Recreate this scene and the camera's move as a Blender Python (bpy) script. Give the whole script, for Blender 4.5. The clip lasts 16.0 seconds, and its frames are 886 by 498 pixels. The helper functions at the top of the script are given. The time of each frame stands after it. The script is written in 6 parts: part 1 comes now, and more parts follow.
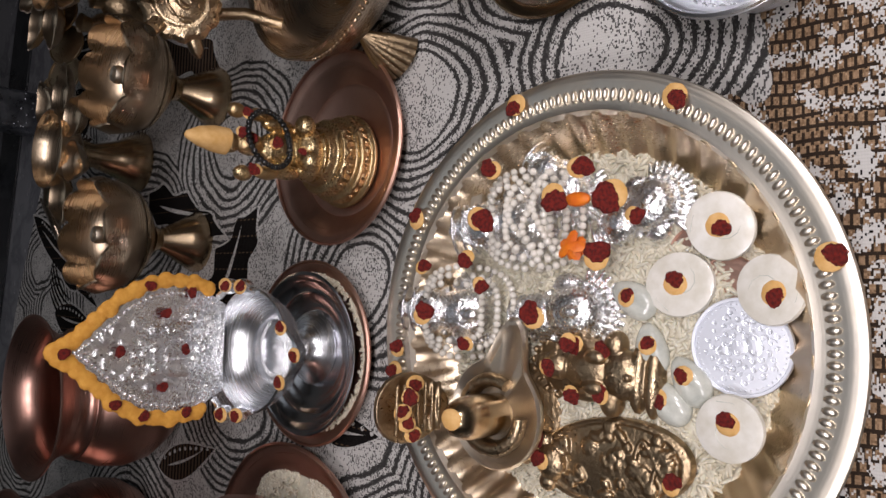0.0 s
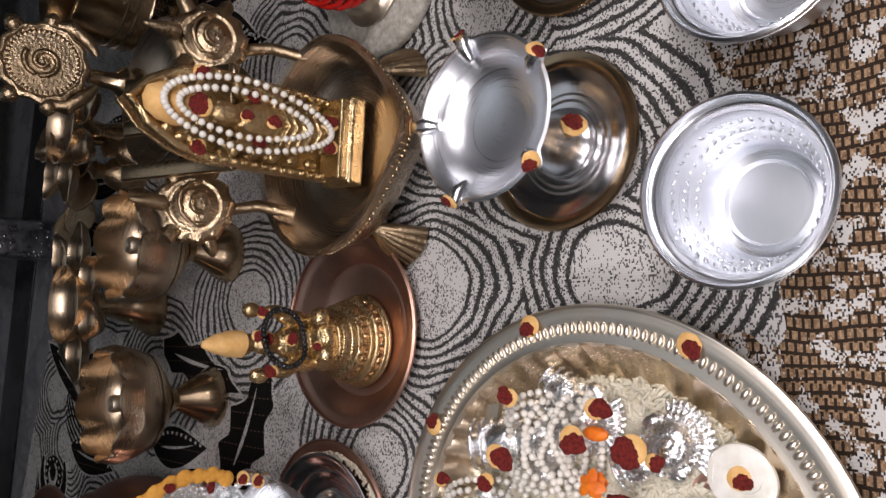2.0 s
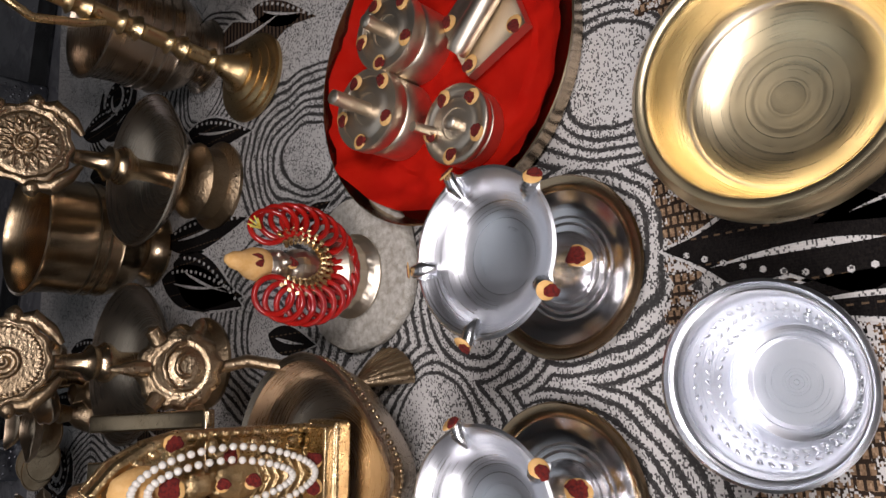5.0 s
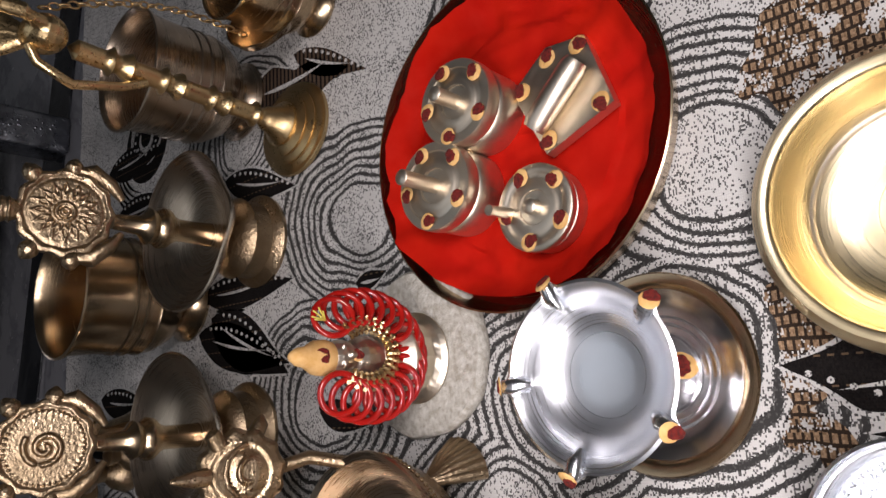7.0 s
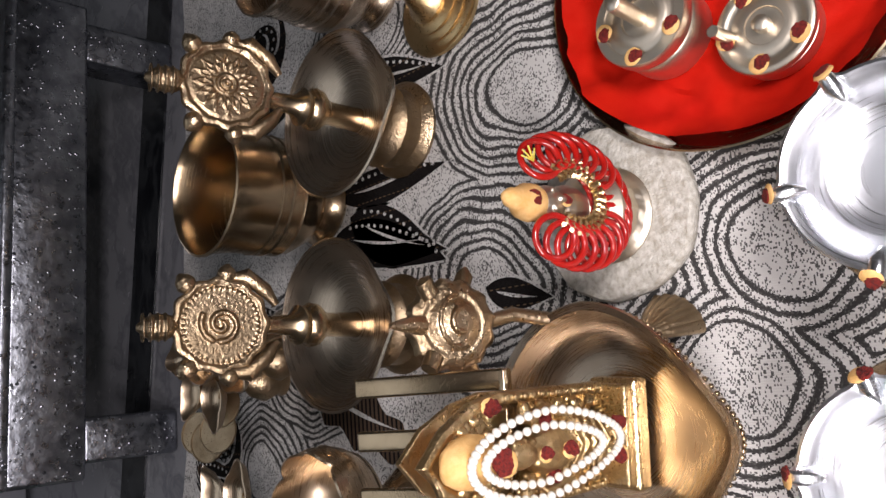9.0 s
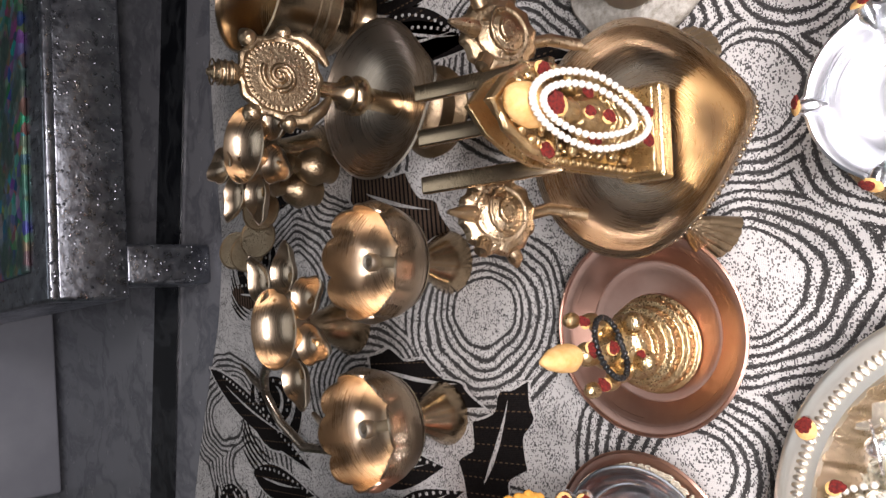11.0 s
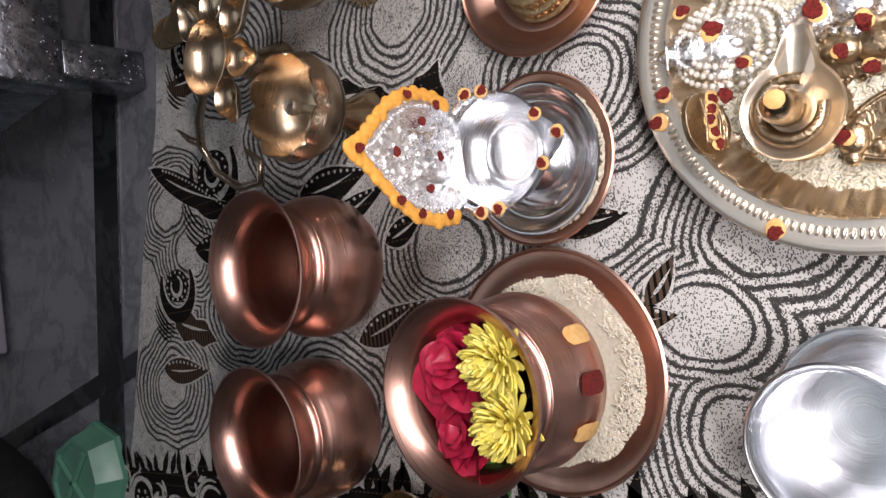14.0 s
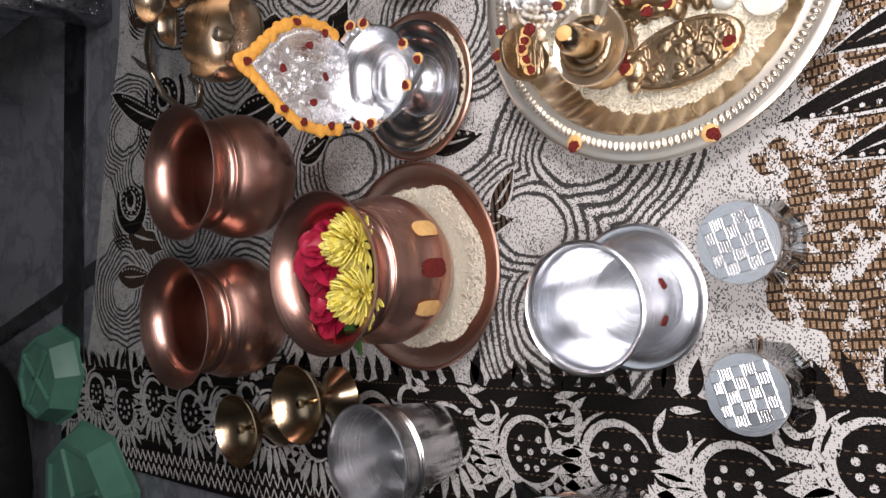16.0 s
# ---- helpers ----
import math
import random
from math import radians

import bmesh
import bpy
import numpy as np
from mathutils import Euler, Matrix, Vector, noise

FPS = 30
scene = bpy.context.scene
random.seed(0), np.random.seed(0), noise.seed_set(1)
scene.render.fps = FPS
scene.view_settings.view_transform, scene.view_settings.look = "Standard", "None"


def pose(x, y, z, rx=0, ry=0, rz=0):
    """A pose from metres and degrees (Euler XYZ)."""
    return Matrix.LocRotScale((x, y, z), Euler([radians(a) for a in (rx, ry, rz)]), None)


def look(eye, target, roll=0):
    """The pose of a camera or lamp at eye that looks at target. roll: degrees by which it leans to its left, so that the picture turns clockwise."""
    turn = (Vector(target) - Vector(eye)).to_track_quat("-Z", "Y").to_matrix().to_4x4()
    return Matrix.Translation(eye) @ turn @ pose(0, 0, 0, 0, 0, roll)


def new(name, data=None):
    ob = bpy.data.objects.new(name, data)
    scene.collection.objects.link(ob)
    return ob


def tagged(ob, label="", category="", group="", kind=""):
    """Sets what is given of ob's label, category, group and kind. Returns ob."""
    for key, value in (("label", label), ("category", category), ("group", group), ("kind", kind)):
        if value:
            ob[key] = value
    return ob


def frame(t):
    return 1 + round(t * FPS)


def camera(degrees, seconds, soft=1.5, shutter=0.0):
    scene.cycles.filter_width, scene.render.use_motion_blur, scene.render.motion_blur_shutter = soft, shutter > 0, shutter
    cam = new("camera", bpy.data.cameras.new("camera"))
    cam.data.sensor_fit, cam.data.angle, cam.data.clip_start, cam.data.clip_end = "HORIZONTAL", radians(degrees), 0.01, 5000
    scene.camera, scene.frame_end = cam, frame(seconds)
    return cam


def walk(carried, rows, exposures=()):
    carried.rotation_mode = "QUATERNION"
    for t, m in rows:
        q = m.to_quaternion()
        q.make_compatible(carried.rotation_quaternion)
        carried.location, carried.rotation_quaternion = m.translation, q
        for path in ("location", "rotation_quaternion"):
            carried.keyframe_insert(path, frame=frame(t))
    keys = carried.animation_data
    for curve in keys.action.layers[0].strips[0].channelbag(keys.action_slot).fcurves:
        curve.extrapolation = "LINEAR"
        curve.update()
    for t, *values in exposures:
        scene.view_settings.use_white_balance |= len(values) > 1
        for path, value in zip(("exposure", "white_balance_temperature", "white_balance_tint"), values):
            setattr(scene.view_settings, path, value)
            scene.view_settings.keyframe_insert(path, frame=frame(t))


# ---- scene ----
cam = camera(62.0, 16.0)
PATH = [
    (0, (0.085, -0.159, 0.264), (0.206, 1.189, -1.208), -84.6),
    (0.5, (0.103, -0.16, 0.268), (0.265, 1.194, -1.194), -83.6),
    (1, (0.126, -0.156, 0.27), (0.319, 1.197, -1.191), -82.7),
    (1.5, (0.142, -0.161, 0.271), (0.362, 1.19, -1.188), -82.3),
    (2, (0.161, -0.162, 0.272), (0.38, 1.2, -1.176), -83.6),
    (2.5, (0.174, -0.161, 0.273), (0.414, 1.198, -1.174), -83.6),
    (3, (0.197, -0.158, 0.272), (0.474, 1.198, -1.171), -83.3),
    (3.5, (0.228, -0.152, 0.268), (0.525, 1.185, -1.19), -84.2),
    (4, (0.245, -0.152, 0.27), (0.565, 1.176, -1.191), -83.7),
    (4.5, (0.263, -0.153, 0.272), (0.594, 1.173, -1.188), -83.6),
    (5, (0.281, -0.158, 0.272), (0.699, 1.133, -1.197), -79.5),
    (5.2, (0.283, -0.156, 0.275), (0.681, 1.131, -1.204), -80.0),
    (7.3, (0.334, -0.116, 0.283), (0.727, 1.197, -1.173), -81.0),
    (7.5, (0.328, -0.108, 0.288), (0.709, 1.223, -1.155), -81.7),
    (8, (0.311, -0.084, 0.292), (0.668, 1.261, -1.146), -82.8),
    (8.5, (0.297, -0.064, 0.297), (0.643, 1.303, -1.122), -84.0),
    (8.7, (0.293, -0.054, 0.302), (0.642, 1.329, -1.1), -84.3),
    (10.8, (0.187, -0.041, 0.349), (0.404, 1.352, -1.069), -88.5),
    (11, (0.175, -0.042, 0.354), (0.375, 1.349, -1.07), -89.0),
    (11.5, (0.136, -0.038, 0.358), (0.309, 1.339, -1.082), -89.7),
    (12, (0.103, -0.036, 0.356), (0.243, 1.341, -1.087), -89.6),
    (12.5, (0.061, -0.039, 0.36), (0.199, 1.311, -1.109), -90.3),
    (13, (0.026, -0.04, 0.367), (0.184, 1.27, -1.136), -92.4),
    (13.5, (-0.004, -0.049, 0.371), (0.182, 1.246, -1.141), -92.2),
    (14, (-0.028, -0.061, 0.374), (0.133, 1.236, -1.14), -92.2),
    (14.5, (-0.052, -0.073, 0.379), (0.086, 1.228, -1.134), -93.3),
    (15, (-0.084, -0.097, 0.386), (-0.012, 1.205, -1.13), -94.0),
    (15.5, (-0.097, -0.129, 0.387), (-0.032, 1.184, -1.121), -93.0),
    (16, (-0.081, -0.166, 0.384), (-0.002, 1.14, -1.129), -91.8),
]
EXPOSURES = [(0, -0.52), (2.0, -0.32), (3.5, -0.24), (5.2, -0.2), (7.4, 0.40), (8.6, 0.64), (11, 0.96), (12.5, 0.76), (14, 0.55), (15, 0.54), (16, 0.32)]
walk(cam, [(t, look(eye, target, roll)) for t, eye, target, roll in PATH], EXPOSURES)

# ---- world and light ----
world = bpy.data.worlds.new("room_air")
scene.world = world
world.use_nodes = True
world.node_tree.nodes["Background"].inputs[0].default_value = (0.75, 0.82, 1.0, 1)
world.node_tree.nodes["Background"].inputs[1].default_value = 0.003


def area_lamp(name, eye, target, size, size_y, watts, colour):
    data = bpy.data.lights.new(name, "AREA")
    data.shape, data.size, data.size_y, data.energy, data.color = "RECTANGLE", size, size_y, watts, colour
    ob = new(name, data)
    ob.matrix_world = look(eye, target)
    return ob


# three small unseen fill lamps, added in a row over the cloth's near edge
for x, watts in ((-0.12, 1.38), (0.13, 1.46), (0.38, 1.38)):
    area_lamp("fill_light", (x, -0.21, 0.45), (x, 0.00, 0.0), 0.120, 0.080, watts, (1.0, 0.925, 0.955))
area_lamp("ceiling_panel", (0.1, 1.3, 2.74), (0.1, 1.3, 0.0), 1.9, 1.6, 4.6, (0.86, 0.91, 1.0))


# ---- materials ----
class Nodes:
    """Short writing for a node material."""

    def __init__(self, name):
        self.mat = bpy.data.materials.new(name)
        self.mat.use_nodes = True
        self.tree = self.mat.node_tree
        self.bsdf = self.tree.nodes["Principled BSDF"]
        self.pos = self.add("ShaderNodeNewGeometry").outputs["Position"]

    def add(self, kind, **values):
        node = self.tree.nodes.new(kind)
        for key, value in values.items():
            if key == "op":
                node.operation = value
            elif key == "blend":
                node.data_type, node.blend_type = "RGBA", value
        return node

    def put(self, socket, value):
        if isinstance(value, bpy.types.NodeSocket):
            self.tree.links.new(value, socket)
        else:
            socket.default_value = value

    def math(self, op, a, b=0.0, c=0.0):
        node = self.add("ShaderNodeMath", op=op)
        for socket, value in zip(node.inputs, (a, b, c)):
            self.put(socket, value)
        return node.outputs[0]

    def vec(self, op, a, b=(0, 0, 0), scale=None):
        node = self.add("ShaderNodeVectorMath", op=op)
        self.put(node.inputs[0], a)
        self.put(node.inputs[1], b)
        if scale is not None:
            self.put(node.inputs["Scale"], scale)
        return node.outputs["Value"] if op in ("DISTANCE", "LENGTH", "DOT_PRODUCT") else node.outputs[0]

    def noise(self, scale, detail=3.0, vector=None, rough=0.55):
        node = self.add("ShaderNodeTexNoise")
        self.put(node.inputs["Vector"], self.pos if vector is None else vector)
        self.put(node.inputs["Scale"], scale)
        self.put(node.inputs["Detail"], detail)
        self.put(node.inputs["Roughness"], rough)
        return node.outputs["Fac"]

    def ramp(self, fac, low, high):
        node = self.add("ShaderNodeMapRange")
        for socket, value in zip(node.inputs, (fac, low, high, 0.0, 1.0)):
            self.put(socket, value)
        return node.outputs[0]

    def span(self, fac, low, high):
        node = self.add("ShaderNodeMapRange")
        for socket, value in zip(node.inputs, (fac, 0.3, 0.7, low, high)):
            self.put(socket, value)
        return node.outputs[0]

    def mix(self, fac, a, b, blend="MIX"):
        node = self.add("ShaderNodeMix", blend=blend)
        self.put(node.inputs[0], fac)
        self.put(node.inputs[6], a if isinstance(a, bpy.types.NodeSocket) else (*a, 1))
        self.put(node.inputs[7], b if isinstance(b, bpy.types.NodeSocket) else (*b, 1))
        return node.outputs[2]

    def bump(self, height, strength=0.3, distance=0.001):
        node = self.add("ShaderNodeBump")
        self.put(node.inputs["Strength"], strength)
        self.put(node.inputs["Distance"], distance)
        self.put(node.inputs["Height"], height)
        self.put(self.bsdf.inputs["Normal"], node.outputs[0])

    def set(self, **values):
        for key, value in values.items():
            socket = self.bsdf.inputs[{"color": "Base Color", "rough": "Roughness", "metal": "Metallic", "coat": "Coat Weight", "trans": "Transmission Weight",
                                       "ior": "IOR", "sheen": "Sheen Weight", "sub": "Subsurface Weight", "aniso": "Anisotropic"}[key]]
            self.put(socket, (*value, 1) if isinstance(value, tuple) else value)
        return self


def metal(name, colour, tarnish, rough, patch=0.5, relief=0.0, grain=900.0, cell=520.0):
    n = Nodes(name)
    stain = n.ramp(n.noise(38.0, 4.0), 0.42, 0.72)
    col = n.mix(n.math("MULTIPLY", stain, patch), colour, tarnish)
    fine = n.noise(grain, 2.0)
    n.set(color=col, metal=1.0)
    r = n.math("ADD", n.math("MULTIPLY", stain, 0.12), n.span(fine, rough * 0.75, rough * 1.3))
    n.set(rough=r)
    if relief:
        n.bump(n.math("ADD", n.noise(cell, 3.0), n.math("MULTIPLY", fine, 0.25)), relief, 0.0012)
        return n.mat
    # fine turning marks that run round the axis
    spot_of = n.add("ShaderNodeTexCoord").outputs["Object"]
    parts = n.add("ShaderNodeSeparateXYZ")
    n.put(parts.inputs[0], spot_of)
    join = n.add("ShaderNodeCombineXYZ")
    n.put(join.inputs[0], n.vec("LENGTH", n.vec("MULTIPLY", spot_of, (1, 1, 0))))
    n.put(join.inputs[1], parts.outputs[2])
    turned_marks = n.noise(1700.0, 3.0, join.outputs[0], 0.7)
    n.set(rough=n.math("ADD", n.math("MULTIPLY", stain, 0.08), n.span(turned_marks, rough * 0.8, rough * 1.25)))
    n.bump(n.math("ADD", turned_marks, n.math("MULTIPLY", n.noise(45.0, 2.0), 1.2)), 0.10, 0.0006)
    return n.mat


def plain(name, a, b, rough, scale=60.0, bump=0.2, fine=700.0, **more):
    n = Nodes(name)
    n.set(color=n.mix(n.ramp(n.noise(scale, 4.0), 0.35, 0.65), a, b), rough=n.span(n.noise(scale * 2), rough * 0.8, min(1.0, rough * 1.2)), **more)
    n.bump(n.math("ADD", n.noise(fine, 3.0), n.math("MULTIPLY", n.noise(scale), 0.6)), bump, 0.001)
    return n.mat


BRASS = metal("aged_brass", (0.56, 0.43, 0.28), (0.36, 0.26, 0.15), 0.20, 0.6)
SATIN_BRASS = metal("satin_brass", (0.60, 0.475, 0.34), (0.42, 0.31, 0.20), 0.27, 0.6)
BRASS_CAST = metal("cast_brass", (0.46, 0.35, 0.225), (0.26, 0.185, 0.105), 0.32, 0.9, 0.42, 900.0, 460.0)
BRASS_DARK = metal("dark_bronze", (0.54, 0.445, 0.345), (0.38, 0.30, 0.21), 0.25, 0.5)
BRASS_PALE = metal("pale_brass", (0.76, 0.68, 0.56), (0.58, 0.49, 0.37), 0.36, 0.5)
GOLD_CAST = metal("gilt_relief", (0.66, 0.50, 0.28), (0.38, 0.25, 0.11), 0.29, 0.9, 0.5, 900.0, 420.0)
GOLD = metal("gilt_brass", (0.66, 0.49, 0.26), (0.52, 0.36, 0.17), 0.30, 0.6, 0.12)
COPPER = metal("copper", (0.63, 0.38, 0.31), (0.48, 0.25, 0.19), 0.29, 0.5)
COPPER_DULL = metal("dull_copper", (0.58, 0.36, 0.28), (0.40, 0.22, 0.17), 0.33, 0.6)
SILVER = metal("silver", (0.90, 0.92, 0.95), (0.80, 0.81, 0.83), 0.23, 0.4)
SILVER_SATIN = metal("satin_silver", (0.91, 0.93, 0.97), (0.82, 0.84, 0.87), 0.29, 0.4)
SILVER_CAST = metal("embossed_silver", (0.92, 0.92, 0.93), (0.66, 0.65, 0.64), 0.22, 0.5, 0.65, 900.0, 430.0)
POLISHED = metal("polished_silver", (0.86, 0.86, 0.88), (0.70, 0.70, 0.71), 0.13, 0.4)
STEEL = metal("brushed_steel", (0.76, 0.76, 0.77), (0.60, 0.60, 0.60), 0.22, 0.4)
PLATE_GILT = metal("gilt_silver_plate", (0.70, 0.58, 0.43), (0.52, 0.40, 0.27), 0.28, 0.6)
PLATE_RIM = metal("plate_silver_rim", (0.84, 0.78, 0.68), (0.68, 0.60, 0.47), 0.33, 0.5)

STRUCK_SILVER = metal("struck_silver", (0.90, 0.93, 1.0), (0.78, 0.81, 0.88), 0.46, 0.3)


def crinkled_foil():
    n = Nodes("silver_foil")
    cells = n.add("ShaderNodeTexVoronoi")
    n.put(cells.inputs["Vector"], n.pos)
    n.put(cells.inputs["Scale"], 210.0)
    dents = n.ramp(cells.outputs["Distance"], 0.30, 0.0)
    n.set(color=n.mix(n.ramp(n.noise(70.0, 3.0), 0.35, 0.65), (0.42, 0.44, 0.48), (0.24, 0.25, 0.28)), metal=1.0, rough=n.span(n.noise(120.0), 0.22, 0.42))
    n.bump(n.math("ADD", n.math("MULTIPLY", dents, n.ramp(n.noise(60.0, 2.0), 0.48, 0.62)), n.math("MULTIPLY", n.noise(90.0, 4.0), 0.5)), 0.8, 0.0022)
    return n.mat


FOIL = crinkled_foil()
KUMKUM = plain("vermilion_powder", (0.085, 0.004, 0.003), (0.24, 0.016, 0.009), 0.95, 900.0, 0.9, 2600.0)
TURMERIC = plain("turmeric_paste", (0.83, 0.42, 0.07), (0.72, 0.33, 0.05), 0.75, 300.0, 0.3, 1800.0)
SANDAL = plain("sandal_paste", (0.80, 0.50, 0.20), (0.70, 0.40, 0.13), 0.8, 250.0, 0.3, 1800.0)
RICE = plain("rice", (0.76, 0.71, 0.57), (0.64, 0.58, 0.44), 0.5, 500.0, 0.1, 2000.0, sub=0.1)
PEARL = plain("pearl", (0.80, 0.77, 0.70), (0.72, 0.68, 0.60), 0.18, 200.0, 0.02, 500.0, coat=0.6)
SHELL = plain("chalky_shell", (0.82, 0.80, 0.74), (0.66, 0.63, 0.54), 0.35, 120.0, 0.08, 600.0, coat=0.2)
COWRIE = plain("cowrie_shell", (0.66, 0.67, 0.60), (0.48, 0.50, 0.45), 0.25, 160.0, 0.05, 500.0, coat=0.4)
RED_CLOTH = plain("red_satin", (0.50, 0.010, 0.002), (0.42, 0.006, 0.002), 0.85, 40.0, 0.25, 1500.0)
RED_CLOTH.node_tree.nodes["Principled BSDF"].inputs["Specular IOR Level"].default_value = 0.12
RED_BANGLE = plain("red_lacquer", (0.42, 0.012, 0.008), (0.30, 0.008, 0.006), 0.2, 90.0, 0.05, 500.0, coat=0.5)
WHITE_DISC = plain("chalk_white_stone", (0.62, 0.60, 0.54), (0.38, 0.35, 0.29), 0.85, 260.0, 0.9, 700.0)
ROSE = plain("crimson_petal", (0.48, 0.010, 0.055), (0.30, 0.005, 0.028), 0.5, 150.0, 0.3, 500.0, sub=0.1)
YELLOW = plain("yellow_petal", (0.90, 0.80, 0.22), (0.84, 0.70, 0.10), 0.55, 150.0, 0.2, 600.0, sub=0.1)
LEAF = plain("green_leaf", (0.05, 0.13, 0.03), (0.09, 0.2, 0.05), 0.45, 150.0, 0.3, 500.0)
ORANGE = plain("orange_petal", (0.85, 0.22, 0.01), (0.70, 0.14, 0.01), 0.55, 200.0, 0.3, 600.0)
THREAD = plain("turmeric_thread", (0.78, 0.50, 0.05), (0.62, 0.36, 0.03), 0.85, 300.0, 0.4, 2000.0)
BLACK_BEAD = plain("black_glass_bead", (0.008, 0.008, 0.008), (0.02, 0.02, 0.02), 0.15, 200.0, 0.02, 500.0)
GREEN_PLASTIC = plain("green_plastic", (0.15, 0.36, 0.26), (0.11, 0.28, 0.20), 0.35, 20.0, 0.05, 300.0)
BLACK_CLOTH = plain("black_fabric", (0.006, 0.006, 0.007), (0.012, 0.011, 0.012), 0.9, 50.0, 0.4, 900.0)
WOOD = plain("varnished_wood", (0.26, 0.12, 0.045), (0.17, 0.07, 0.025), 0.35, 18.0, 0.15, 300.0)
WALL = plain("painted_plaster", (0.62, 0.60, 0.57), (0.56, 0.54, 0.51), 0.8, 3.0, 0.1, 90.0)
CEILING = plain("ceiling_paint", (0.72, 0.72, 0.72), (0.66, 0.66, 0.66), 0.85, 2.0, 0.1, 90.0)
PAPER = plain("white_card", (0.38, 0.39, 0.43), (0.31, 0.32, 0.36), 0.7, 10.0, 0.1, 200.0)


def marble(name, light, dark, vein):
    n = Nodes(name)
    warp = n.noise(3.0, 5.0)
    v = n.noise(6.0, 6.0, n.vec("ADD", n.pos, n.vec("SCALE", n.pos, scale=warp)), 0.65)
    line = n.ramp(n.math("ABSOLUTE", n.math("SUBTRACT", v, 0.5)), 0.06, 0.0)
    n.set(color=n.mix(n.math("MULTIPLY", line, vein), n.mix(warp, light, tuple(c * 0.8 for c in light)), dark), rough=n.span(n.noise(40.0), 0.12, 0.3))
    return n.mat


MARBLE = marble("grey_white_marble", (0.27, 0.275, 0.295), (0.12, 0.125, 0.145), 0.7)
BLACK_STONE = marble("black_granite", (0.010, 0.011, 0.014), (0.06, 0.065, 0.07), 0.5)


def glass(name, colour, rough):
    n = Nodes(name)
    n.set(color=colour, rough=rough, trans=1.0, ior=1.48)
    n.bump(n.noise(300.0), 0.05, 0.001)
    return n.mat


GLASS = glass("clear_glass", (0.97, 0.98, 0.98), 0.04)
WATER = glass("water", (0.96, 0.97, 0.95), 0.0)

RING_CENTRES = [(0.183, 0.0987), (0.185, -0.0038), (0.237, 0.0216), (0.339, 0.0066), (0.438, 0.1871), (0.43, 0.1128), (0.416, -0.0235), (0.089, 0.1448),
                (0.176, 0.2745), (0.06, 0.5687), (-0.012, 0.0489), (-0.054, 0.0893), (0.012, 0.251), (0.107, 0.6025), (-0.069, 0.6289), (-0.113, 0.0705),
                (0.326, 0.0583), (0.273, 0.0893), (-0.005, 0.4982), (0.33, 0.2256), (0.52, 0.0564), (0.52, 0.3102), (0.13, 0.3948), (0.22, 0.47), (-0.09, 0.3948), (0.30, 0.4042)]


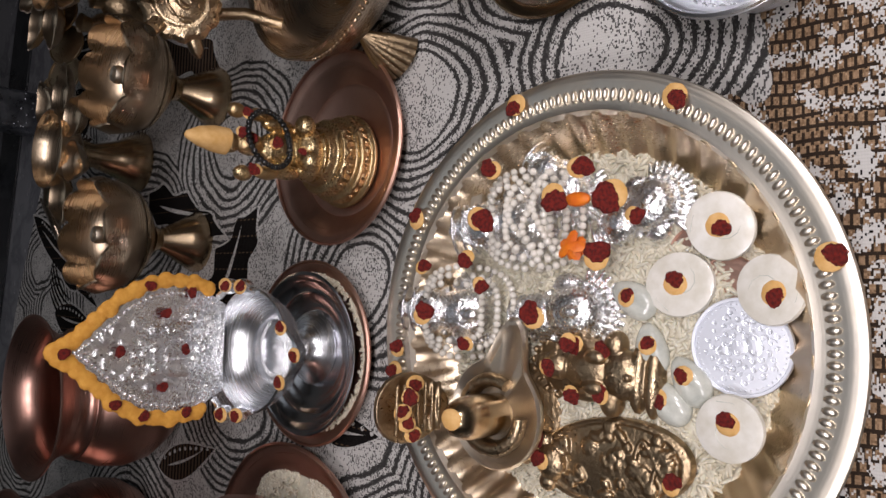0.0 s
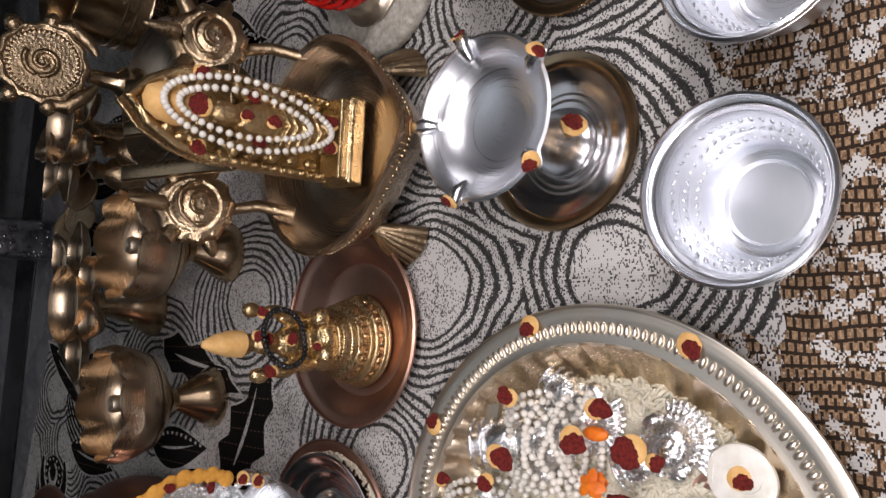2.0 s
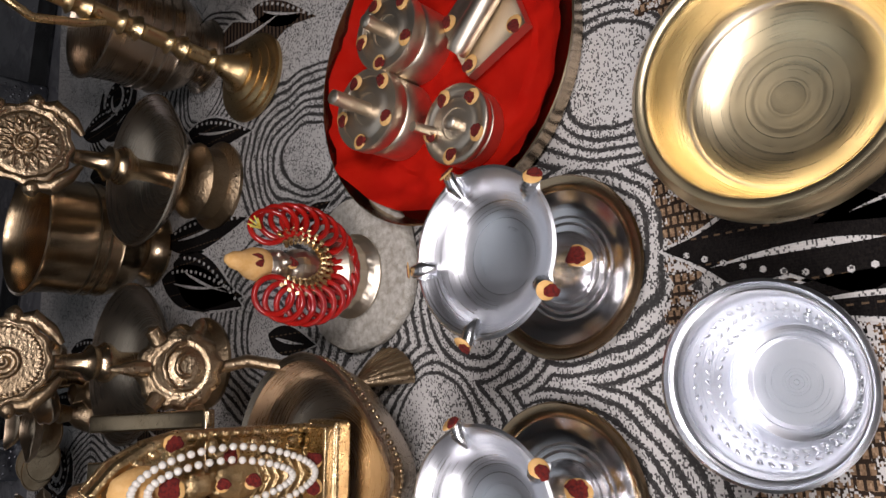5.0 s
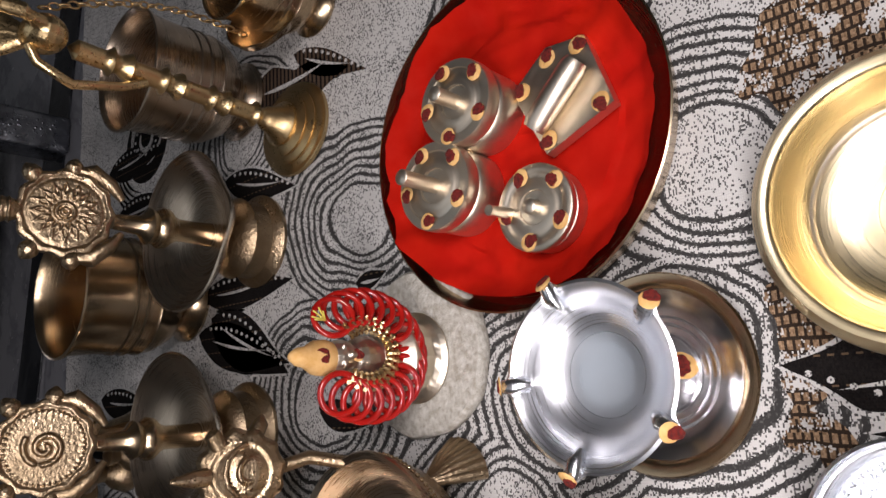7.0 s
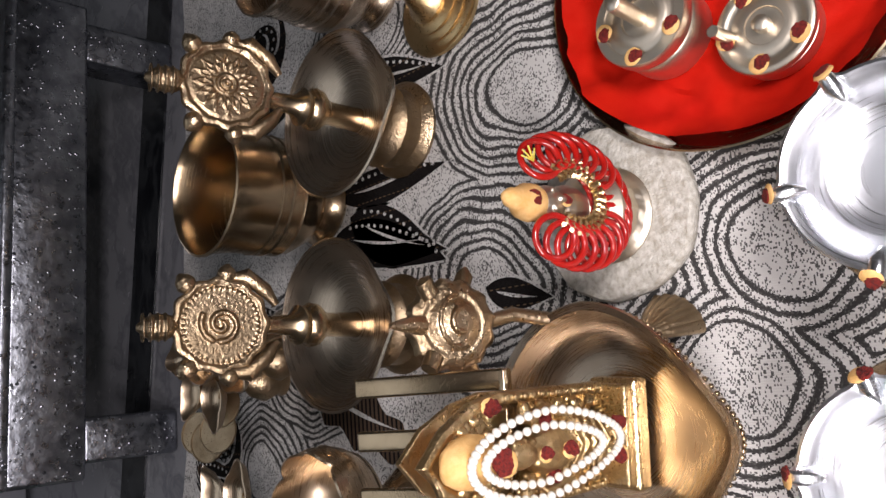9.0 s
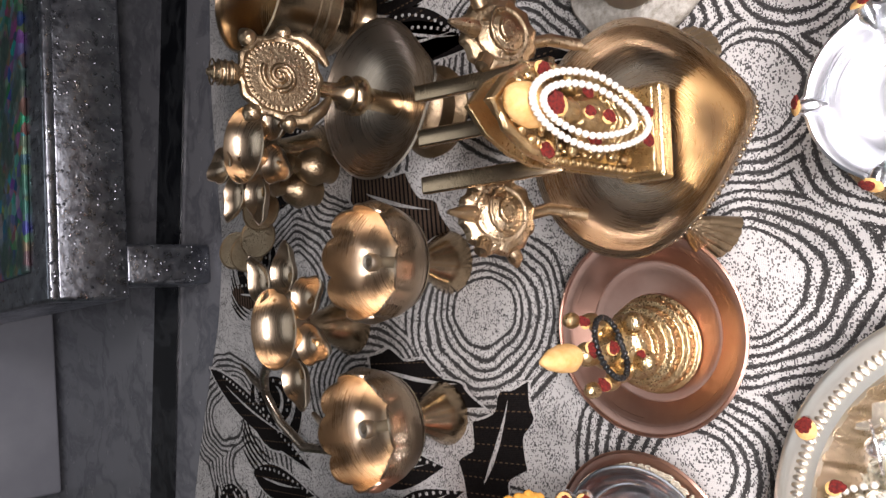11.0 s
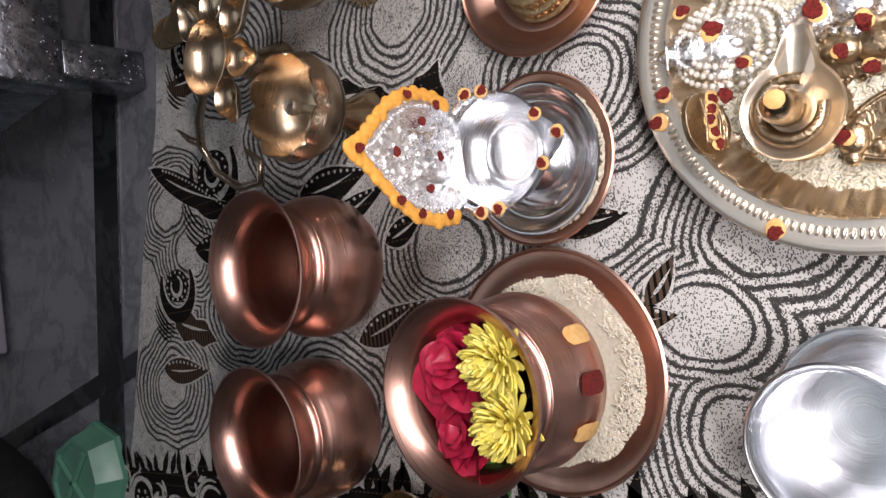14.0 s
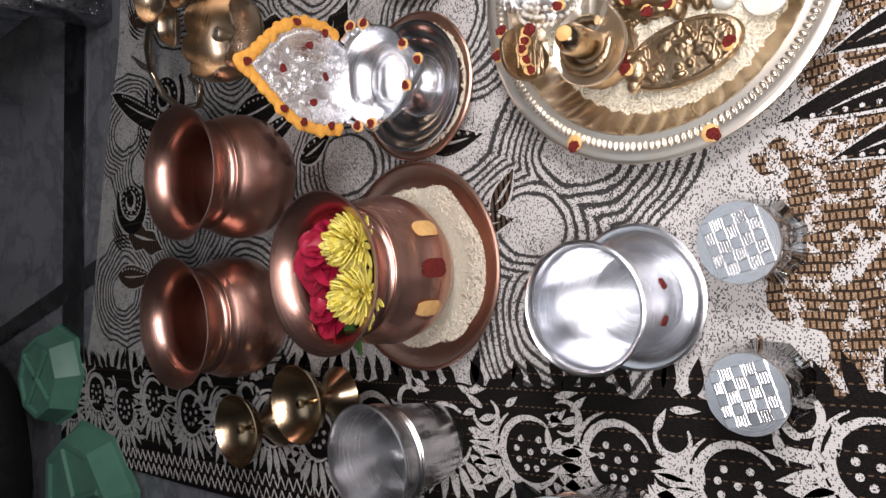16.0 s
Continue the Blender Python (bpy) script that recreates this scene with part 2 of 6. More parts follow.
def weave(name, ground):
    """The jacquard of the cloth: speckled white with dark ring lines, brown basket fields near its front, a black border."""
    n = Nodes(name)
    wob = n.add("ShaderNodeTexNoise")
    n.put(wob.inputs["Vector"], n.pos)
    n.put(wob.inputs["Scale"], 14.0)
    p = n.vec("ADD", n.pos, n.vec("SCALE", n.vec("SUBTRACT", wob.outputs["Color"], (0.5, 0.5, 0.5)), scale=0.03))
    split = n.add("ShaderNodeSeparateXYZ")
    n.put(split.inputs[0], n.pos)
    x, y = split.outputs[0], split.outputs[1]
    cell = n.vec("SNAP", n.pos, (0.00085, 0.0006, 1.0))
    white = n.add("ShaderNodeTexWhiteNoise")
    n.put(white.inputs["Vector"], cell)
    dust = white.outputs["Value"]
    black, ivory, brown = (0.007, 0.006, 0.006), (0.60, 0.585, 0.56), (0.12, 0.08, 0.05)
    speck = n.math("LESS_THAN", dust, n.span(n.noise(55.0, 2.0), 0.08, 0.36))
    near = None
    for a, b in RING_CENTRES:
        d = n.vec("LENGTH", n.vec("MULTIPLY", n.vec("SUBTRACT", p, (a, b, 0)), (1.0, 0.82, 0.0)))
        near = d if near is None else n.math("MINIMUM", near, d)
    wave = n.math("SINE", n.math("MULTIPLY", near, 2 * math.pi / 0.0052))
    band = n.math("MULTIPLY", n.math("GREATER_THAN", near, 0.0185), n.math("LESS_THAN", near, 0.062))
    ring = n.math("MULTIPLY", n.math("GREATER_THAN", n.math("ADD", wave, n.math("MULTIPLY", n.math("SUBTRACT", dust, 0.5), 1.5)), 0.34), band)
    tone = n.mix(n.math("MAXIMUM", n.math("MULTIPLY", speck, 0.85), n.math("MULTIPLY", ring, 0.93)), ivory, black)
    # brown basket fields
    field = n.math("GREATER_THAN", n.math("SUBTRACT", n.math("MULTIPLY", n.math("SUBTRACT", n.noise(19.0, 2.0), 0.5), 0.16), n.math("ADD", y, 0.052)), 0.0)
    dash = n.math("GREATER_THAN", n.math("SINE", n.math("MULTIPLY", n.math("ADD", y, n.math("MULTIPLY", n.math("FLOOR", n.math("DIVIDE", x, 0.0046)), 0.00145)), 2 * math.pi / 0.0029)), -0.45)
    rows = n.math("GREATER_THAN", n.math("SINE", n.math("MULTIPLY", n.math("ADD", x, n.math("MULTIPLY", n.noise(30.0, 1.0), 0.006)), 2 * math.pi / 0.0046)), -0.6)
    basket = n.mix(n.math("MULTIPLY", dash, rows), (0.035, 0.024, 0.017), n.mix(dust, (0.17, 0.105, 0.06), (0.40, 0.27, 0.165)))
    lace = n.math("GREATER_THAN", n.math("ADD", n.noise(115.0, 1.5), n.math("MULTIPLY", dust, 0.20)), 0.665)
    basket = n.mix(lace, basket, n.mix(speck, ivory, black))
    tone = n.mix(field, tone, basket)
    # black border along the side hem
    edge = n.math("LESS_THAN", n.math("ADD", x, n.math("MULTIPLY", n.math("SUBTRACT", n.noise(45.0, 2.0), 0.5), 0.03)), -0.152)
    pick = n.math("GREATER_THAN", n.math("SINE", n.math("MULTIPLY", x, 2 * math.pi / 0.0105)), 0.975)
    stitch = n.math("GREATER_THAN", n.math("SINE", n.math("MULTIPLY", y, 2 * math.pi / 0.0045)), 0.0)
    dark = n.mix(n.math("MULTIPLY", pick, stitch), n.mix(dust, black, (0.014, 0.012, 0.011)), brown)
    tone = n.mix(edge, tone, dark)
    if ground == "black":
        tone = dark
    if ground == "brown":
        tone = n.mix(n.math("MULTIPLY", n.math("GREATER_THAN", n.math("SINE", n.math("MULTIPLY", y, 2 * math.pi / 0.0042)), -0.2), 0.9), black, (0.10, 0.066, 0.045))
    if ground == "ivory":
        tone = n.mix(n.math("MULTIPLY", n.math("LESS_THAN", dust, 0.16), 0.85), ivory, black)
    n.set(color=tone, rough=0.95)
    n.bsdf.inputs["Specular IOR Level"].default_value = 0.08
    threads = n.math("ADD", n.math("SINE", n.math("MULTIPLY", x, 2 * math.pi / 0.0011)), n.math("SINE", n.math("MULTIPLY", y, 2 * math.pi / 0.0009)))
    n.bump(n.math("ADD", threads, n.math("MULTIPLY", n.noise(500.0), 2.0)), 0.35, 0.0004)
    return n.mat


CLOTH = weave("jacquard_cloth", "full")
CLOTH_BLACK = weave("jacquard_black", "black")
CLOTH_BROWN = weave("jacquard_brown", "brown")
CLOTH_IVORY = weave("jacquard_ivory", "ivory")


# ---- building helpers ----
def mesh_of(name, bm, material, smooth=True):
    me = bpy.data.meshes.new(name)
    bmesh.ops.recalc_face_normals(bm, faces=bm.faces[:])
    bm.to_mesh(me)
    bm.free()
    me.materials.append(material)
    if smooth:
        me.shade_smooth()
        me.set_sharp_from_angle(angle=radians(48))
    return me


def fuse(bm, material, voxel=0.0006, soft=4):
    """Melts the lumps of a casting into one worn, continuous surface."""
    rough_me = mesh_of("casting", bm, material)
    ob = bpy.data.objects.new("casting", rough_me)
    scene.collection.objects.link(ob)
    mod = ob.modifiers.new("melt", "REMESH")
    mod.mode, mod.voxel_size, mod.use_smooth_shade = "VOXEL", voxel, True
    mod = ob.modifiers.new("wear", "SMOOTH")
    mod.factor, mod.iterations = 0.5, soft
    deps = bpy.context.evaluated_depsgraph_get()
    me = bpy.data.meshes.new_from_object(ob.evaluated_get(deps))
    bpy.data.objects.remove(ob)
    bpy.data.meshes.remove(rough_me)
    if not me.materials:
        me.materials.append(material)
    me.shade_smooth()
    return me


def thing(name, label, category, m=None, group="", kind=""):
    ob = new(name)
    ob.empty_display_size = 0.01
    if m is not None:
        ob.matrix_basis = m
    return tagged(ob, label, category, group, kind)


def solo(name, bm, material, label, category, m=None, group="", kind="", smooth=True):
    ob = new(name, bm if isinstance(bm, bpy.types.Mesh) else mesh_of(name, bm, material, smooth))
    if m is not None:
        ob.matrix_basis = m
    return tagged(ob, label, category, group, kind)


def part(name, bm, material, parent, label="", m=None, smooth=True):
    ob = new(name, bm if isinstance(bm, bpy.types.Mesh) else mesh_of(name, bm, material, smooth))
    ob.parent = parent
    if m is not None:
        ob.matrix_basis = m
    if label:
        ob["label"] = label
    return ob


def lathe(profile, seg=48, wave=None, bm=None, m=None):
    """Turns (radius, height) pairs round z. wave(angle, step) gives (radius factor, height added)."""
    bm = bm or bmesh.new()
    rings = []
    for k, (r, z) in enumerate(profile):
        if r < 1e-5:
            rings.append([bm.verts.new((0, 0, z))])
            continue
        ring = []
        for i in range(seg):
            a = 2 * math.pi * i / seg
            f, dz = wave(a, k) if wave else (1.0, 0.0)
            ring.append(bm.verts.new((r * f * math.cos(a), r * f * math.sin(a), z + dz)))
        rings.append(ring)
    for a, b in zip(rings, rings[1:]):
        for i in range(seg):
            j = (i + 1) % seg
            corners = [a[i % len(a)], a[j % len(a)], b[j % len(b)], b[i % len(b)]]
            seen = list(dict.fromkeys(corners))
            if len(seen) > 2:
                bm.faces.new(seen)
    if m is not None:
        bmesh.ops.transform(bm, matrix=m, verts=[v for ring in rings for v in ring])
    return bm


def blob(bm, place, size, rot=(0, 0, 0), u=14, v=9):
    m = pose(*place, *rot) @ Matrix.Diagonal((*size, 1))
    bmesh.ops.create_uvsphere(bm, u_segments=u, v_segments=v, radius=1.0, matrix=m)
    return bm


def box(bm, place, size, rot=(0, 0, 0), bevel=0.0):
    made = bmesh.ops.create_cube(bm, size=1.0, matrix=pose(*place, *rot) @ Matrix.Diagonal((*size, 1)))
    if bevel:
        edges = list({e for v in made["verts"] for e in v.link_edges})
        bmesh.ops.bevel(bm, geom=edges, offset=bevel, segments=2, affect="EDGES", profile=0.5)
    return bm


def tube(bm, points, radius, seg=8, taper=None):
    """A round bar along a chain of points."""
    pts = [Vector(p) for p in points]
    rings = []
    side = Vector((0, 0, 1))
    for k, p in enumerate(pts):
        way = (pts[min(k + 1, len(pts) - 1)] - pts[max(k - 1, 0)]).normalized()
        if abs(way.dot(side)) > 0.95:
            side = Vector((1, 0, 0)) if abs(way.x) < 0.9 else Vector((0, 1, 0))
        u = way.cross(side).normalized()
        w = way.cross(u).normalized()
        r = radius * (taper[k] if taper else 1.0)
        rings.append([bm.verts.new(p + r * (math.cos(2 * math.pi * i / seg) * u + math.sin(2 * math.pi * i / seg) * w)) for i in range(seg)])
    for a, b in zip(rings, rings[1:]):
        for i in range(seg):
            bm.faces.new((a[i], a[(i + 1) % seg], b[(i + 1) % seg], b[i]))
    bm.faces.new(rings[0][::-1])
    bm.faces.new(rings[-1])
    return bm


def slab(bm, outline, depth, m=None):
    """A flat piece of that outline, with thickness upward."""
    low = [bm.verts.new((x, y, 0)) for x, y in outline]
    high = [bm.verts.new((x, y, depth)) for x, y in outline]
    bm.faces.new(low[::-1])
    bm.faces.new(high)
    for i in range(len(outline)):
        j = (i + 1) % len(outline)
        bm.faces.new((low[i], low[j], high[j], high[i]))
    if m is not None:
        bmesh.ops.transform(bm, matrix=m, verts=low + high)
    return bm


def facing(place, normal, spin=0.0):
    """A pose at place whose z points along normal."""
    q = Vector((0, 0, 1)).rotation_difference(Vector(normal).normalized())
    return Matrix.Translation(place) @ q.to_matrix().to_4x4() @ pose(0, 0, 0, 0, 0, spin)


def smear(radius, seed, thick=0.0006, ragged=0.16, seg=36):
    rng = random.Random(seed)
    bm = bmesh.new()
    a0, b0 = rng.random() * 6, rng.random() * 6
    radii = [1 + ragged * (0.5 * math.sin(2 * a + a0) + 0.35 * math.sin(3 * a + b0) + 0.2 * math.sin(7 * a + a0) + rng.uniform(-0.28, 0.28)) for a in (2 * math.pi * i / seg for i in range(seg))]
    mid = bm.verts.new((0, 0, thick))
    rim = [bm.verts.new((radius * r * 0.86 * math.cos(2 * math.pi * i / seg), radius * r * 0.86 * math.sin(2 * math.pi * i / seg), thick * 0.8)) for i, r in enumerate(radii)]
    low = [bm.verts.new((radius * r * math.cos(2 * math.pi * i / seg), radius * r * math.sin(2 * math.pi * i / seg), -thick)) for i, r in enumerate(radii)]
    for i in range(seg):
        j = (i + 1) % seg
        bm.faces.new((mid, rim[i], rim[j]))
        bm.faces.new((rim[i], low[i], low[j], rim[j]))
    return bm


RED_MARKS = [mesh_of("vermilion_mark", smear(1.0, k, 0.10, 0.22), KUMKUM) for k in range(5)]
PASTE_MARKS = [mesh_of("turmeric_mark", smear(1.0, 20 + k, 0.07, 0.05), SANDAL) for k in range(4)]
marks = [0]


def mark(parent, place, normal, r=0.005, paste=True, shift=(0.0, 0.0), lift=0.0002):
    """A turmeric dab with a vermilion dot on it. On a statue (no parent) it lies as a thing of its own."""
    marks[0] += 1
    k = marks[0]
    m = facing(Vector(place) + Vector(normal).normalized() * lift, normal, 77.0 * k)
    size = Matrix.Diagonal((r, r, r, 1))
    dab = pose(0.12 * r, -0.1 * r, 0) @ size @ Matrix.Diagonal((0.92, 0.92, 1, 1))
    dot = pose(shift[0] * r, shift[1] * r, r * 0.09) @ size @ Matrix.Diagonal((0.70, 0.70, 1, 1))
    if parent is None:
        size = Matrix.Diagonal((0.85 * r, 0.85 * r, 0.85 * r, 1))
        dab = pose(0.16 * r, -0.16 * r, 0) @ size @ Matrix.Diagonal((0.85, 0.85, 1, 1))
        dot = pose(shift[0] * r, shift[1] * r, r * 0.08) @ size @ Matrix.Diagonal((0.85, 0.85, 1, 1))
        parent = thing("vermilion_mark", "dark red vermilion dot on a dab of turmeric paste", "mark", m, "ritual marks on the figures")
        names = ("paste", "powder")
    else:
        dab, dot = m @ dab, m @ dot
        names = ("turmeric_mark", "vermilion_mark")
    if paste:
        under = part(names[0], PASTE_MARKS[k % 4], None, parent, "ochre turmeric paste", dab)
        part(names[1], RED_MARKS[k % 5], None, under, "dark red vermilion powder", dab.inverted() @ dot)
    else:
        part(names[1], RED_MARKS[k % 5], None, parent, "dark red vermilion powder", dot)


# ---- setting ----
def spot(x, y, z, rx=0, ry=0, rz=0):
    """The pose of a vessel or figure, drawn a little over its true size."""
    return pose(x, y, z, rx, ry, rz) @ Matrix.Scale(0.955, 4)


bm = bmesh.new()
box(bm, (0, 0, -0.053), (6.0, 6.0, 0.1))
solo("floor", bm, MARBLE, "polished grey-white marble floor with dark veins", "floor", kind="structure", smooth=False)
bm = bmesh.new()
box(bm, (0.3, 0.712, -0.0015), (2.4, 0.056, 0.002), (0, 0, -8.9))
solo("floor_strip_1", bm, BLACK_STONE, "black granite inlay strip in the marble floor", "floor", kind="structure", smooth=False)
bm = bmesh.new()
box(bm, (-0.115, 1.02, -0.0012), (0.85, 0.024, 0.002), (0, 0, -77))
solo("floor_strip_2", bm, BLACK_STONE, "black granite inlay strip crossing the marble floor", "floor", kind="structure", smooth=False)
for name, place, size in (("wall_north", (0, 3.05, 1.4), (6.2, 0.1, 2.8)), ("wall_south", (0, -3.05, 1.4), (6.2, 0.1, 2.8)),
                          ("wall_east", (3.05, 0, 1.4), (0.1, 6.0, 2.8)), ("wall_west", (-3.05, 0, 1.4), (0.1, 6.0, 2.8))):
    bm = bmesh.new()
    box(bm, place, size)
    solo(name, bm, WALL, "plain pale plastered room wall", "wall", kind="structure", smooth=False)
bm = bmesh.new()
box(bm, (0, 0, 2.86), (6.2, 6.2, 0.1))
solo("ceiling", bm, CEILING, "plain white painted ceiling", "ceiling", kind="structure", smooth=False)

# ---- cloth ----
cloth = thing("table_cloth", "black and ivory jacquard cloth with ring and leaf motifs", "cloth")


def far_edge(x):
    """The uneven back edge of the cloth."""
    return float(np.interp(x, (-0.27, -0.13, -0.06, 0.09, 0.19, 0.27, 0.62, 0.8), (0.818, 0.729, 0.706, 0.648, 0.612, 0.598, 0.592, 0.59))) + 0.004 * math.sin(19 * x)


bm = bmesh.new()
nx, ny = 60, 80
grid = []
for i in range(nx + 1):
    row = []
    for j in range(ny + 1):
        y0 = j / ny
        xl = -0.262 + 0.006 * math.sin(7 * y0)
        x = xl + (0.80 - xl) * i / nx
        row.append(bm.verts.new((x, -0.55 + (far_edge(x) + 0.55) * y0, 0.0008)))
    grid.append(row)
for i in range(nx):
    for j in range(ny):
        bm.faces.new((grid[i][j], grid[i + 1][j], grid[i + 1][j + 1], grid[i][j + 1]))
ext = bmesh.ops.extrude_face_region(bm, geom=bm.faces[:])
bmesh.ops.translate(bm, vec=(0, 0, 0.001), verts=[v for v in ext["geom"] if isinstance(v, bmesh.types.BMVert)])
part("weave", bm, CLOTH, cloth, "ivory jacquard with dark ring lines")
TOP = 0.0019


def leaf_outline(length, width, steps=14, hook=0.0):
    side = [(length * t, width * math.sin(math.pi * t ** 0.8) * (1 - 0.25 * t)) for t in (k / steps for k in range(steps + 1))]
    bend = lambda x, y: (x, y + hook * (x / length) ** 2)  # noqa: E731
    return [bend(x, y) for x, y in side] + [bend(x, -y) for x, y in side[-2:0:-1]]


def motif(name, outline, x, y, turn, material, lift=0.0):
    bm = bmesh.new()
    slab(bm, outline, 0.00045)
    return part(name, bm, material, cloth, "", pose(x, y, TOP + lift, 0, 0, turn), smooth=False)


def arc_strip(r, a0, a1, w, steps=16, taper=True):
    out, back = [], []
    for k in range(steps + 1):
        t = k / steps
        a = radians(a0 + (a1 - a0) * t)
        h = w * (math.sin(math.pi * (0.08 + 0.84 * t)) if taper else 1.0)
        out.append(((r + h) * math.cos(a), (r + h) * math.sin(a)))
        back.append(((r - h) * math.cos(a), (r - h) * math.sin(a)))
    return out + back[::-1]


def lobed_outline(length, width, lobes=3, steps=40):
    """A broad leaf whose margin swells into rounded lobes."""
    side = []
    for k in range(steps + 1):
        t = k / steps
        body = math.sin(math.pi * min(1.0, 0.06 + 0.94 * t) ** 0.75) ** 0.7
        side.append((length * (t + 0.035 * math.sin(2 * math.pi * lobes * t)), width * body * (0.66 + 0.44 * abs(math.sin(math.pi * lobes * t)))))
    return side + [(x, -y * 0.92) for x, y in side[-2:0:-1]]


def leaf_motif(x, y, tip_x, tip_y, width, material=CLOTH_BLACK, lobed=0, dots=False, hook=0.0):
    """A woven leaf from its base to its tip: ivory outline, dark blade, pale vein and weft lines, dots along the margin."""
    length, turn = math.hypot(tip_x - x, tip_y - y), math.degrees(math.atan2(tip_y - y, tip_x - x))
    shape = (lambda l, w: lobed_outline(l, w, lobed)) if lobed else (lambda l, w: leaf_outline(l, w, 18, hook))
    place = pose(x, y, 0, 0, 0, turn)
    back = place @ Vector((-0.03 * length, 0, 0))
    motif("leaf_motif", shape(length * 1.06, width + 0.0022), back.x, back.y, turn, CLOTH_IVORY)
    motif("leaf_motif", shape(length, width), x, y, turn, material, 0.00045)
    start = place @ Vector((0.18 * length, 0, 0))
    motif("vein_motif", leaf_outline(length * 0.62, 0.0011 + 0.0006 * bool(lobed), 12, 0.08 * length), start.x, start.y, turn, CLOTH_IVORY, 0.0008)
    if dots:
        for k in range(int(length * 0.8 / 0.0062)):
            t = 0.14 + 0.76 * k / max(1, int(length * 0.8 / 0.0062) - 1)
            edge = 0.70 * width * math.sin(math.pi * t ** 0.8) * (1 - 0.25 * t) + hook * t * t
            p = place @ Vector((length * t, edge, 0))
            motif("dot_motif", [(0.0013 * math.cos(q), 0.0013 * math.sin(q)) for q in (j * math.pi / 3 for j in range(6))], p.x, p.y, 0, CLOTH_IVORY, 0.0009)


# woven leaves: base, tip, half width, dark or brown, lobes, dotted margin
for x, y, tx, ty, width, dark, lobed, dots in (
        (0.058, 0.292, 0.136, 0.240, 0.024, 1, 3, False), (0.150, 0.388, 0.120, 0.278, 0.016, 1, 3, False), (0.075, 0.400, 0.074, 0.318, 0.017, 1, 0, True), (0.046, 0.372, 0.060, 0.300, 0.011, 1, 0, True),
        (0.024, 0.310, 0.034, 0.268, 0.010, 1, 0, True), (0.395, 0.345, 0.346, 0.258, 0.021, 1, 0, True), (0.412, 0.358, 0.404, 0.250, 0.014, 1, 0, True), (0.385, 0.362, 0.352, 0.256, 0.018, 1, 0, True),
        (0.285, 0.395, 0.234, 0.292, 0.024, 0, 3, False), (0.492, 0.328, 0.464, 0.247, 0.013, 1, 0, True), (0.330, 0.226, 0.314, 0.182, 0.010, 1, 0, False), (0.398, 0.190, 0.396, 0.165, 0.006, 1, 0, False),
        (0.326, -0.128, 0.336, -0.036, 0.017, 1, 2, True), (0.306, -0.145, 0.318, -0.062, 0.009, 1, 0, False), (0.345, -0.150, 0.342, -0.090, 0.010, 1, 0, False),
        (0.012, 0.172, 0.005, 0.122, 0.010, 1, 0, True), (0.020, 0.190, 0.026, 0.140, 0.007, 1, 0, False), (-0.044, 0.350, -0.026, 0.276, 0.013, 0, 0, True), (-0.004, 0.610, -0.030, 0.540, 0.016, 0, 2, False), (-0.050, 0.640, -0.062, 0.560, 0.014, 0, 0, True),
        (-0.046, 0.150, -0.053, 0.103, 0.011, 0, 0, True), (-0.040, 0.120, -0.020, 0.096, 0.007, 0, 0, False), (0.020, -0.140, 0.016, -0.084, 0.009, 1, 0, False), (-0.004, -0.150, -0.012, -0.058, 0.012, 1, 0, True), (-0.030, -0.140, -0.034, -0.080, 0.009, 1, 0, True),
        (0.040, -0.160, 0.046, -0.112, 0.009, 1, 0, False), (-0.052, -0.160, -0.050, -0.100, 0.008, 1, 0, False), (0.545, 0.300, 0.532, 0.190, 0.016, 0, 2, False), (0.560, 0.245, 0.520, 0.178, 0.010, 0, 0, True),
        (0.150, 0.628, 0.060, 0.472, 0.014, 1, 0, True), (0.058, 0.560, 0.040, 0.470, 0.016, 1, 0, True), (0.300, 0.560, 0.285, 0.460, 0.016, 1, 0, True), (0.345, 0.520, 0.330, 0.430, 0.014, 1, 0, True),
        (0.450, 0.540, 0.440, 0.440, 0.018, 1, 0, True), (0.500, 0.500, 0.492, 0.400, 0.016, 1, 0, True), (0.545, 0.520, 0.540, 0.420, 0.016, 1, 0, True), (0.220, 0.580, 0.205, 0.500, 0.014, 0, 0, True)):
    leaf_motif(x, y, tx, ty, width, CLOTH_BLACK if dark else CLOTH_BROWN, lobed, dots, 0.0 if lobed else 0.006)
# dotted swirl at the back
for x, y, s in ((0.122, 0.518, 1.0), (0.028, 0.600, 0.8), (0.245, 0.535, 0.8), (0.56, 0.45, 0.9)):
    motif("flower_motif", [(0.020 * s * math.cos(k * math.pi / 12), 0.026 * s * math.sin(k * math.pi / 12)) for k in range(24)], x, y, 0, CLOTH_BLACK, 0.0006)
    motif("curl_motif", arc_strip(0.012 * s, 20, 300, 0.0022), x, y, 40, CLOTH_IVORY, 0.0010)
    for k in range(12):
        a = 2 * math.pi * k / 12
        motif("dot_motif", [(0.0014 * math.cos(j * math.pi / 3), 0.0014 * math.sin(j * math.pi / 3)) for j in range(6)], x + 0.0165 * s * math.cos(a), y + 0.0215 * s * math.sin(a), 0, CLOTH_IVORY, 0.0010)
    motif("curl_motif", arc_strip(0.036 * s, 60, 300, 0.0092), x, y, 0, CLOTH_IVORY, 0.0003)
    motif("curl_motif", arc_strip(0.036 * s, 64, 296, 0.0072), x, y, 0, CLOTH_BLACK, 0.0007)
    for k in range(5):
        motif("curl_motif", arc_strip((0.052 + 0.0052 * k) * s, 96 + 8 * k, 170 - 4 * k, 0.0012), x, y, 0, CLOTH_BLACK, 0.0004)
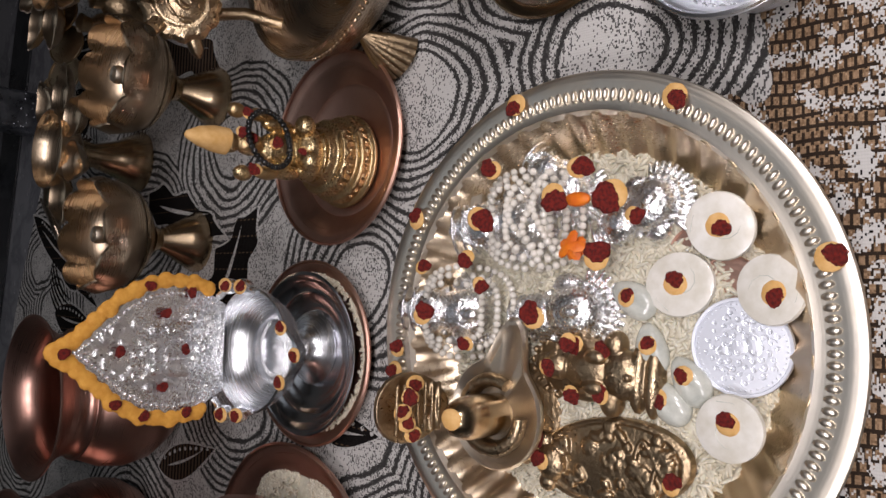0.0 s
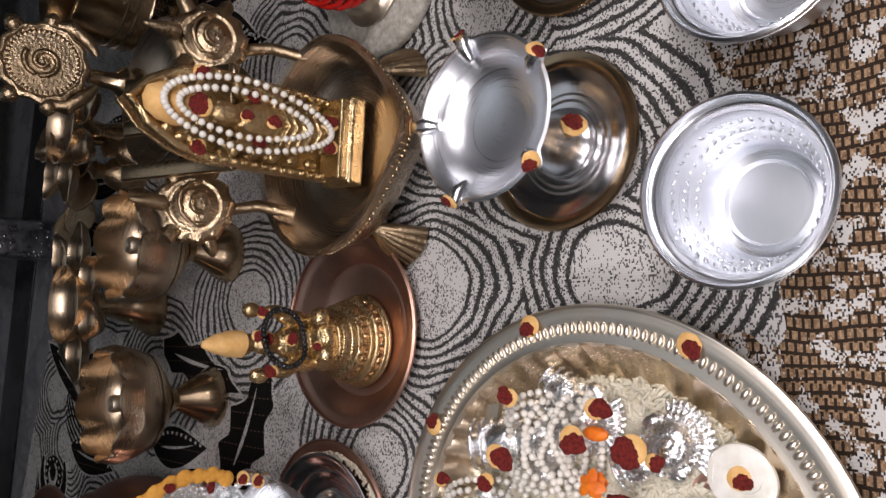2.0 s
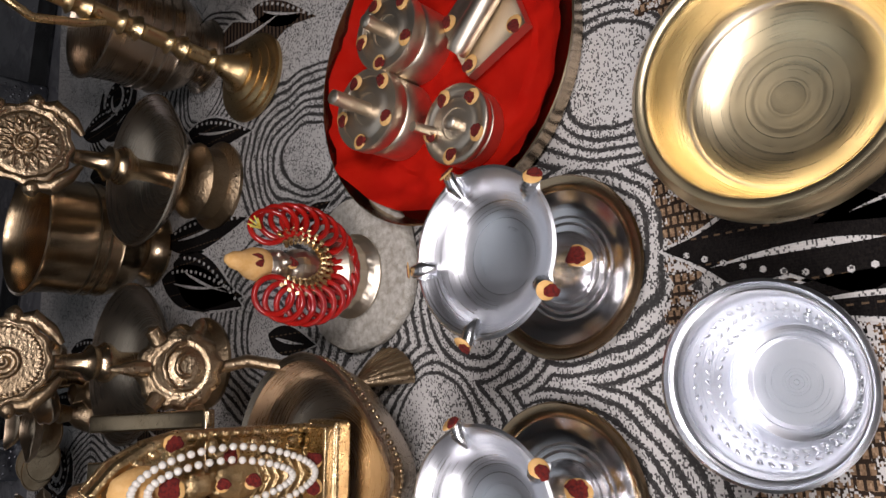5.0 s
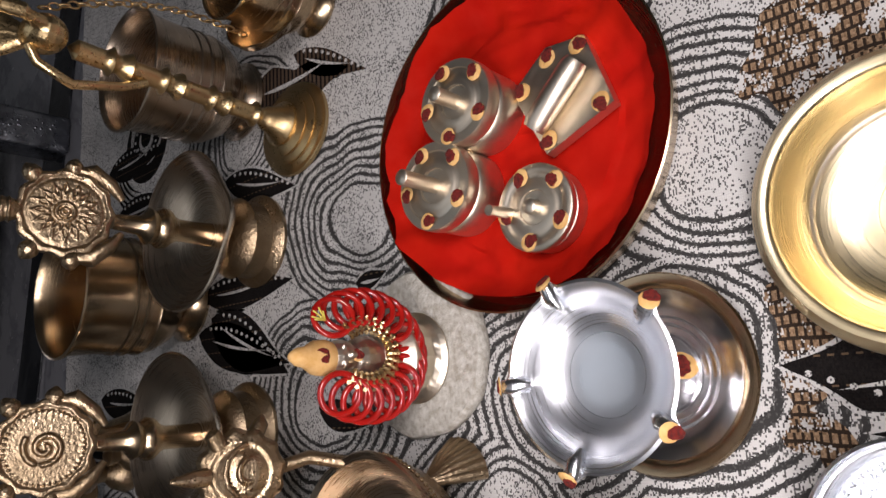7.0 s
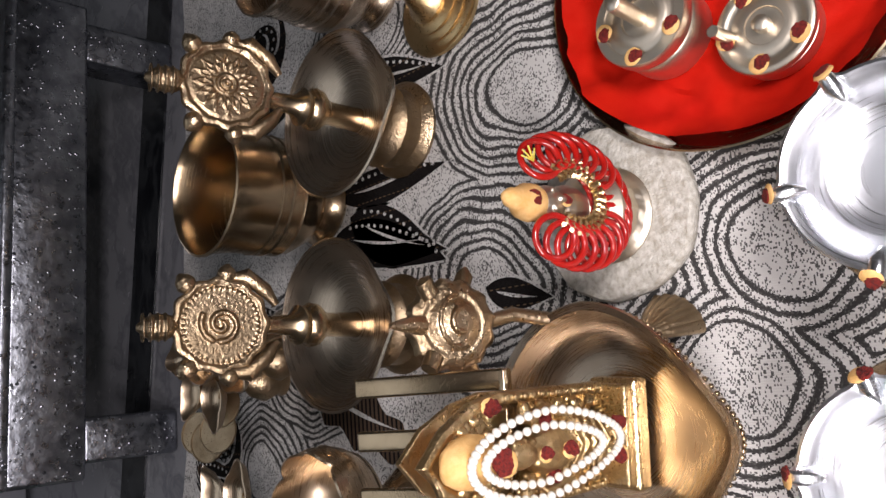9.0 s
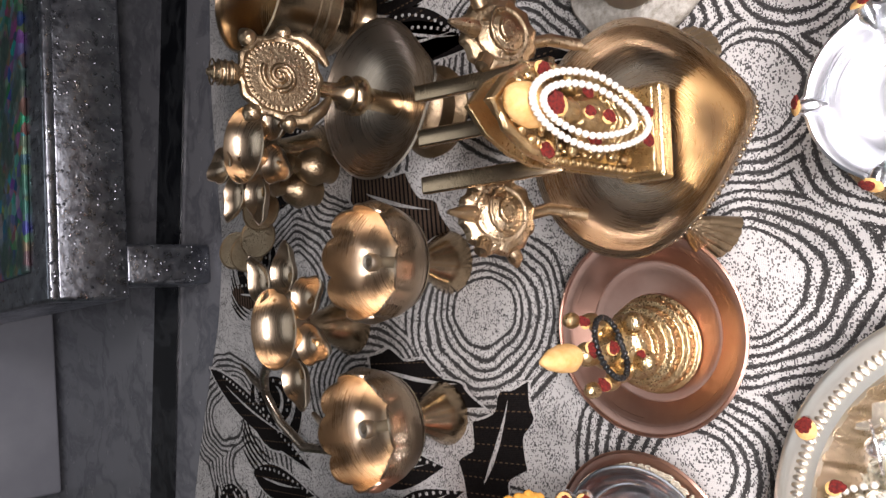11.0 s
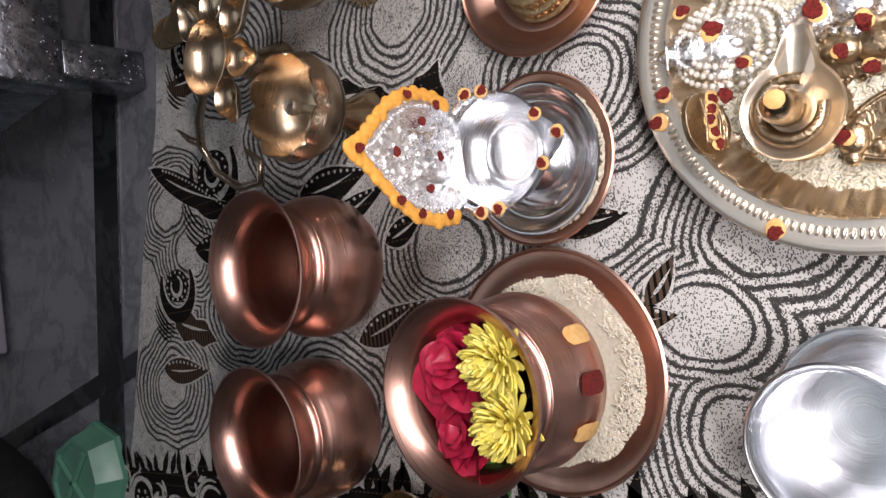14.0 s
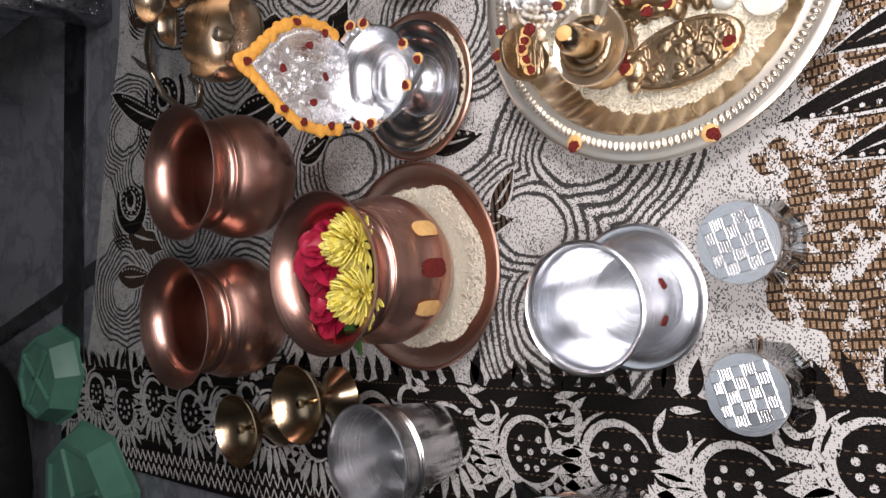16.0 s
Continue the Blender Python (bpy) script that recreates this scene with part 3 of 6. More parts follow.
# the border's petals, curls and dotted flowers
rng = random.Random(4)
y = 0.78
while y > -0.42:
    cx = -0.192 + rng.uniform(-0.010, 0.010)
    motif("flower_motif", [(0.019 * math.cos(a), 0.019 * math.sin(a)) for a in (k * math.pi / 12 for k in range(24))], cx, y, 0, CLOTH_BLACK, 0.0)
    for k in range(9):
        a = 2 * math.pi * k / 9
        r = 0.0105 if k else 0.0
        motif("dot_motif", [(0.0021 * math.cos(b), 0.0021 * math.sin(b)) for b in (j * math.pi / 4 for j in range(8))], cx + r * math.cos(a), y + r * math.sin(a), 0, CLOTH_IVORY, 0.0005)
    motif("curl_motif", arc_strip(0.0215, -60, 235, 0.0028), cx, y, rng.uniform(-40, 40), CLOTH_IVORY, 0.0005)
    motif("curl_motif", arc_strip(0.0275, 10, 170, 0.0020), cx, y, rng.uniform(-30, 30), CLOTH_IVORY, 0.0006)
    for k in range(12):
        a = 180 + 17 * (k - 5.5)
        motif("petal_motif", leaf_outline(0.022 + 0.008 * rng.random(), 0.0038), cx + 0.0225 * math.cos(radians(a)), y + 0.0225 * math.sin(radians(a)), a, CLOTH_IVORY, 0.0007)
    for k in range(13):
        a = rng.uniform(0, 360)
        motif("petal_motif", leaf_outline(0.011 + 0.007 * rng.random(), 0.0026), -0.195 + rng.uniform(-0.040, 0.040), y + 0.033 + rng.uniform(-0.017, 0.017), a, CLOTH_IVORY, 0.0006)
    for k in range(5):
        motif("petal_motif", leaf_outline(0.018 + 0.010 * rng.random(), 0.0046), -0.154, y - 0.026 + 0.015 * k, rng.uniform(-45, 45), CLOTH_BLACK, 0.0003)
    motif("curl_motif", arc_strip(0.010, 0, 250, 0.0020), cx + 0.022, y + 0.033, rng.uniform(0, 360), CLOTH_IVORY, 0.0008)
    y -= 0.066 + rng.uniform(-0.006, 0.006)
for row in (-0.244, -0.2565):
    bm = bmesh.new()
    for k in range(220):
        ya = 0.80 - 0.0055 * k
        tube(bm, [(row + (0.0055 if k % 2 else -0.0055), ya, TOP + 0.0006), (row + (-0.0055 if k % 2 else 0.0055), ya - 0.0055, TOP + 0.0006)], 0.0006, 4)
    part("hem_stitch", bm, CLOTH_IVORY, cloth, "ivory zigzag stitching")


CL = TOP + 0.0005


def sheet(profile, thick=0.0009):
    """A closed thin-walled profile from an inner line of (radius, height) pairs, from the middle outwards."""
    outer = [(max(0.0, r + thick * 0.6), z - thick) for r, z in profile]
    outer[0] = (0.0, profile[0][1] - thick)
    return list(profile) + [(profile[-1][0] + thick, profile[-1][1] - thick * 0.4)] + outer[::-1]


# ---- the large fluted plate and what lies on it ----
PX, PY = 0.0705, -0.0062
plate = thing("offering_plate", "large fluted gilt plate with a beaded silver rim, heaped with rice", "plate", pose(PX, PY, CL + 0.001) @ Matrix.Diagonal((0.985, 0.985, 1.1, 1)))


def flutes(a, k):
    return (1.0, 0.0017 * math.sin(46 * a) * (1 if k in (3, 4, 5, 11, 12, 13) else 0.3))


inner = [(0, 0.002), (0.06, 0.002), (0.071, 0.003), (0.077, 0.008), (0.082, 0.013), (0.086, 0.018)]
part("dish", lathe(sheet(inner), 184, flutes), PLATE_GILT, plate, "golden pleated wall of the plate")
rim = part("rim", lathe([(0.0855, 0.0176), (0.087, 0.0196), (0.0905, 0.0192), (0.096, 0.0200), (0.0995, 0.0206), (0.1018, 0.0198), (0.1022, 0.0188), (0.099, 0.0186), (0.088, 0.0172), (0.0855, 0.0176)], 96), PLATE_RIM, plate, "silver rolled rim")
bead = mesh_of("bead", blob(bmesh.new(), (0, 0, 0), (0.0026, 0.0014, 0.0013), u=10, v=6), PLATE_RIM)
for k in range(168):
    a = 2 * math.pi * k / 168
    part("bead", bead, None, rim, "", pose(0.0928 * math.cos(a), 0.0928 * math.sin(a), 0.0197, 0, 0, math.degrees(a)))
for dx, dy in ((0.0915, 0.0262), (0.0865, -0.0428), (0.0295, -0.0908), (0.0485, 0.0832), (-0.0225, 0.0942), (-0.0845, 0.0472), (-0.0905, -0.0288)):
    s = 0.0965 / math.hypot(dx, dy)
    mark(plate, (dx * s, dy * s, 0.0212), (dx * 0.15, dy * 0.15, 1), 0.0051, shift=(0.25, 0.2))


def grains(name, count, spot, label, seed, size=1.0):
    """Loose rice: spot(rng) gives a place."""
    rng = random.Random(seed)
    ring, steps = 5, ((-1.0, 0.25), (-0.6, 0.85), (0.0, 1.0), (0.6, 0.85), (1.0, 0.25))
    verts, faces = [], []
    for _ in range(count):
        x, y, z = spot(rng)
        turn = Euler((rng.uniform(-0.35, 0.35), rng.uniform(-0.35, 0.35), rng.uniform(0, 6.3))).to_matrix()
        le, wi = 0.0029 * size * rng.uniform(0.8, 1.15), 0.00085 * size * rng.uniform(0.85, 1.15)
        base = len(verts)
        for s, w in steps:
            for k in range(ring):
                a = 2 * math.pi * k / ring
                p = turn @ Vector((le * s, wi * w * math.cos(a), wi * w * math.sin(a)))
                verts.append((x + p.x, y + p.y, z + p.z))
        for k in range(4):
            for j in range(ring):
                a, b = base + k * ring + j, base + k * ring + (j + 1) % ring
                faces.append((a, b, b + ring, a + ring))
        faces.append(tuple(base + j for j in range(ring))[::-1])
        faces.append(tuple(base + 4 * ring + j for j in range(ring)))
    me = bpy.data.meshes.new(name)
    me.from_pydata(verts, [], faces)
    me.materials.append(RICE)
    me.shade_smooth()
    return tagged(new(name, me), label, "rice", "", "stuff")


def rice_top(x, y):
    r = math.hypot(x - PX, y - PY)
    return CL + 0.0035 + 0.0085 * max(0.0, 1 - (r / 0.076) ** 2.5) + 0.0012 * noise.noise(Vector((x * 60, y * 60, 0)))


bm = lathe([(0, 0.0112), (0.03, 0.0106), (0.05, 0.0088), (0.064, 0.0055), (0.073, 0.0030), (0.070, 0.0022), (0, 0.0022)], 48)
solo("rice_bed", bm, RICE, "packed bed of white rice in the fluted plate", "rice", pose(PX, PY, CL + 0.001), kind="stuff")


def on_plate(rng):
    while True:
        r, a = 0.0755 * math.sqrt(rng.random()), rng.uniform(0, 2 * math.pi)
        x, y = PX + r * math.cos(a), PY + r * math.sin(a)
        if r < 0.0735 + 0.004 * noise.noise(Vector((3 * math.cos(a), 3 * math.sin(a), 2))):
            return x, y, rice_top(x, y) + rng.uniform(0, 0.0012)


grains("rice_grains", 6400, on_plate, "loose white raw rice grains heaped on the plate", 3)


def shell_disc(x, y, r, turn):
    """A flat round whorl shell."""
    ob = thing("whorl_shell", "flat round white whorl shell dotted with turmeric and vermilion", "shell", spot(x, y, rice_top(x, y) + 0.0005 + 0.30 * max(0.0, math.hypot(x - PX, y - PY) - 0.048), 6, -5, turn), "shells on the plate")
    bm = lathe([(0, 0), (r * 0.8, 0.0003), (r, 0.0022), (r * 0.97, 0.0036), (r * 0.75, 0.0044), (r * 0.3, 0.0041), (0, 0.0042)], 36, lambda a, k: (1 + 0.05 * math.sin(a) + 0.03 * math.sin(2 * a + 1), 0))
    part("body", bm, SHELL, ob)
    bm = bmesh.new()
    tube(bm, [(r * (0.12 + 0.055 * k) * math.cos(0.55 * k), r * (0.12 + 0.055 * k) * math.sin(0.55 * k), 0.0041) for k in range(15)], 0.0002, 5)
    part("whorl", bm, COWRIE, ob, "faint grey whorl line")
    mark(ob, (0.001, 0.0015, 0.0043), (0, 0, 1), r * 0.38, shift=(0.35, -0.35))
    return ob


for x, y, r, turn in ((0.111, -0.060, 0.0124, 20), (0.091, -0.045, 0.0126, 80), (0.089, -0.0765, 0.0122, 200), (0.043, -0.064, 0.0122, 300)):
    shell_disc(x, y, r, turn)


def cowrie(x, y, turn):
    ob = thing("cowrie", "glossy greenish-white cowrie shell with a vermilion dot", "shell", spot(x, y, rice_top(x, y) + 0.0025, 0, 0, turn), "cowries on the plate")
    bm = blob(bmesh.new(), (0, 0, 0), (0.0102, 0.0066, 0.0045), u=20, v=12)
    for v in bm.verts:
        v.co.y *= 1 - 0.22 * v.co.x / 0.0102
        if abs(v.co.y) < 0.0012 and v.co.z > 0:
            v.co.z -= 0.0007
    part("body", bm, COWRIE, ob)
    mark(ob, (0.002, 0.0, 0.0040), (0.1, 0, 1), 0.0040, shift=(0.2, 0.1))


for x, y, turn in ((0.085, -0.028, 60), (0.067, -0.035, 10), (0.057, -0.049, 35), (0.049, -0.041, 50)):
    cowrie(x, y, turn)


def medal(name, x, y, z, r, material, label, relief, group="", m=None):
    ob = thing(name, label, "coin", m or spot(x, y, z, 3, -4, 12), group)
    part("disc", lathe([(0, 0), (r * 0.98, 0), (r, 0.0004), (r, 0.0018), (r * 0.985, 0.0021), (r * 0.93, 0.0020), (r * 0.92, 0.0015), (0, 0.0015)], 56), material, ob)
    if relief:
        bm = bmesh.new()
        rng = random.Random(9)
        for k in range(48):
            a = 2 * math.pi * k / 48
            blob(bm, (0.86 * r * math.cos(a), 0.86 * r * math.sin(a), 0.0015), (r * 0.024, r * 0.024, 0.00022), (0, 0, 0), 6, 4)
        for dx, dy, w, h in ((0, -0.25, 0.24, 0.16), (0, 0.05, 0.15, 0.22), (0, 0.36, 0.10, 0.11)):
            blob(bm, (dx * r, dy * r, 0.0014), (w * r, h * r, 0.00030), (0, 0, 0), 14, 8)
        for k in range(58):
            a, d, s = k * 2.4, r * 0.74 * math.sqrt((k + 0.5) / 58), r * rng.uniform(0.06, 0.11)
            tube(bm, [(d * math.cos(a) + s * (1 - j / 9) * math.cos(0.9 * j + k), d * math.sin(a) + s * (1 - j / 9) * math.sin(0.9 * j + k), 0.00148) for j in range(9)], r * 0.014, 5)
        part("relief", bm, material, ob, "worn stamped relief")
    return ob


medal("silver_coin", 0.070, -0.066, rice_top(0.070, -0.066) + 0.003, 0.0176, STRUCK_SILVER, "large round silver coin with stamped relief lying on rice", True)
medal("brass_coin", 0.128, 0.056, CL + 0.013, 0.0115, BRASS_PALE, "worn brass coin leaning on the plate wall", True)
medal("copper_coin", 0.089, -0.061, rice_top(0.089, -0.061) - 0.0005, 0.0125, COPPER_DULL, "copper coin half hidden under shells", False)
medal("copper_pendant", 0.101, -0.050, rice_top(0.101, -0.050) - 0.001, 0.0115, COPPER_DULL, "copper disc pendant under a whorl shell", False)


def figure(name, lumps, material, label, m, group=""):
    """A small cast figure, kept as one plain mesh: lumps are (place, size) or (place, size, turn)."""
    bm = bmesh.new()
    for place, size, *turn in lumps:
        blob(bm, place, size, turn[0] if turn else (0, 0, 0), 18, 12)
    return solo(name, fuse(bm, material, 0.0004, 2), material, label, "statue", m, group)


z0 = CL + 0.012
# brass oval plaque lying on the rice
bm = lathe([(0, 0), (0.95, 0), (1.0, 0.0015), (0.97, 0.0045), (0.88, 0.0055), (0.84, 0.0042), (0.5, 0.0052), (0, 0.0068)], 48)
bmesh.ops.transform(bm, matrix=Matrix.Diagonal((0.0175, 0.034, 1, 1)), verts=bm.verts[:])
rng = random.Random(5)
for k in range(40):
    a, d = rng.uniform(0, 6.28), math.sqrt(rng.random()) * 0.8
    blob(bm, (0.0175 * d * math.cos(a), 0.034 * d * math.sin(a), 0.0055), (rng.uniform(0.0015, 0.004), rng.uniform(0.0015, 0.004), 0.0016), (0, 0, rng.uniform(0, 90)), 10, 6)
for sx in (-1, 1):
    tube(bm, [(sx * (0.002 + 0.0065 * math.sin(0.5 * k)), -0.012 - 0.0012 * k, 0.0062) for k in range(12)], 0.001, 6)
blob(bm, (0, 0.026, 0.006), (0.0075, 0.007, 0.004))
blob(bm, (-0.008, 0.029, 0.005), (0.004, 0.004, 0.003))
blob(bm, (0.008, 0.029, 0.005), (0.004, 0.004, 0.003))
plaque_m = spot(0.0245, -0.0195, z0 - 0.001, 0, 0, 8)
solo("oval_idol", fuse(bm, BRASS_CAST, 0.0004, 4), BRASS_CAST, "small oval cast brass idol plaque lying on rice", "statue", plaque_m)
for p in ((0.010, 0.031, 0.008), (-0.006, -0.026, 0.008), (0.001, 0.029, 0.010)):
    mark(None, plaque_m @ Vector(p), (0, 0, 1), 0.0045, shift=(0, 0.2))

# the small lingam in its spouted base, with a cobra hood behind
lx, ly = 0.038, 0.0250
ob = thing("lingam_stand", "small brass lingam in a grooved spouted base with a silver edge", "statue", pose(lx, ly, z0 - 0.003) @ Matrix.Diagonal((1, 1, 1.2, 1)))
part("foot", lathe([(0, 0), (0.020, 0), (0.0215, 0.003), (0.017, 0.006), (0.0165, 0.009), (0.0205, 0.012), (0, 0.012)], 48, lambda a, k: (1 + (0.02 * math.sin(30 * a) if k in (2, 3) else 0), 0)), BRASS_CAST, ob, "ribbed cast foot")


def spout(a, k):
    d = math.cos(a - radians(-14))
    return (1 + 0.80 * max(0.0, d) ** 26, 0.0)


part("basin", lathe([(0, 0.0125), (0.0195, 0.012), (0.0215, 0.013), (0.0222, 0.0155), (0.0214, 0.0165), (0.0200, 0.0160), (0.0185, 0.0145), (0, 0.0145)], 120, spout), BRASS_PALE, ob, "spouted basin with a pale worn edge")
bm = bmesh.new()
tube(bm, [(0.0135 * math.cos(a), 0.0135 * math.sin(a), 0.0165) for a in (k * math.pi / 12 for k in range(-2, 19))], 0.0036, 10, [0.7 + 0.3 * math.sin(k * 0.15) for k in range(21)])
part("coil", bm, BRASS_CAST, ob, "coiled snake body")
part("pillar", lathe([(0, 0.0145), (0.0082, 0.0145), (0.0085, 0.024), (0.0082, 0.031), (0.0062, 0.0355), (0.003, 0.0378), (0, 0.0382)], 32), BRASS, ob, "domed brass pillar")
bm = bmesh.new()
slab(bm, [(0.0165 * math.sin(t) * (0.55 + 0.45 * math.sin(t * 0.5)), 0.027 * (1 - math.cos(t)) / 2 * 1.15) for t in (2 * math.pi * k / 24 for k in range(24))], 0.003, pose(0, 0.030, 0.012, 78, 0, 0))
for k in range(7):
    tube(bm, [(-0.010, 0.0285, 0.017 + 0.0034 * k), (0.0, 0.0268, 0.0185 + 0.0034 * k), (0.010, 0.0285, 0.017 + 0.0034 * k)], 0.0008, 5)
part("hood", fuse(bm, BRASS_CAST, 0.0005, 2), BRASS_CAST, ob, "ribbed cobra hood")
mark(ob, (0, -0.001, 0.0384), (0, -0.15, 1), 0.0045, shift=(3, 3))
for k in range(5):
    mark(ob, (-0.010 + 0.005 * k, 0.0262, 0.037 - 0.003 * abs(k - 2)), (0, -0.8, 0.5), 0.0036)

# seated gold figure lying back, and the silver faces under pearl strings
figure("seated_idol", [((0, -0.013, 0.004), (0.010, 0.010, 0.006)), ((0, 0.0, 0.005), (0.0085, 0.012, 0.006)), ((0, 0.014, 0.006), (0.0062, 0.007, 0.006)), ((0.009, 0.002, 0.004), (0.004, 0.008, 0.004)),
                       ((-0.009, 0.002, 0.004), (0.004, 0.008, 0.004)), ((0, 0.021, 0.005), (0.004, 0.005, 0.004)),
                       ((0, -0.020, 0.002), (0.014, 0.0045, 0.006)), ((0, -0.026, 0.002), (0.015, 0.004, 0.005)), ((0.011, -0.010, 0.004), (0.006, 0.005, 0.005)), ((-0.011, -0.010, 0.004), (0.006, 0.005, 0.005)),
                       ((0, 0.004, 0.001), (0.014, 0.026, 0.002)), ((0.006, -0.004, 0.009), (0.003, 0.005, 0.003)), ((-0.006, -0.004, 0.009), (0.003, 0.005, 0.003))]
       + [((0.0095 * math.cos(0.9 * k) * (k % 5) / 4, -0.018 + 0.0012 * k, 0.0088 - 0.0010 * (k % 5)), (0.0014, 0.0014, 0.0016)) for k in range(34)]
       + [((0.0135 * math.cos(math.pi * k / 10), 0.010 + 0.019 * math.sin(math.pi * k / 10), 0.002), (0.0016, 0.0016, 0.0022)) for k in range(11)], BRASS_CAST, "tiny seated brass idol lying back on rice", spot(0.058, -0.012, z0, 0, 0, -4))
for p in ((0.058, 0.003, z0 + 0.011), (0.066, -0.019, z0 + 0.009), (0.050, -0.018, z0 + 0.009), (0.067, -0.007, z0 + 0.009), (0.048, -0.007, z0 + 0.010)):
    mark(None, p, (0, 0, 1), 0.0045)


def silver_face(name, x, y, turn, size, label, lean=0):
    """A small embossed silver mask with a tall crown and a fan below."""
    bm = bmesh.new()
    for place, s in (((0, 0, 0.006), (0.011, 0.013, 0.008)), ((0, 0.014, 0.007), (0.009, 0.010, 0.007)), ((0, 0.024, 0.006), (0.005, 0.007, 0.005)), ((0.012, 0.002, 0.004), (0.004, 0.006, 0.004)),
                     ((-0.012, 0.002, 0.004), (0.004, 0.006, 0.004)), ((0, -0.003, 0.013), (0.0025, 0.004, 0.002)), ((0.004, 0.002, 0.012), (0.002, 0.0015, 0.0015)), ((-0.004, 0.002, 0.012), (0.002, 0.0015, 0.0015))):
        blob(bm, place, s, (0, 0, 0), 16, 10)
    for k in range(15):
        a = radians(200 + 10 * k)
        tube(bm, [(0.009 * math.cos(a), 0.009 * math.sin(a) - 0.002, 0.005), (0.019 * math.cos(a), 0.019 * math.sin(a) - 0.002, 0.002)], 0.0012, 6)
    for k in range(26):
        a = 2 * math.pi * k / 26
        blob(bm, (0.0125 * math.cos(a), 0.0145 * math.sin(a), 0.0045), (0.0013, 0.0013, 0.0022), (0, 0, 0), 8, 6)
        blob(bm, (0.0078 * math.cos(a), 0.016 + 0.0085 * math.sin(a), 0.0095), (0.0010, 0.0010, 0.0016), (0, 0, 0), 8, 6)
    for k in range(5):
        tube(bm, [(0.0095 * math.cos(a), 0.011 + 0.004 * k, 0.004 + 0.0075 * math.sin(a)) for a in (j * math.pi / 8 for j in range(9))], 0.0008, 5)
    bmesh.ops.scale(bm, vec=(size, size, size), verts=bm.verts[:])
    return solo(name, fuse(bm, SILVER_CAST, 0.0004, 1), SILVER_CAST, label, "statue", spot(x, y, z0 - 0.002, lean, 0, turn), "silver masks on the plate")


silver_face("silver_mask", 0.115, 0.0230, 6, 1.15, "embossed silver deity mask under strings of pearls", 18)
silver_face("silver_mask", 0.077, 0.0530, -4, 1.10, "embossed silver deity mask ringed with pearls", 25)
silver_face("silver_mask", 0.079, -0.0030, 8, 1.05, "small embossed silver mask lying on rice")
silver_face("silver_mask", 0.119, -0.034, 30, 0.88, "bright silver idol with a pleated fan on rice")
silver_face("silver_mask", 0.128, 0.0010, -40, 0.85, "small silver idol beside the pearl strings")
for p, r in (((0.114, 0.0175, z0 + 0.036), 0.0062), ((0.0775, 0.0470, z0 + 0.036), 0.0055), ((0.077, 0.010, z0 + 0.014), 0.0062), ((0.119, -0.0325, z0 + 0.028), 0.0072), ((0.121, -0.0090, z0 + 0.026), 0.0062),
             ((0.133, -0.0160, z0 + 0.021), 0.0055), ((0.100, -0.0255, z0 + 0.026), 0.0060), ((0.134, 0.0235, z0 + 0.024), 0.005), ((0.099, 0.0370, z0 + 0.021), 0.0045), ((0.089, 0.0250, z0 + 0.026), 0.0040), ((0.097, 0.0650, z0 + 0.018), 0.0042),
             ((0.060, 0.0800, z0 + 0.018), 0.0045), ((0.064, 0.0410, z0 + 0.016), 0.004), ((0.068, -0.0080, z0 + 0.014), 0.0042), ((0.115, -0.0345, z0 + 0.014), 0.004)):
    mark(None, p, (0, -0.3, 1), r, shift=(0.1, 0.2))
PEARL_MESH = mesh_of("pearl", blob(bmesh.new(), (0, 0, 0), (1, 1, 1), u=12, v=8), PEARL)


def garland(name, path, count, r, label, material_mesh=PEARL_MESH, category="garland"):
    """Beads strung along path(t), t from 0 to 1."""
    ob = thing(name, label, category)
    for k in range(count):
        p = path(k / (count - 1))
        part("bead" if material_mesh is not PEARL_MESH else "pearl", material_mesh, None, ob, "", Matrix.Translation(p) @ Matrix.Diagonal((r, r, r, 1)))
    return ob


rng = random.Random(8)
for cx, cy, w, h in ((0.116, 0.0150, 0.020, 0.024), (0.0775, 0.0490, 0.0195, 0.026)):
    for loop in range(3):
        f = 1 - 0.19 * loop

        def ringlet(t, cx=cx, cy=cy, w=w * f, h=h * f, up=loop):
            a = 2 * math.pi * t
            return Vector((cx + w * math.cos(a), cy + h * math.sin(a), z0 + 0.004 + 0.0045 * up + 0.003 * math.sin(3 * a) + (0.004 if math.sin(a) > 0 else 0)))

        garland("pearl_string", ringlet, int(44 * f), 0.00155, "string of small ivory pearls looped round a silver mask")
for row in range(5):
    garland("pearl_string", lambda t, row=row: Vector((0.098 + 0.037 * t + 0.0012 * math.sin(5 * row), 0.012 - 0.0042 * row + 0.008 * math.sin(math.pi * t) + 0.0017 * math.sin(8 * t + 3 * row), z0 + 0.010 + 0.010 * math.sin(math.pi * t) - 0.0012 * row + 0.0012 * math.sin(11 * t + 2 * row))), 16, 0.0016, "short string of ivory pearls draped over a silver mask")
flower = thing("marigold", "small crushed orange marigold petals by the pearls", "flower", spot(0.104, -0.0094, z0 + 0.010))
for k in range(16):
    a = k * 2.4
    part("petal", blob(bmesh.new(), (0.0035 * math.cos(a) * (k / 16), 0.0035 * math.sin(a) * (k / 16), 0.0005 * k), (0.004, 0.0025, 0.0008), (20 * math.sin(a), 15, math.degrees(a)), 8, 5), ORANGE, flower)
bm = bmesh.new()
blob(bm, (0, 0, 0), (0.003, 0.006, 0.002))
solo("marigold", bm, ORANGE, "stray orange flower petal among silver idols", "flower", spot(0.122, -0.0094, z0 + 0.012))


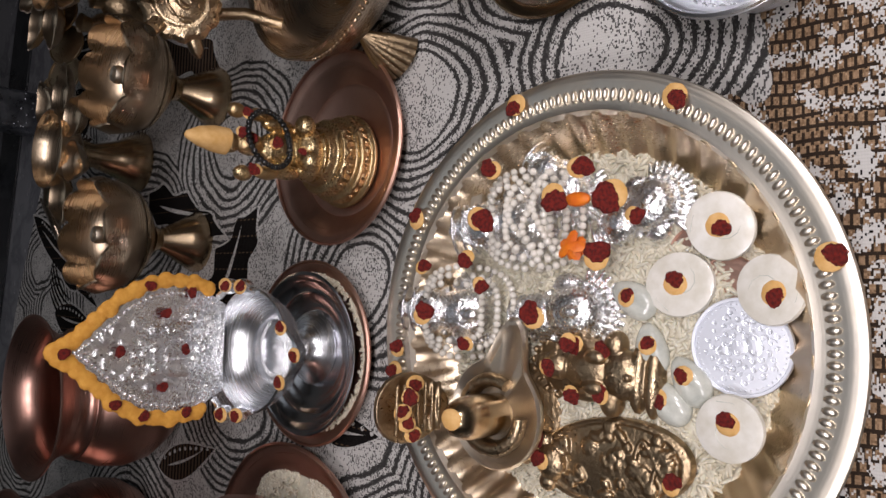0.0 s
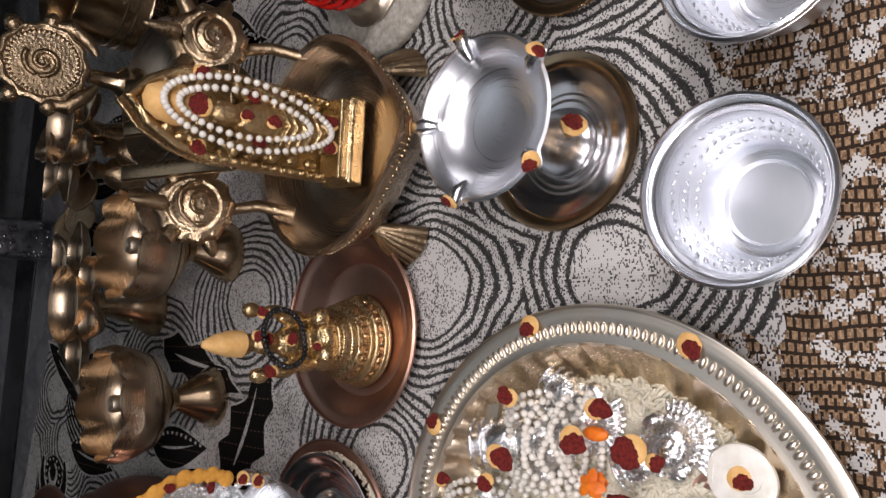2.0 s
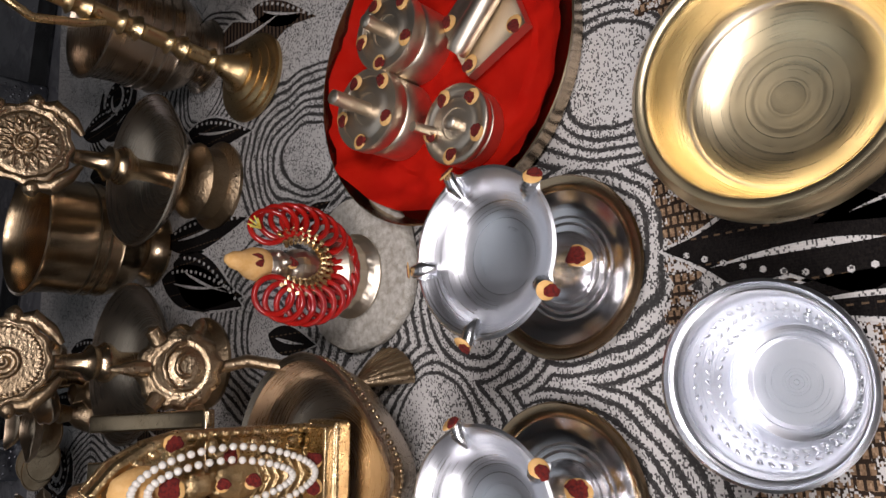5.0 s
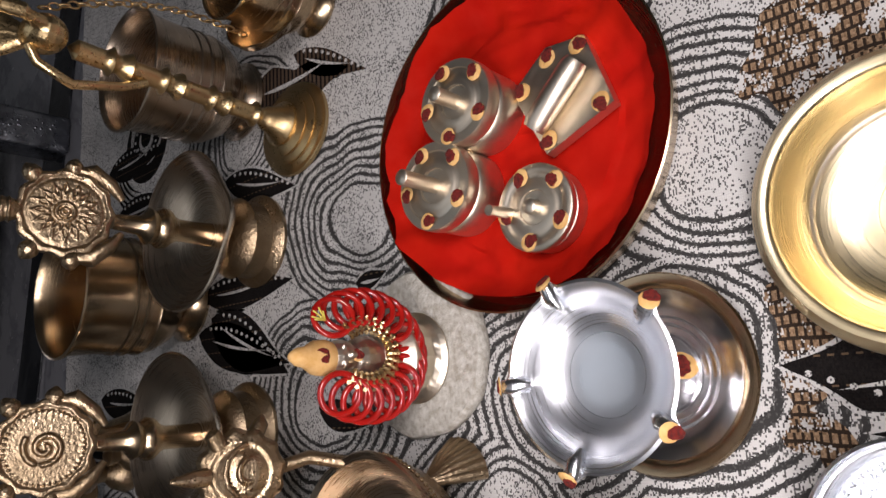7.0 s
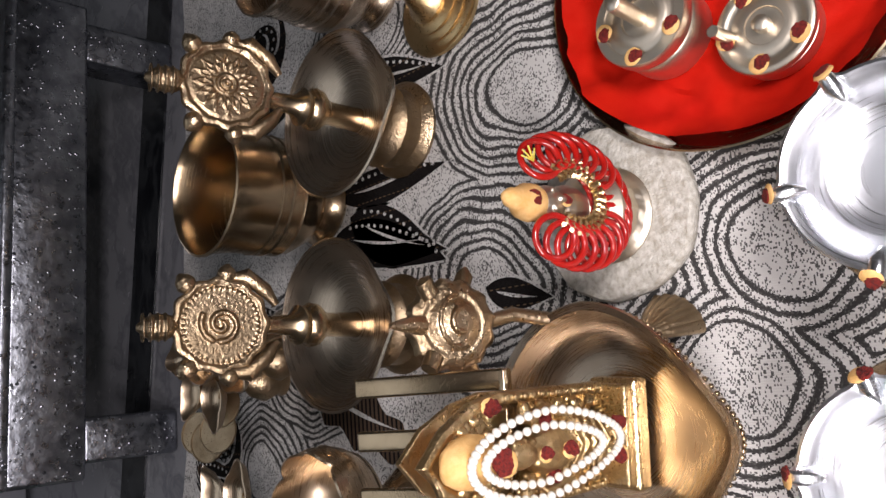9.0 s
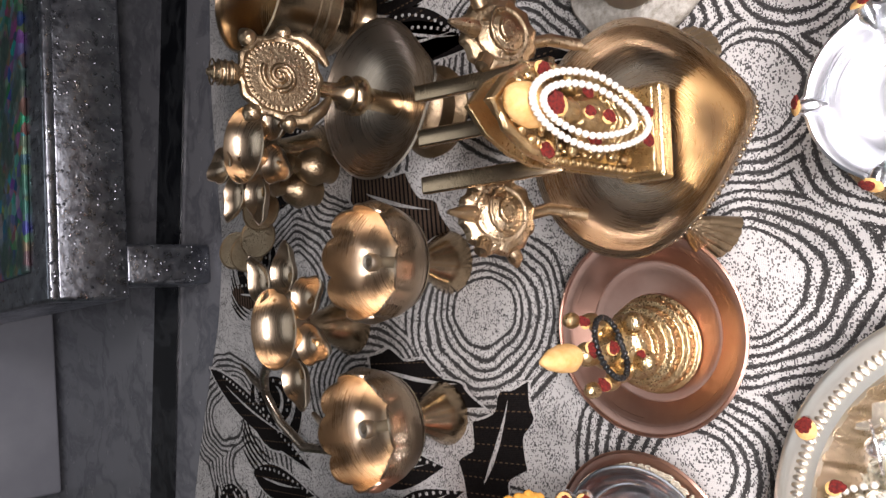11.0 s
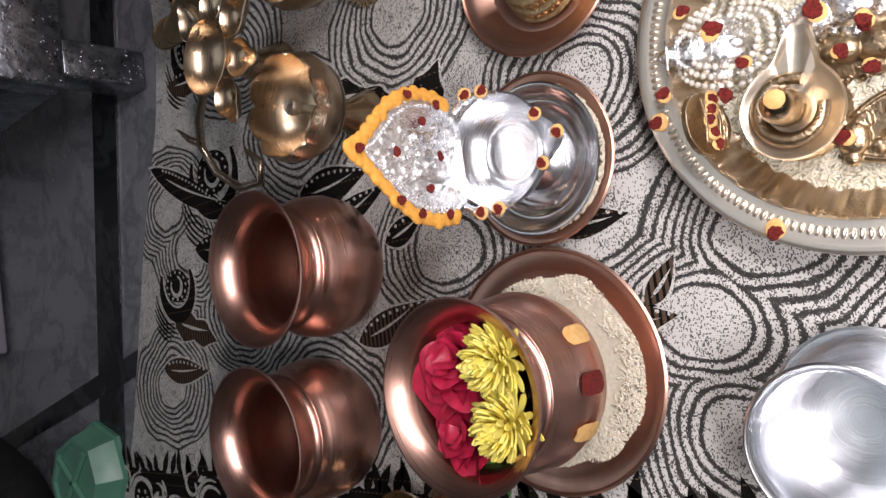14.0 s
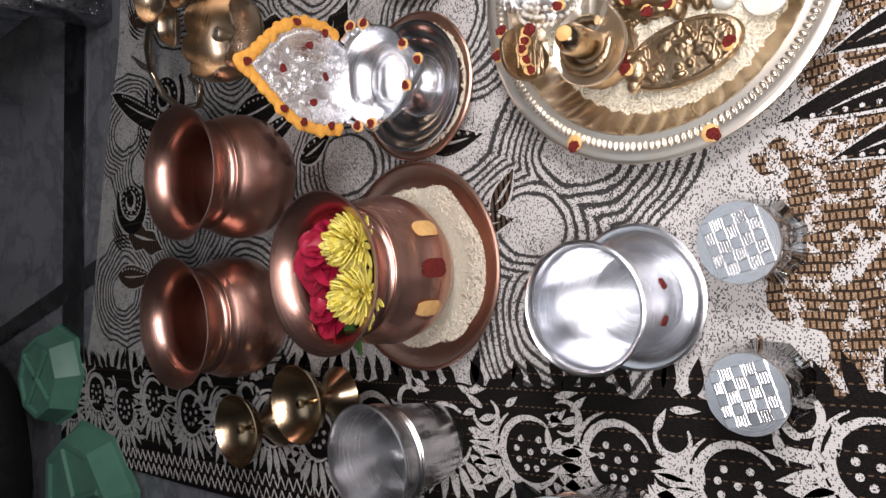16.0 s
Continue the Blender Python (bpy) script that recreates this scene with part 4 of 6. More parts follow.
# ---- copper saucers and pots ----
def saucer(name, x, y, r, h, material, label):
    ob = thing(name, label, "saucer", spot(x, y, CL))
    part("dish", lathe(sheet([(0, 0.0018), (r * 0.60, 0.0018), (r * 0.66, 0.0034), (r * 0.69, 0.0030), (r * 0.86, h * 0.75), (r * 0.985, h)], 0.001), 72), material, ob)
    part("lip", lathe([(r * 0.975, h - 0.0006), (r, h - 0.001), (r * 1.005, h + 0.0004), (r * 0.985, h + 0.0012), (r * 0.97, h + 0.0004), (r * 0.975, h - 0.0006)], 72), material, ob, "rolled lip")
    return ob


saucer("copper_saucer", 0.1620, 0.1515, 0.0552, 0.013, COPPER_DULL, "dull pink copper saucer under a small gold idol")
saucer("copper_saucer", 0.0510, 0.1690, 0.0528, 0.011, COPPER_DULL, "copper saucer with a rice bed under the silver lamp")
saucer("copper_tray", -0.0713, 0.1794, 0.0746, 0.012, COPPER_DULL, "wide copper saucer filled with rice under a copper pot")
grains("rice_grains", 3200, lambda rng: (lambda r, a: (-0.0713 + r * math.cos(a), 0.1794 + r * math.sin(a), CL + 0.0055 + 0.003 * noise.noise(Vector((r * 50, a * 2, 0)))))(0.040 + 0.0195 * math.sqrt(rng.random()), rng.uniform(0, 6.3)), "ring of white rice round the copper pot", 11, 0.72)
solo("rice_bed", lathe([(0, 0.004), (0.050, 0.0046), (0.0585, 0.0052), (0.060, 0.0075), (0.058, 0.0062), (0.0, 0.0062)], 40), RICE, "packed rice under the copper pot", "rice", spot(-0.0713, 0.1794, CL - 0.001), kind="stuff")
grains("rice_grains", 500, lambda rng: (lambda r, a: (0.051 + r * math.cos(a), 0.169 + r * math.sin(a), CL + 0.0072))(0.0405 + 0.004 * rng.random(), rng.uniform(0, 6.3)), "thin ring of rice round the silver dish", 12)


def water_pot(x, y, z, s, label, turn=0):
    """A round-bellied lota with a flared neck."""
    ob = thing("copper_pot", label, "pot", spot(x, y, z, 0, 0, turn), "copper pots")
    outer = [(0, 0.0), (0.024, 0.0), (0.028, 0.0015), (0.040, 0.010), (0.0480, 0.022), (0.0508, 0.036), (0.0490, 0.050), (0.0440, 0.0615), (0.0415, 0.0655), (0.0418, 0.0672), (0.0392, 0.0690), (0.0385, 0.0725), (0.0405, 0.0795),
             (0.0455, 0.0865), (0.0510, 0.0905)]
    lip = [(0.0520, 0.0912), (0.0522, 0.0922), (0.0510, 0.0925)]
    inside = [(0.0450, 0.0880), (0.0398, 0.0805), (0.0376, 0.0730), (0.0382, 0.0690), (0.0430, 0.0615), (0.0480, 0.050), (0.0498, 0.036), (0.047, 0.022), (0.038, 0.010), (0.022, 0.003), (0, 0.003)]
    sc = lambda line: [(r * s, h * s) for r, h in line]  # noqa: E731
    part("body", lathe(sc(outer + lip + inside), 80), COPPER, ob)
    for h, r in ((0.0668, 0.0422),):
        part("band", lathe([(r * s + 0.0009 * math.cos(a), h * s + 0.0008 * math.sin(a)) for a in (k * math.pi / 4 for k in range(9))], 80), COPPER, ob, "raised turned band")
    return ob


water_pot(0.0135, 0.3440, CL, 1.03, "empty polished copper pot with a flared neck on the cloth")
water_pot(-0.0993, 0.3660, CL, 1.025, "second empty copper pot with a flared neck on the cloth")
pot = water_pot(-0.0725, 0.1810, CL + 0.006, 1.01, "copper pot holding flowers in water, dabbed with turmeric stripes")
part("water", lathe([(0, 0.0655), (0.0415, 0.0655), (0.0415, 0.0645), (0, 0.0645)], 48), WATER, pot, "clear water near the neck")
for a, col, wide in ((-122, SANDAL, 0.0055), (-92, KUMKUM, 0.006), (-62, SANDAL, 0.0055)):
    bm = bmesh.new()
    cols = []
    rng = random.Random(int(a))
    for j in range(7):
        col_v = []
        for k in range(9):
            t = k / 8
            b = radians(a) + (j - 3) / 3 * wide / 0.05 * (0.55 + 0.45 * math.sqrt(max(0.0, 1 - (2 * t - 1) ** 4)))
            h = 0.031 + 0.020 * t + rng.uniform(-0.0009, 0.0009)
            r = 0.0521 + 0.0002 - 0.0058 * ((h - 0.037) / 0.0235) ** 2
            col_v.append(bm.verts.new((r * math.cos(b), r * math.sin(b), h)))
        cols.append(col_v)
    for p, q in zip(cols, cols[1:]):
        for k in range(8):
            bm.faces.new((p[k], q[k], q[k + 1], p[k + 1]))
    part("paste_stripe", bm, col, pot, "ochre turmeric stripe" if col is SANDAL else "dark red vermilion stripe")


def rose(x, y, z, r, seed, label):
    ob = thing("rose", label, "flower", spot(x, y, z, 14 * math.sin(seed), 12, 50 * seed), "flowers in the pot")
    rng = random.Random(seed)
    for k in range(20):
        a, t = k * 2.399, k / 19
        bm = bmesh.new()
        vs = []
        size = r * (0.42 + 0.5 * t)
        for i in range(7):
            row = []
            for j in range(7):
                u, v = (i / 6 - 0.5) * 2, j / 6
                wx = u * size * (0.75 + 0.25 * v) * math.sqrt(max(0.06, 1 - (u * v) ** 2 * 0.55))
                curl = 0.35 * size * v ** 3 + 0.10 * size * math.sin(4 * u + 3 * v + k)
                row.append(bm.verts.new((wx, size * v * (0.5 + 0.55 * t) + curl * 0.3 - 0.15 * size * u * u, size * (0.75 - 0.65 * t) * math.sin(v * 1.7) - 0.25 * curl + 0.14 * size * u * u)))
            vs.append(row)
        for i in range(6):
            for j in range(6):
                bm.faces.new((vs[i][j], vs[i + 1][j], vs[i + 1][j + 1], vs[i][j + 1]))
        d = r * 0.22 * t
        part("petal", bm, ROSE, ob, "", pose(d * math.cos(a), d * math.sin(a), r * 0.20 * (1 - t), rng.uniform(-12, 12), rng.uniform(-12, 12), math.degrees(a) - 90))
    return ob


rose(-0.0560, 0.1906, 0.078, 0.026, 1, "deep crimson rose with ruffled petals in the pot")
rose(-0.0920, 0.1911, 0.077, 0.025, 2, "crimson rose leaning in the copper pot")
rose(-0.0740, 0.1956, 0.076, 0.022, 3, "crumpled crimson rose between two others")


def chrysanthemum(x, y, z, r, seed, label):
    ob = thing("chrysanthemum", label, "flower", spot(x, y, z, -14, 6, 30 * seed), "flowers in the pot")
    bm = bmesh.new()
    side = [(t, 0.088 * min(1.0, 0.35 + t) * math.sqrt(max(0.0, 1 - max(0.0, (t - 0.72) / 0.28) ** 2))) for t in (0.0, 0.2, 0.45, 0.72, 0.86, 0.95, 1.0)]
    slab(bm, side + [(x, -y) for x, y in side[-2::-1]], 0.05)
    for v in bm.verts:
        v.co.z += 0.30 * v.co.x ** 2 + 1.6 * v.co.y ** 2
    petal = mesh_of("petal", bm, YELLOW)
    for k in range(170):
        a, t = k * 2.399, (k + 1) / 170
        part("petal", petal, None, ob, "", pose(0, 0, r * 0.5 * (1 - t), 0, -60 + 66 * t + 13 * math.sin(37 * k), math.degrees(a) + 9 * math.sin(23 * k)) @ Matrix.Diagonal((r * (0.66 + 0.34 * t) * (1 + 0.13 * math.sin(51 * k)), r, r, 1)))
    return ob


chrysanthemum(-0.0560, 0.1576, 0.083, 0.0215, 1, "bright yellow chrysanthemum floating in the pot")
chrysanthemum(-0.0860, 0.1571, 0.082, 0.0215, 2, "second yellow chrysanthemum at the pot's rim")
for x, y, turn in ((-0.096, 0.1749, 150), (-0.106, 0.1768, 200), (-0.077, 0.1806, 80)):
    bm = bmesh.new()
    slab(bm, leaf_outline(0.020, 0.006), 0.0006)
    for v in bm.verts:
        v.co.z += 8.0 * v.co.y ** 2 + 3.0 * v.co.x ** 2
    solo("leaf", bm, LEAF, "small green leaf among the flowers", "leaf", pose(x, y, 0.078, 10, 5, turn), "leaves in the pot")


# ---- silver lamp with a deity plaque, in its dish ----
ob = thing("silver_dish", "deep polished silver dish standing in a copper saucer", "dish", spot(0.0508, 0.1690, CL + 0.0035))
part("dish", lathe(sheet([(0, 0.002), (0.024, 0.002), (0.0255, 0.0032), (0.027, 0.0030), (0.034, 0.0052), (0.0350, 0.0066), (0.0362, 0.0064), (0.0415, 0.010), (0.0440, 0.0126), (0.0455, 0.0128)]), 72), POLISHED, ob)
kal = thing("silver_lamp", "silver oil lamp with a tall embossed deity plaque edged in turmeric", "oil lamp", spot(0.0533, 0.1700, CL + 0.0055))
part("foot", lathe([(0, 0), (0.020, 0), (0.021, 0.002), (0.012, 0.006), (0.008, 0.014), (0.009, 0.020), (0.014, 0.026), (0, 0.027)], 48), SILVER, kal)
cup_line = [(0, 0.026), (0.017, 0.026), (0.0185, 0.0275), (0.020, 0.0265), (0.026, 0.031), (0.0305, 0.038), (0.0325, 0.0445)]


def beak(a, k):
    d = max(0.0, math.cos(a + math.pi / 2))
    return (1 + (0.30 * d ** 22 if 5 <= k <= 9 else 0), 0)


part("bowl", lathe(sheet(cup_line, 0.0012), 96, beak), SILVER, kal, "round silver bowl with a pouring beak")
part("ring", lathe([(0.0165, 0.0262), (0.0172, 0.0292), (0.0182, 0.0292), (0.0188, 0.0262)], 48), SILVER, kal, "raised ring in the bowl")
arch = [(-0.026, 0.0), (-0.034, 0.012), (-0.0365, 0.026), (-0.034, 0.040), (-0.026, 0.053), (-0.014, 0.064), (-0.005, 0.073), (0, 0.080)]
arch = [(x, z * 1.12) for x, z in arch]
arch += [(-x, z) for x, z in arch[-2::-1]]
stand_up = pose(0, 0.0255, 0.045, 90, 0, 0)
part("plaque", slab(bmesh.new(), [(x * 0.92, z * 0.95) for x, z in arch], 0.0022, stand_up), SILVER_CAST, kal, "embossed silver plaque")
bm = bmesh.new()
rng = random.Random(3)
for k in range(70):
    z = rng.uniform(0.006, 0.069)
    x = rng.uniform(-1, 1) * 0.024 * (1 - max(0, z - 0.034) / 0.050)
    blob(bm, (x, z, 0.0024), (rng.uniform(0.0012, 0.0034), rng.uniform(0.0012, 0.0036), 0.0016), (0, 0, rng.uniform(0, 180)), 10, 6)
for sx in (-1, 0, 1):
    blob(bm, (0.010 * sx, 0.026, 0.003), (0.0048, 0.012, 0.0028), (0, 0, 0), 12, 8)
    blob(bm, (0.010 * sx, 0.040, 0.0035), (0.0034, 0.004, 0.003), (0, 0, 0), 12, 8)
bmesh.ops.transform(bm, matrix=stand_up, verts=bm.verts[:])
part("relief", fuse(bm, SILVER_CAST, 0.0004, 3), SILVER_CAST, kal, "crowded worn figures in relief")
bm = bmesh.new()
for k in range(84):
    t = k / 83 * (len(arch) - 1)
    i = min(int(t), len(arch) - 2)
    f = t - i
    x, z = arch[i][0] * (1 - f) + arch[i + 1][0] * f, arch[i][1] * (1 - f) + arch[i + 1][1] * f
    if z > 0.010:
        s = 0.0036 + 0.0012 * (k % 3 == 0) + rng.uniform(-0.0004, 0.0005)
        blob(bm, (x + rng.uniform(-0.0006, 0.0006), z + rng.uniform(-0.0006, 0.0006), 0.0016), (s, s, 0.0022), (0, 0, 0), 10, 6)
bmesh.ops.transform(bm, matrix=stand_up, verts=bm.verts[:])
part("edging", fuse(bm, TURMERIC, 0.0005, 3), TURMERIC, kal, "scalloped turmeric-smeared edge")
LAMP_BEAD = mesh_of("bead", blob(bmesh.new(), (0, 0, 0), (0.0010, 0.0010, 0.0010), (0, 0, 0), 8, 5), SILVER)
for k in range(64):
    t = k / 63 * (len(arch) - 1)
    i = min(int(t), len(arch) - 2)
    f = t - i
    x, z = (arch[i][0] * (1 - f) + arch[i + 1][0] * f) * 0.82, (arch[i][1] * (1 - f) + arch[i + 1][1] * f) * 0.86 + 0.003
    part("bead", LAMP_BEAD, None, kal, "", stand_up @ pose(x, z, 0.0026))
for x, z in ((0, 0.0855), (-0.033, 0.045), (0.033, 0.045), (-0.026, 0.060), (0.030, 0.022), (-0.033, 0.022), (0.0, 0.0590), (-0.019, 0.036), (0.019, 0.036), (0.0, 0.0245)):
    mark(kal, stand_up @ Vector((x, z, 0.0052)), (0, -1, 0.15), 0.0040, paste=False)
for sx in (-1, 1):
    bm = bmesh.new()
    blob(bm, (sx * 0.034, 0.012, 0.050), (0.0045, 0.0045, 0.0055))
    blob(bm, (sx * 0.034, 0.002, 0.047), (0.0045, 0.0045, 0.0055))
    tube(bm, [(sx * 0.028, 0.022, 0.050), (sx * 0.034, 0.012, 0.050), (sx * 0.034, 0.0, 0.046), (sx * 0.031, -0.006, 0.044)], 0.002, 8)
    part("side_knob", bm, SILVER, kal, "paired round silver knobs")
    mark(kal, (sx * 0.034, 0.0085, 0.0545), (0, -0.5, 1), 0.0042)
    mark(kal, (sx * 0.034, -0.0015, 0.0515), (0, -0.5, 1), 0.0042)
for x, y in ((0.014, -0.030), (-0.014, -0.030), (0.0, -0.042)):
    mark(kal, (x, y, 0.0455), (0, -0.2, 1), 0.0042)

# ---- gilt seated goddess on the copper saucer ----
gm = spot(0.1555, 0.1515, CL + 0.0022, 0, 0, 14) @ Matrix.Diagonal((1, 1, 1.04, 1))
bm = lathe([(0, 0), (0.0262, 0), (0.0268, 0.0022), (0.0240, 0.0030), (0.0232, 0.0070), (0.0248, 0.0082), (0.0236, 0.0095), (0.0205, 0.0102), (0.0196, 0.0150), (0.0214, 0.0165), (0.0205, 0.0185), (0.0165, 0.0195), (0.0150, 0.0240), (0, 0.025)], 64, lambda a, k: (1 + (0.025 * math.sin(20 * a) if k in (4, 8, 9) else 0), 0))
for place, size in (((0, -0.002, 0.030), (0.017, 0.012, 0.008)), ((0, 0.002, 0.044), (0.0095, 0.007, 0.013)), ((0, 0.001, 0.062), (0.0062, 0.006, 0.0075)), ((0, 0.003, 0.073), (0.0058, 0.005, 0.007)),
                    ((0.013, 0.0, 0.044), (0.004, 0.005, 0.010)), ((-0.013, 0.0, 0.044), (0.004, 0.005, 0.010)), ((0.016, -0.002, 0.056), (0.0035, 0.004, 0.007)), ((-0.016, -0.002, 0.056), (0.0035, 0.004, 0.007)),
                    ((0.010, -0.012, 0.036), (0.006, 0.006, 0.005)), ((-0.010, -0.012, 0.036), (0.006, 0.006, 0.005)), ((0.017, 0.0, 0.068), (0.004, 0.004, 0.005)), ((-0.017, 0.0, 0.068), (0.004, 0.004, 0.005))):
    blob(bm, place, size, (0, 0, 0), 16, 10)
for k in range(30):
    a = 2 * math.pi * k / 30
    blob(bm, (0.0236 * math.cos(a), 0.0236 * math.sin(a), 0.0050), (0.0012, 0.0016, 0.0014), (0, 0, math.degrees(a)), 8, 6)
    blob(bm, (0.0200 * math.cos(a), 0.0200 * math.sin(a), 0.0125), (0.0010, 0.0013, 0.0018), (0, 0, math.degrees(a)), 8, 6)
solo("goddess_idol", fuse(bm, GOLD_CAST, 0.0005, 1), GOLD_CAST, "small gilt seated goddess idol on a copper saucer", "statue", gm)
bm = lathe([(0.0068, 0), (0.0066, 0.006), (0.0048, 0.014), (0.0018, 0.020), (0, 0.021)], 24, lambda a, k: (1 + 0.07 * math.sin(3 * a + k), 0))
solo("turmeric_cone", bm, SANDAL, "cone of turmeric paste crowning the gilt idol", "paste", gm @ pose(0, 0.002, 0.074, -4, 0, 0))
for p, r in (((0, -0.0052, 0.064), 0.0042), ((0, -0.0062, 0.050), 0.0042), ((0.015, -0.004, 0.064), 0.0038), ((-0.016, -0.004, 0.064), 0.0042), ((-0.006, -0.014, 0.041), 0.0030), ((0.001, -0.0085, 0.071), 0.0036)):
    mark(None, gm @ Vector(p), gm.to_3x3() @ Vector((0, -1, 0.5)), r)
DARK_BEAD = mesh_of("bead", blob(bmesh.new(), (0, 0, 0), (1, 1, 1), u=8, v=6), BLACK_BEAD)
garland("bead_necklace", lambda t: gm @ Vector((0.0150 * math.cos(math.pi * (2.2 * t - 0.6)), -0.006 - 0.004 * math.sin(math.pi * t), 0.056 + 0.013 * math.sin(math.pi * (2.2 * t - 0.6)))), 40, 0.0016, "tiny black bead necklace on the gilt idol", DARK_BEAD, "necklace")


# ---- five-wick silver lamps in brass-rimmed dishes ----
def wick_lamp(x, y, turn, label, dot):
    ob = thing("wick_lamp", label, "oil lamp", spot(x, y, CL, 0, 0, turn), "five-wick silver lamps")
    part("dish", lathe(sheet([(0, 0.003), (0.012, 0.003), (0.026, 0.0035), (0.031, 0.006), (0.0345, 0.0085)]), 72), POLISHED, ob, "steel dish with turned rings")
    part("dish_rim", lathe([(0.0340, 0.0078), (0.0345, 0.0092), (0.0375, 0.0105), (0.0402, 0.0108), (0.0410, 0.0096), (0.0400, 0.0086), (0.0340, 0.0078)], 72), BRASS, ob, "flat brass rim")
    for r in (0.016, 0.020, 0.023):
        part("ring", lathe([(r - 0.0007, 0.0032), (r, 0.0042), (r + 0.0007, 0.0034)], 56), STEEL, ob)
    part("stem", lathe([(0, 0.003), (0.0165, 0.003), (0.0155, 0.008), (0.0105, 0.016), (0.007, 0.024), (0.006, 0.034), (0.008, 0.042), (0.011, 0.047), (0, 0.048)], 40), POLISHED, ob, "flared steel stem")

    def lips(a, k):
        w = max(0.0, math.cos(5 * a))
        return (1 + (0.13 * w ** 14 if 5 <= k <= 8 else 0.0), 0.0)

    part("bowl", lathe(sheet([(0, 0.0480), (0.010, 0.0482), (0.0175, 0.0496), (0.0230, 0.0525), (0.0272, 0.057), (0.0302, 0.062), (0.0330, 0.0635)], 0.0012), 160, lips), SILVER_SATIN, ob, "round silver bowl with five wick lips")
    for k in range(5):
        a = radians(72 * k)
        bm = bmesh.new()
        tube(bm, [(0.0265 * math.cos(a), 0.0265 * math.sin(a), 0.0600), (0.031 * math.cos(a), 0.031 * math.sin(a), 0.0632), (0.0362 * math.cos(a), 0.0362 * math.sin(a), 0.0640)], 0.0034, 10, [0.5, 1.0, 0.8])
        part("wick_lip", bm, SILVER, ob, "grooved wick lip")
        mark(ob, (0.0362 * math.cos(a), 0.0362 * math.sin(a), 0.0664), (math.cos(a), math.sin(a), 0.9), 0.0040, shift=(0.3, 0.3))
    mark(ob, pose(0, 0, 0, 0, 0, -turn) @ Vector(dot), (0.25, -0.75, 0.8), 0.0066)


wick_lamp(0.2418, 0.0152, 14, "five-wick silver oil lamp on a steel and brass dish", (0.0055, -0.0118, 0.0142))
wick_lamp(0.3362, 0.0072, 22, "five-wick silver lamp beside a red cloth tray", (0.002, -0.0122, 0.0140))


# ---- silver bowls and the brass bowl ----
EMBOSSED_LEAF = mesh_of("embossed_leaf", blob(bmesh.new(), (0, 0, 0), (0.0008, 0.0017, 0.0005), (0, 0, 0), 6, 4), SILVER)


def silver_bowl(x, y, label):
    ob = thing("silver_bowl", label, "bowl", spot(x, y, CL) @ Matrix.Diagonal((0.94, 0.94, 1.75, 1)), "embossed silver bowls")
    part("body", lathe(sheet([(0, 0.0042), (0.0158, 0.0040), (0.0168, 0.0058), (0.0178, 0.0040), (0.0212, 0.0046), (0.0222, 0.0075), (0.0255, 0.0130), (0.0285, 0.0195), (0.0310, 0.0225), (0.0338, 0.0232)], 0.0011), 96), SILVER_SATIN, ob)
    part("lip", lathe([(0.0335, 0.0224), (0.0348, 0.0230), (0.0350, 0.0244), (0.0338, 0.0248), (0.0328, 0.0238), (0.0335, 0.0224)], 80), SILVER, ob, "thick rolled lip")
    for k in range(44):
        a = 2 * math.pi * k / 44
        for j, (r, h) in enumerate(((0.0238, 0.0108), (0.0258, 0.0144), (0.0276, 0.0182))):
            b = a + (math.pi / 44 if j % 2 else 0)
            part("embossed_leaf", EMBOSSED_LEAF, None, ob, "", pose(r * math.cos(b), r * math.sin(b), h, 0, 0, math.degrees(b) + (35 if j % 2 else -35)))
    return ob


silver_bowl(0.2045, -0.0712, "polished silver bowl with an embossed inner wall")
silver_bowl(0.2832, -0.0798, "silver bowl with an embossed wall beside the lamps")
ob = thing("brass_bowl", "shiny golden brass bowl with a thick rounded shoulder", "bowl", spot(0.3823, -0.0895, CL))
part("body", lathe([(0, 0.0), (0.030, 0.0), (0.036, 0.002), (0.046, 0.012), (0.0505, 0.022), (0.0495, 0.029), (0.0465, 0.0325), (0.0440, 0.0325), (0.0425, 0.0310), (0.0420, 0.026), (0.0400, 0.0135), (0.0330, 0.0060), (0.020, 0.0030), (0, 0.0024)], 80), metal("bright_brass", (0.82, 0.70, 0.45), (0.66, 0.52, 0.28), 0.28, 0.4), ob)
part("ring", lathe([(0.034, 0.0068), (0.0352, 0.0088), (0.0368, 0.0096), (0.036, 0.0082)], 72), BRASS_PALE, ob, "raised inner ring")

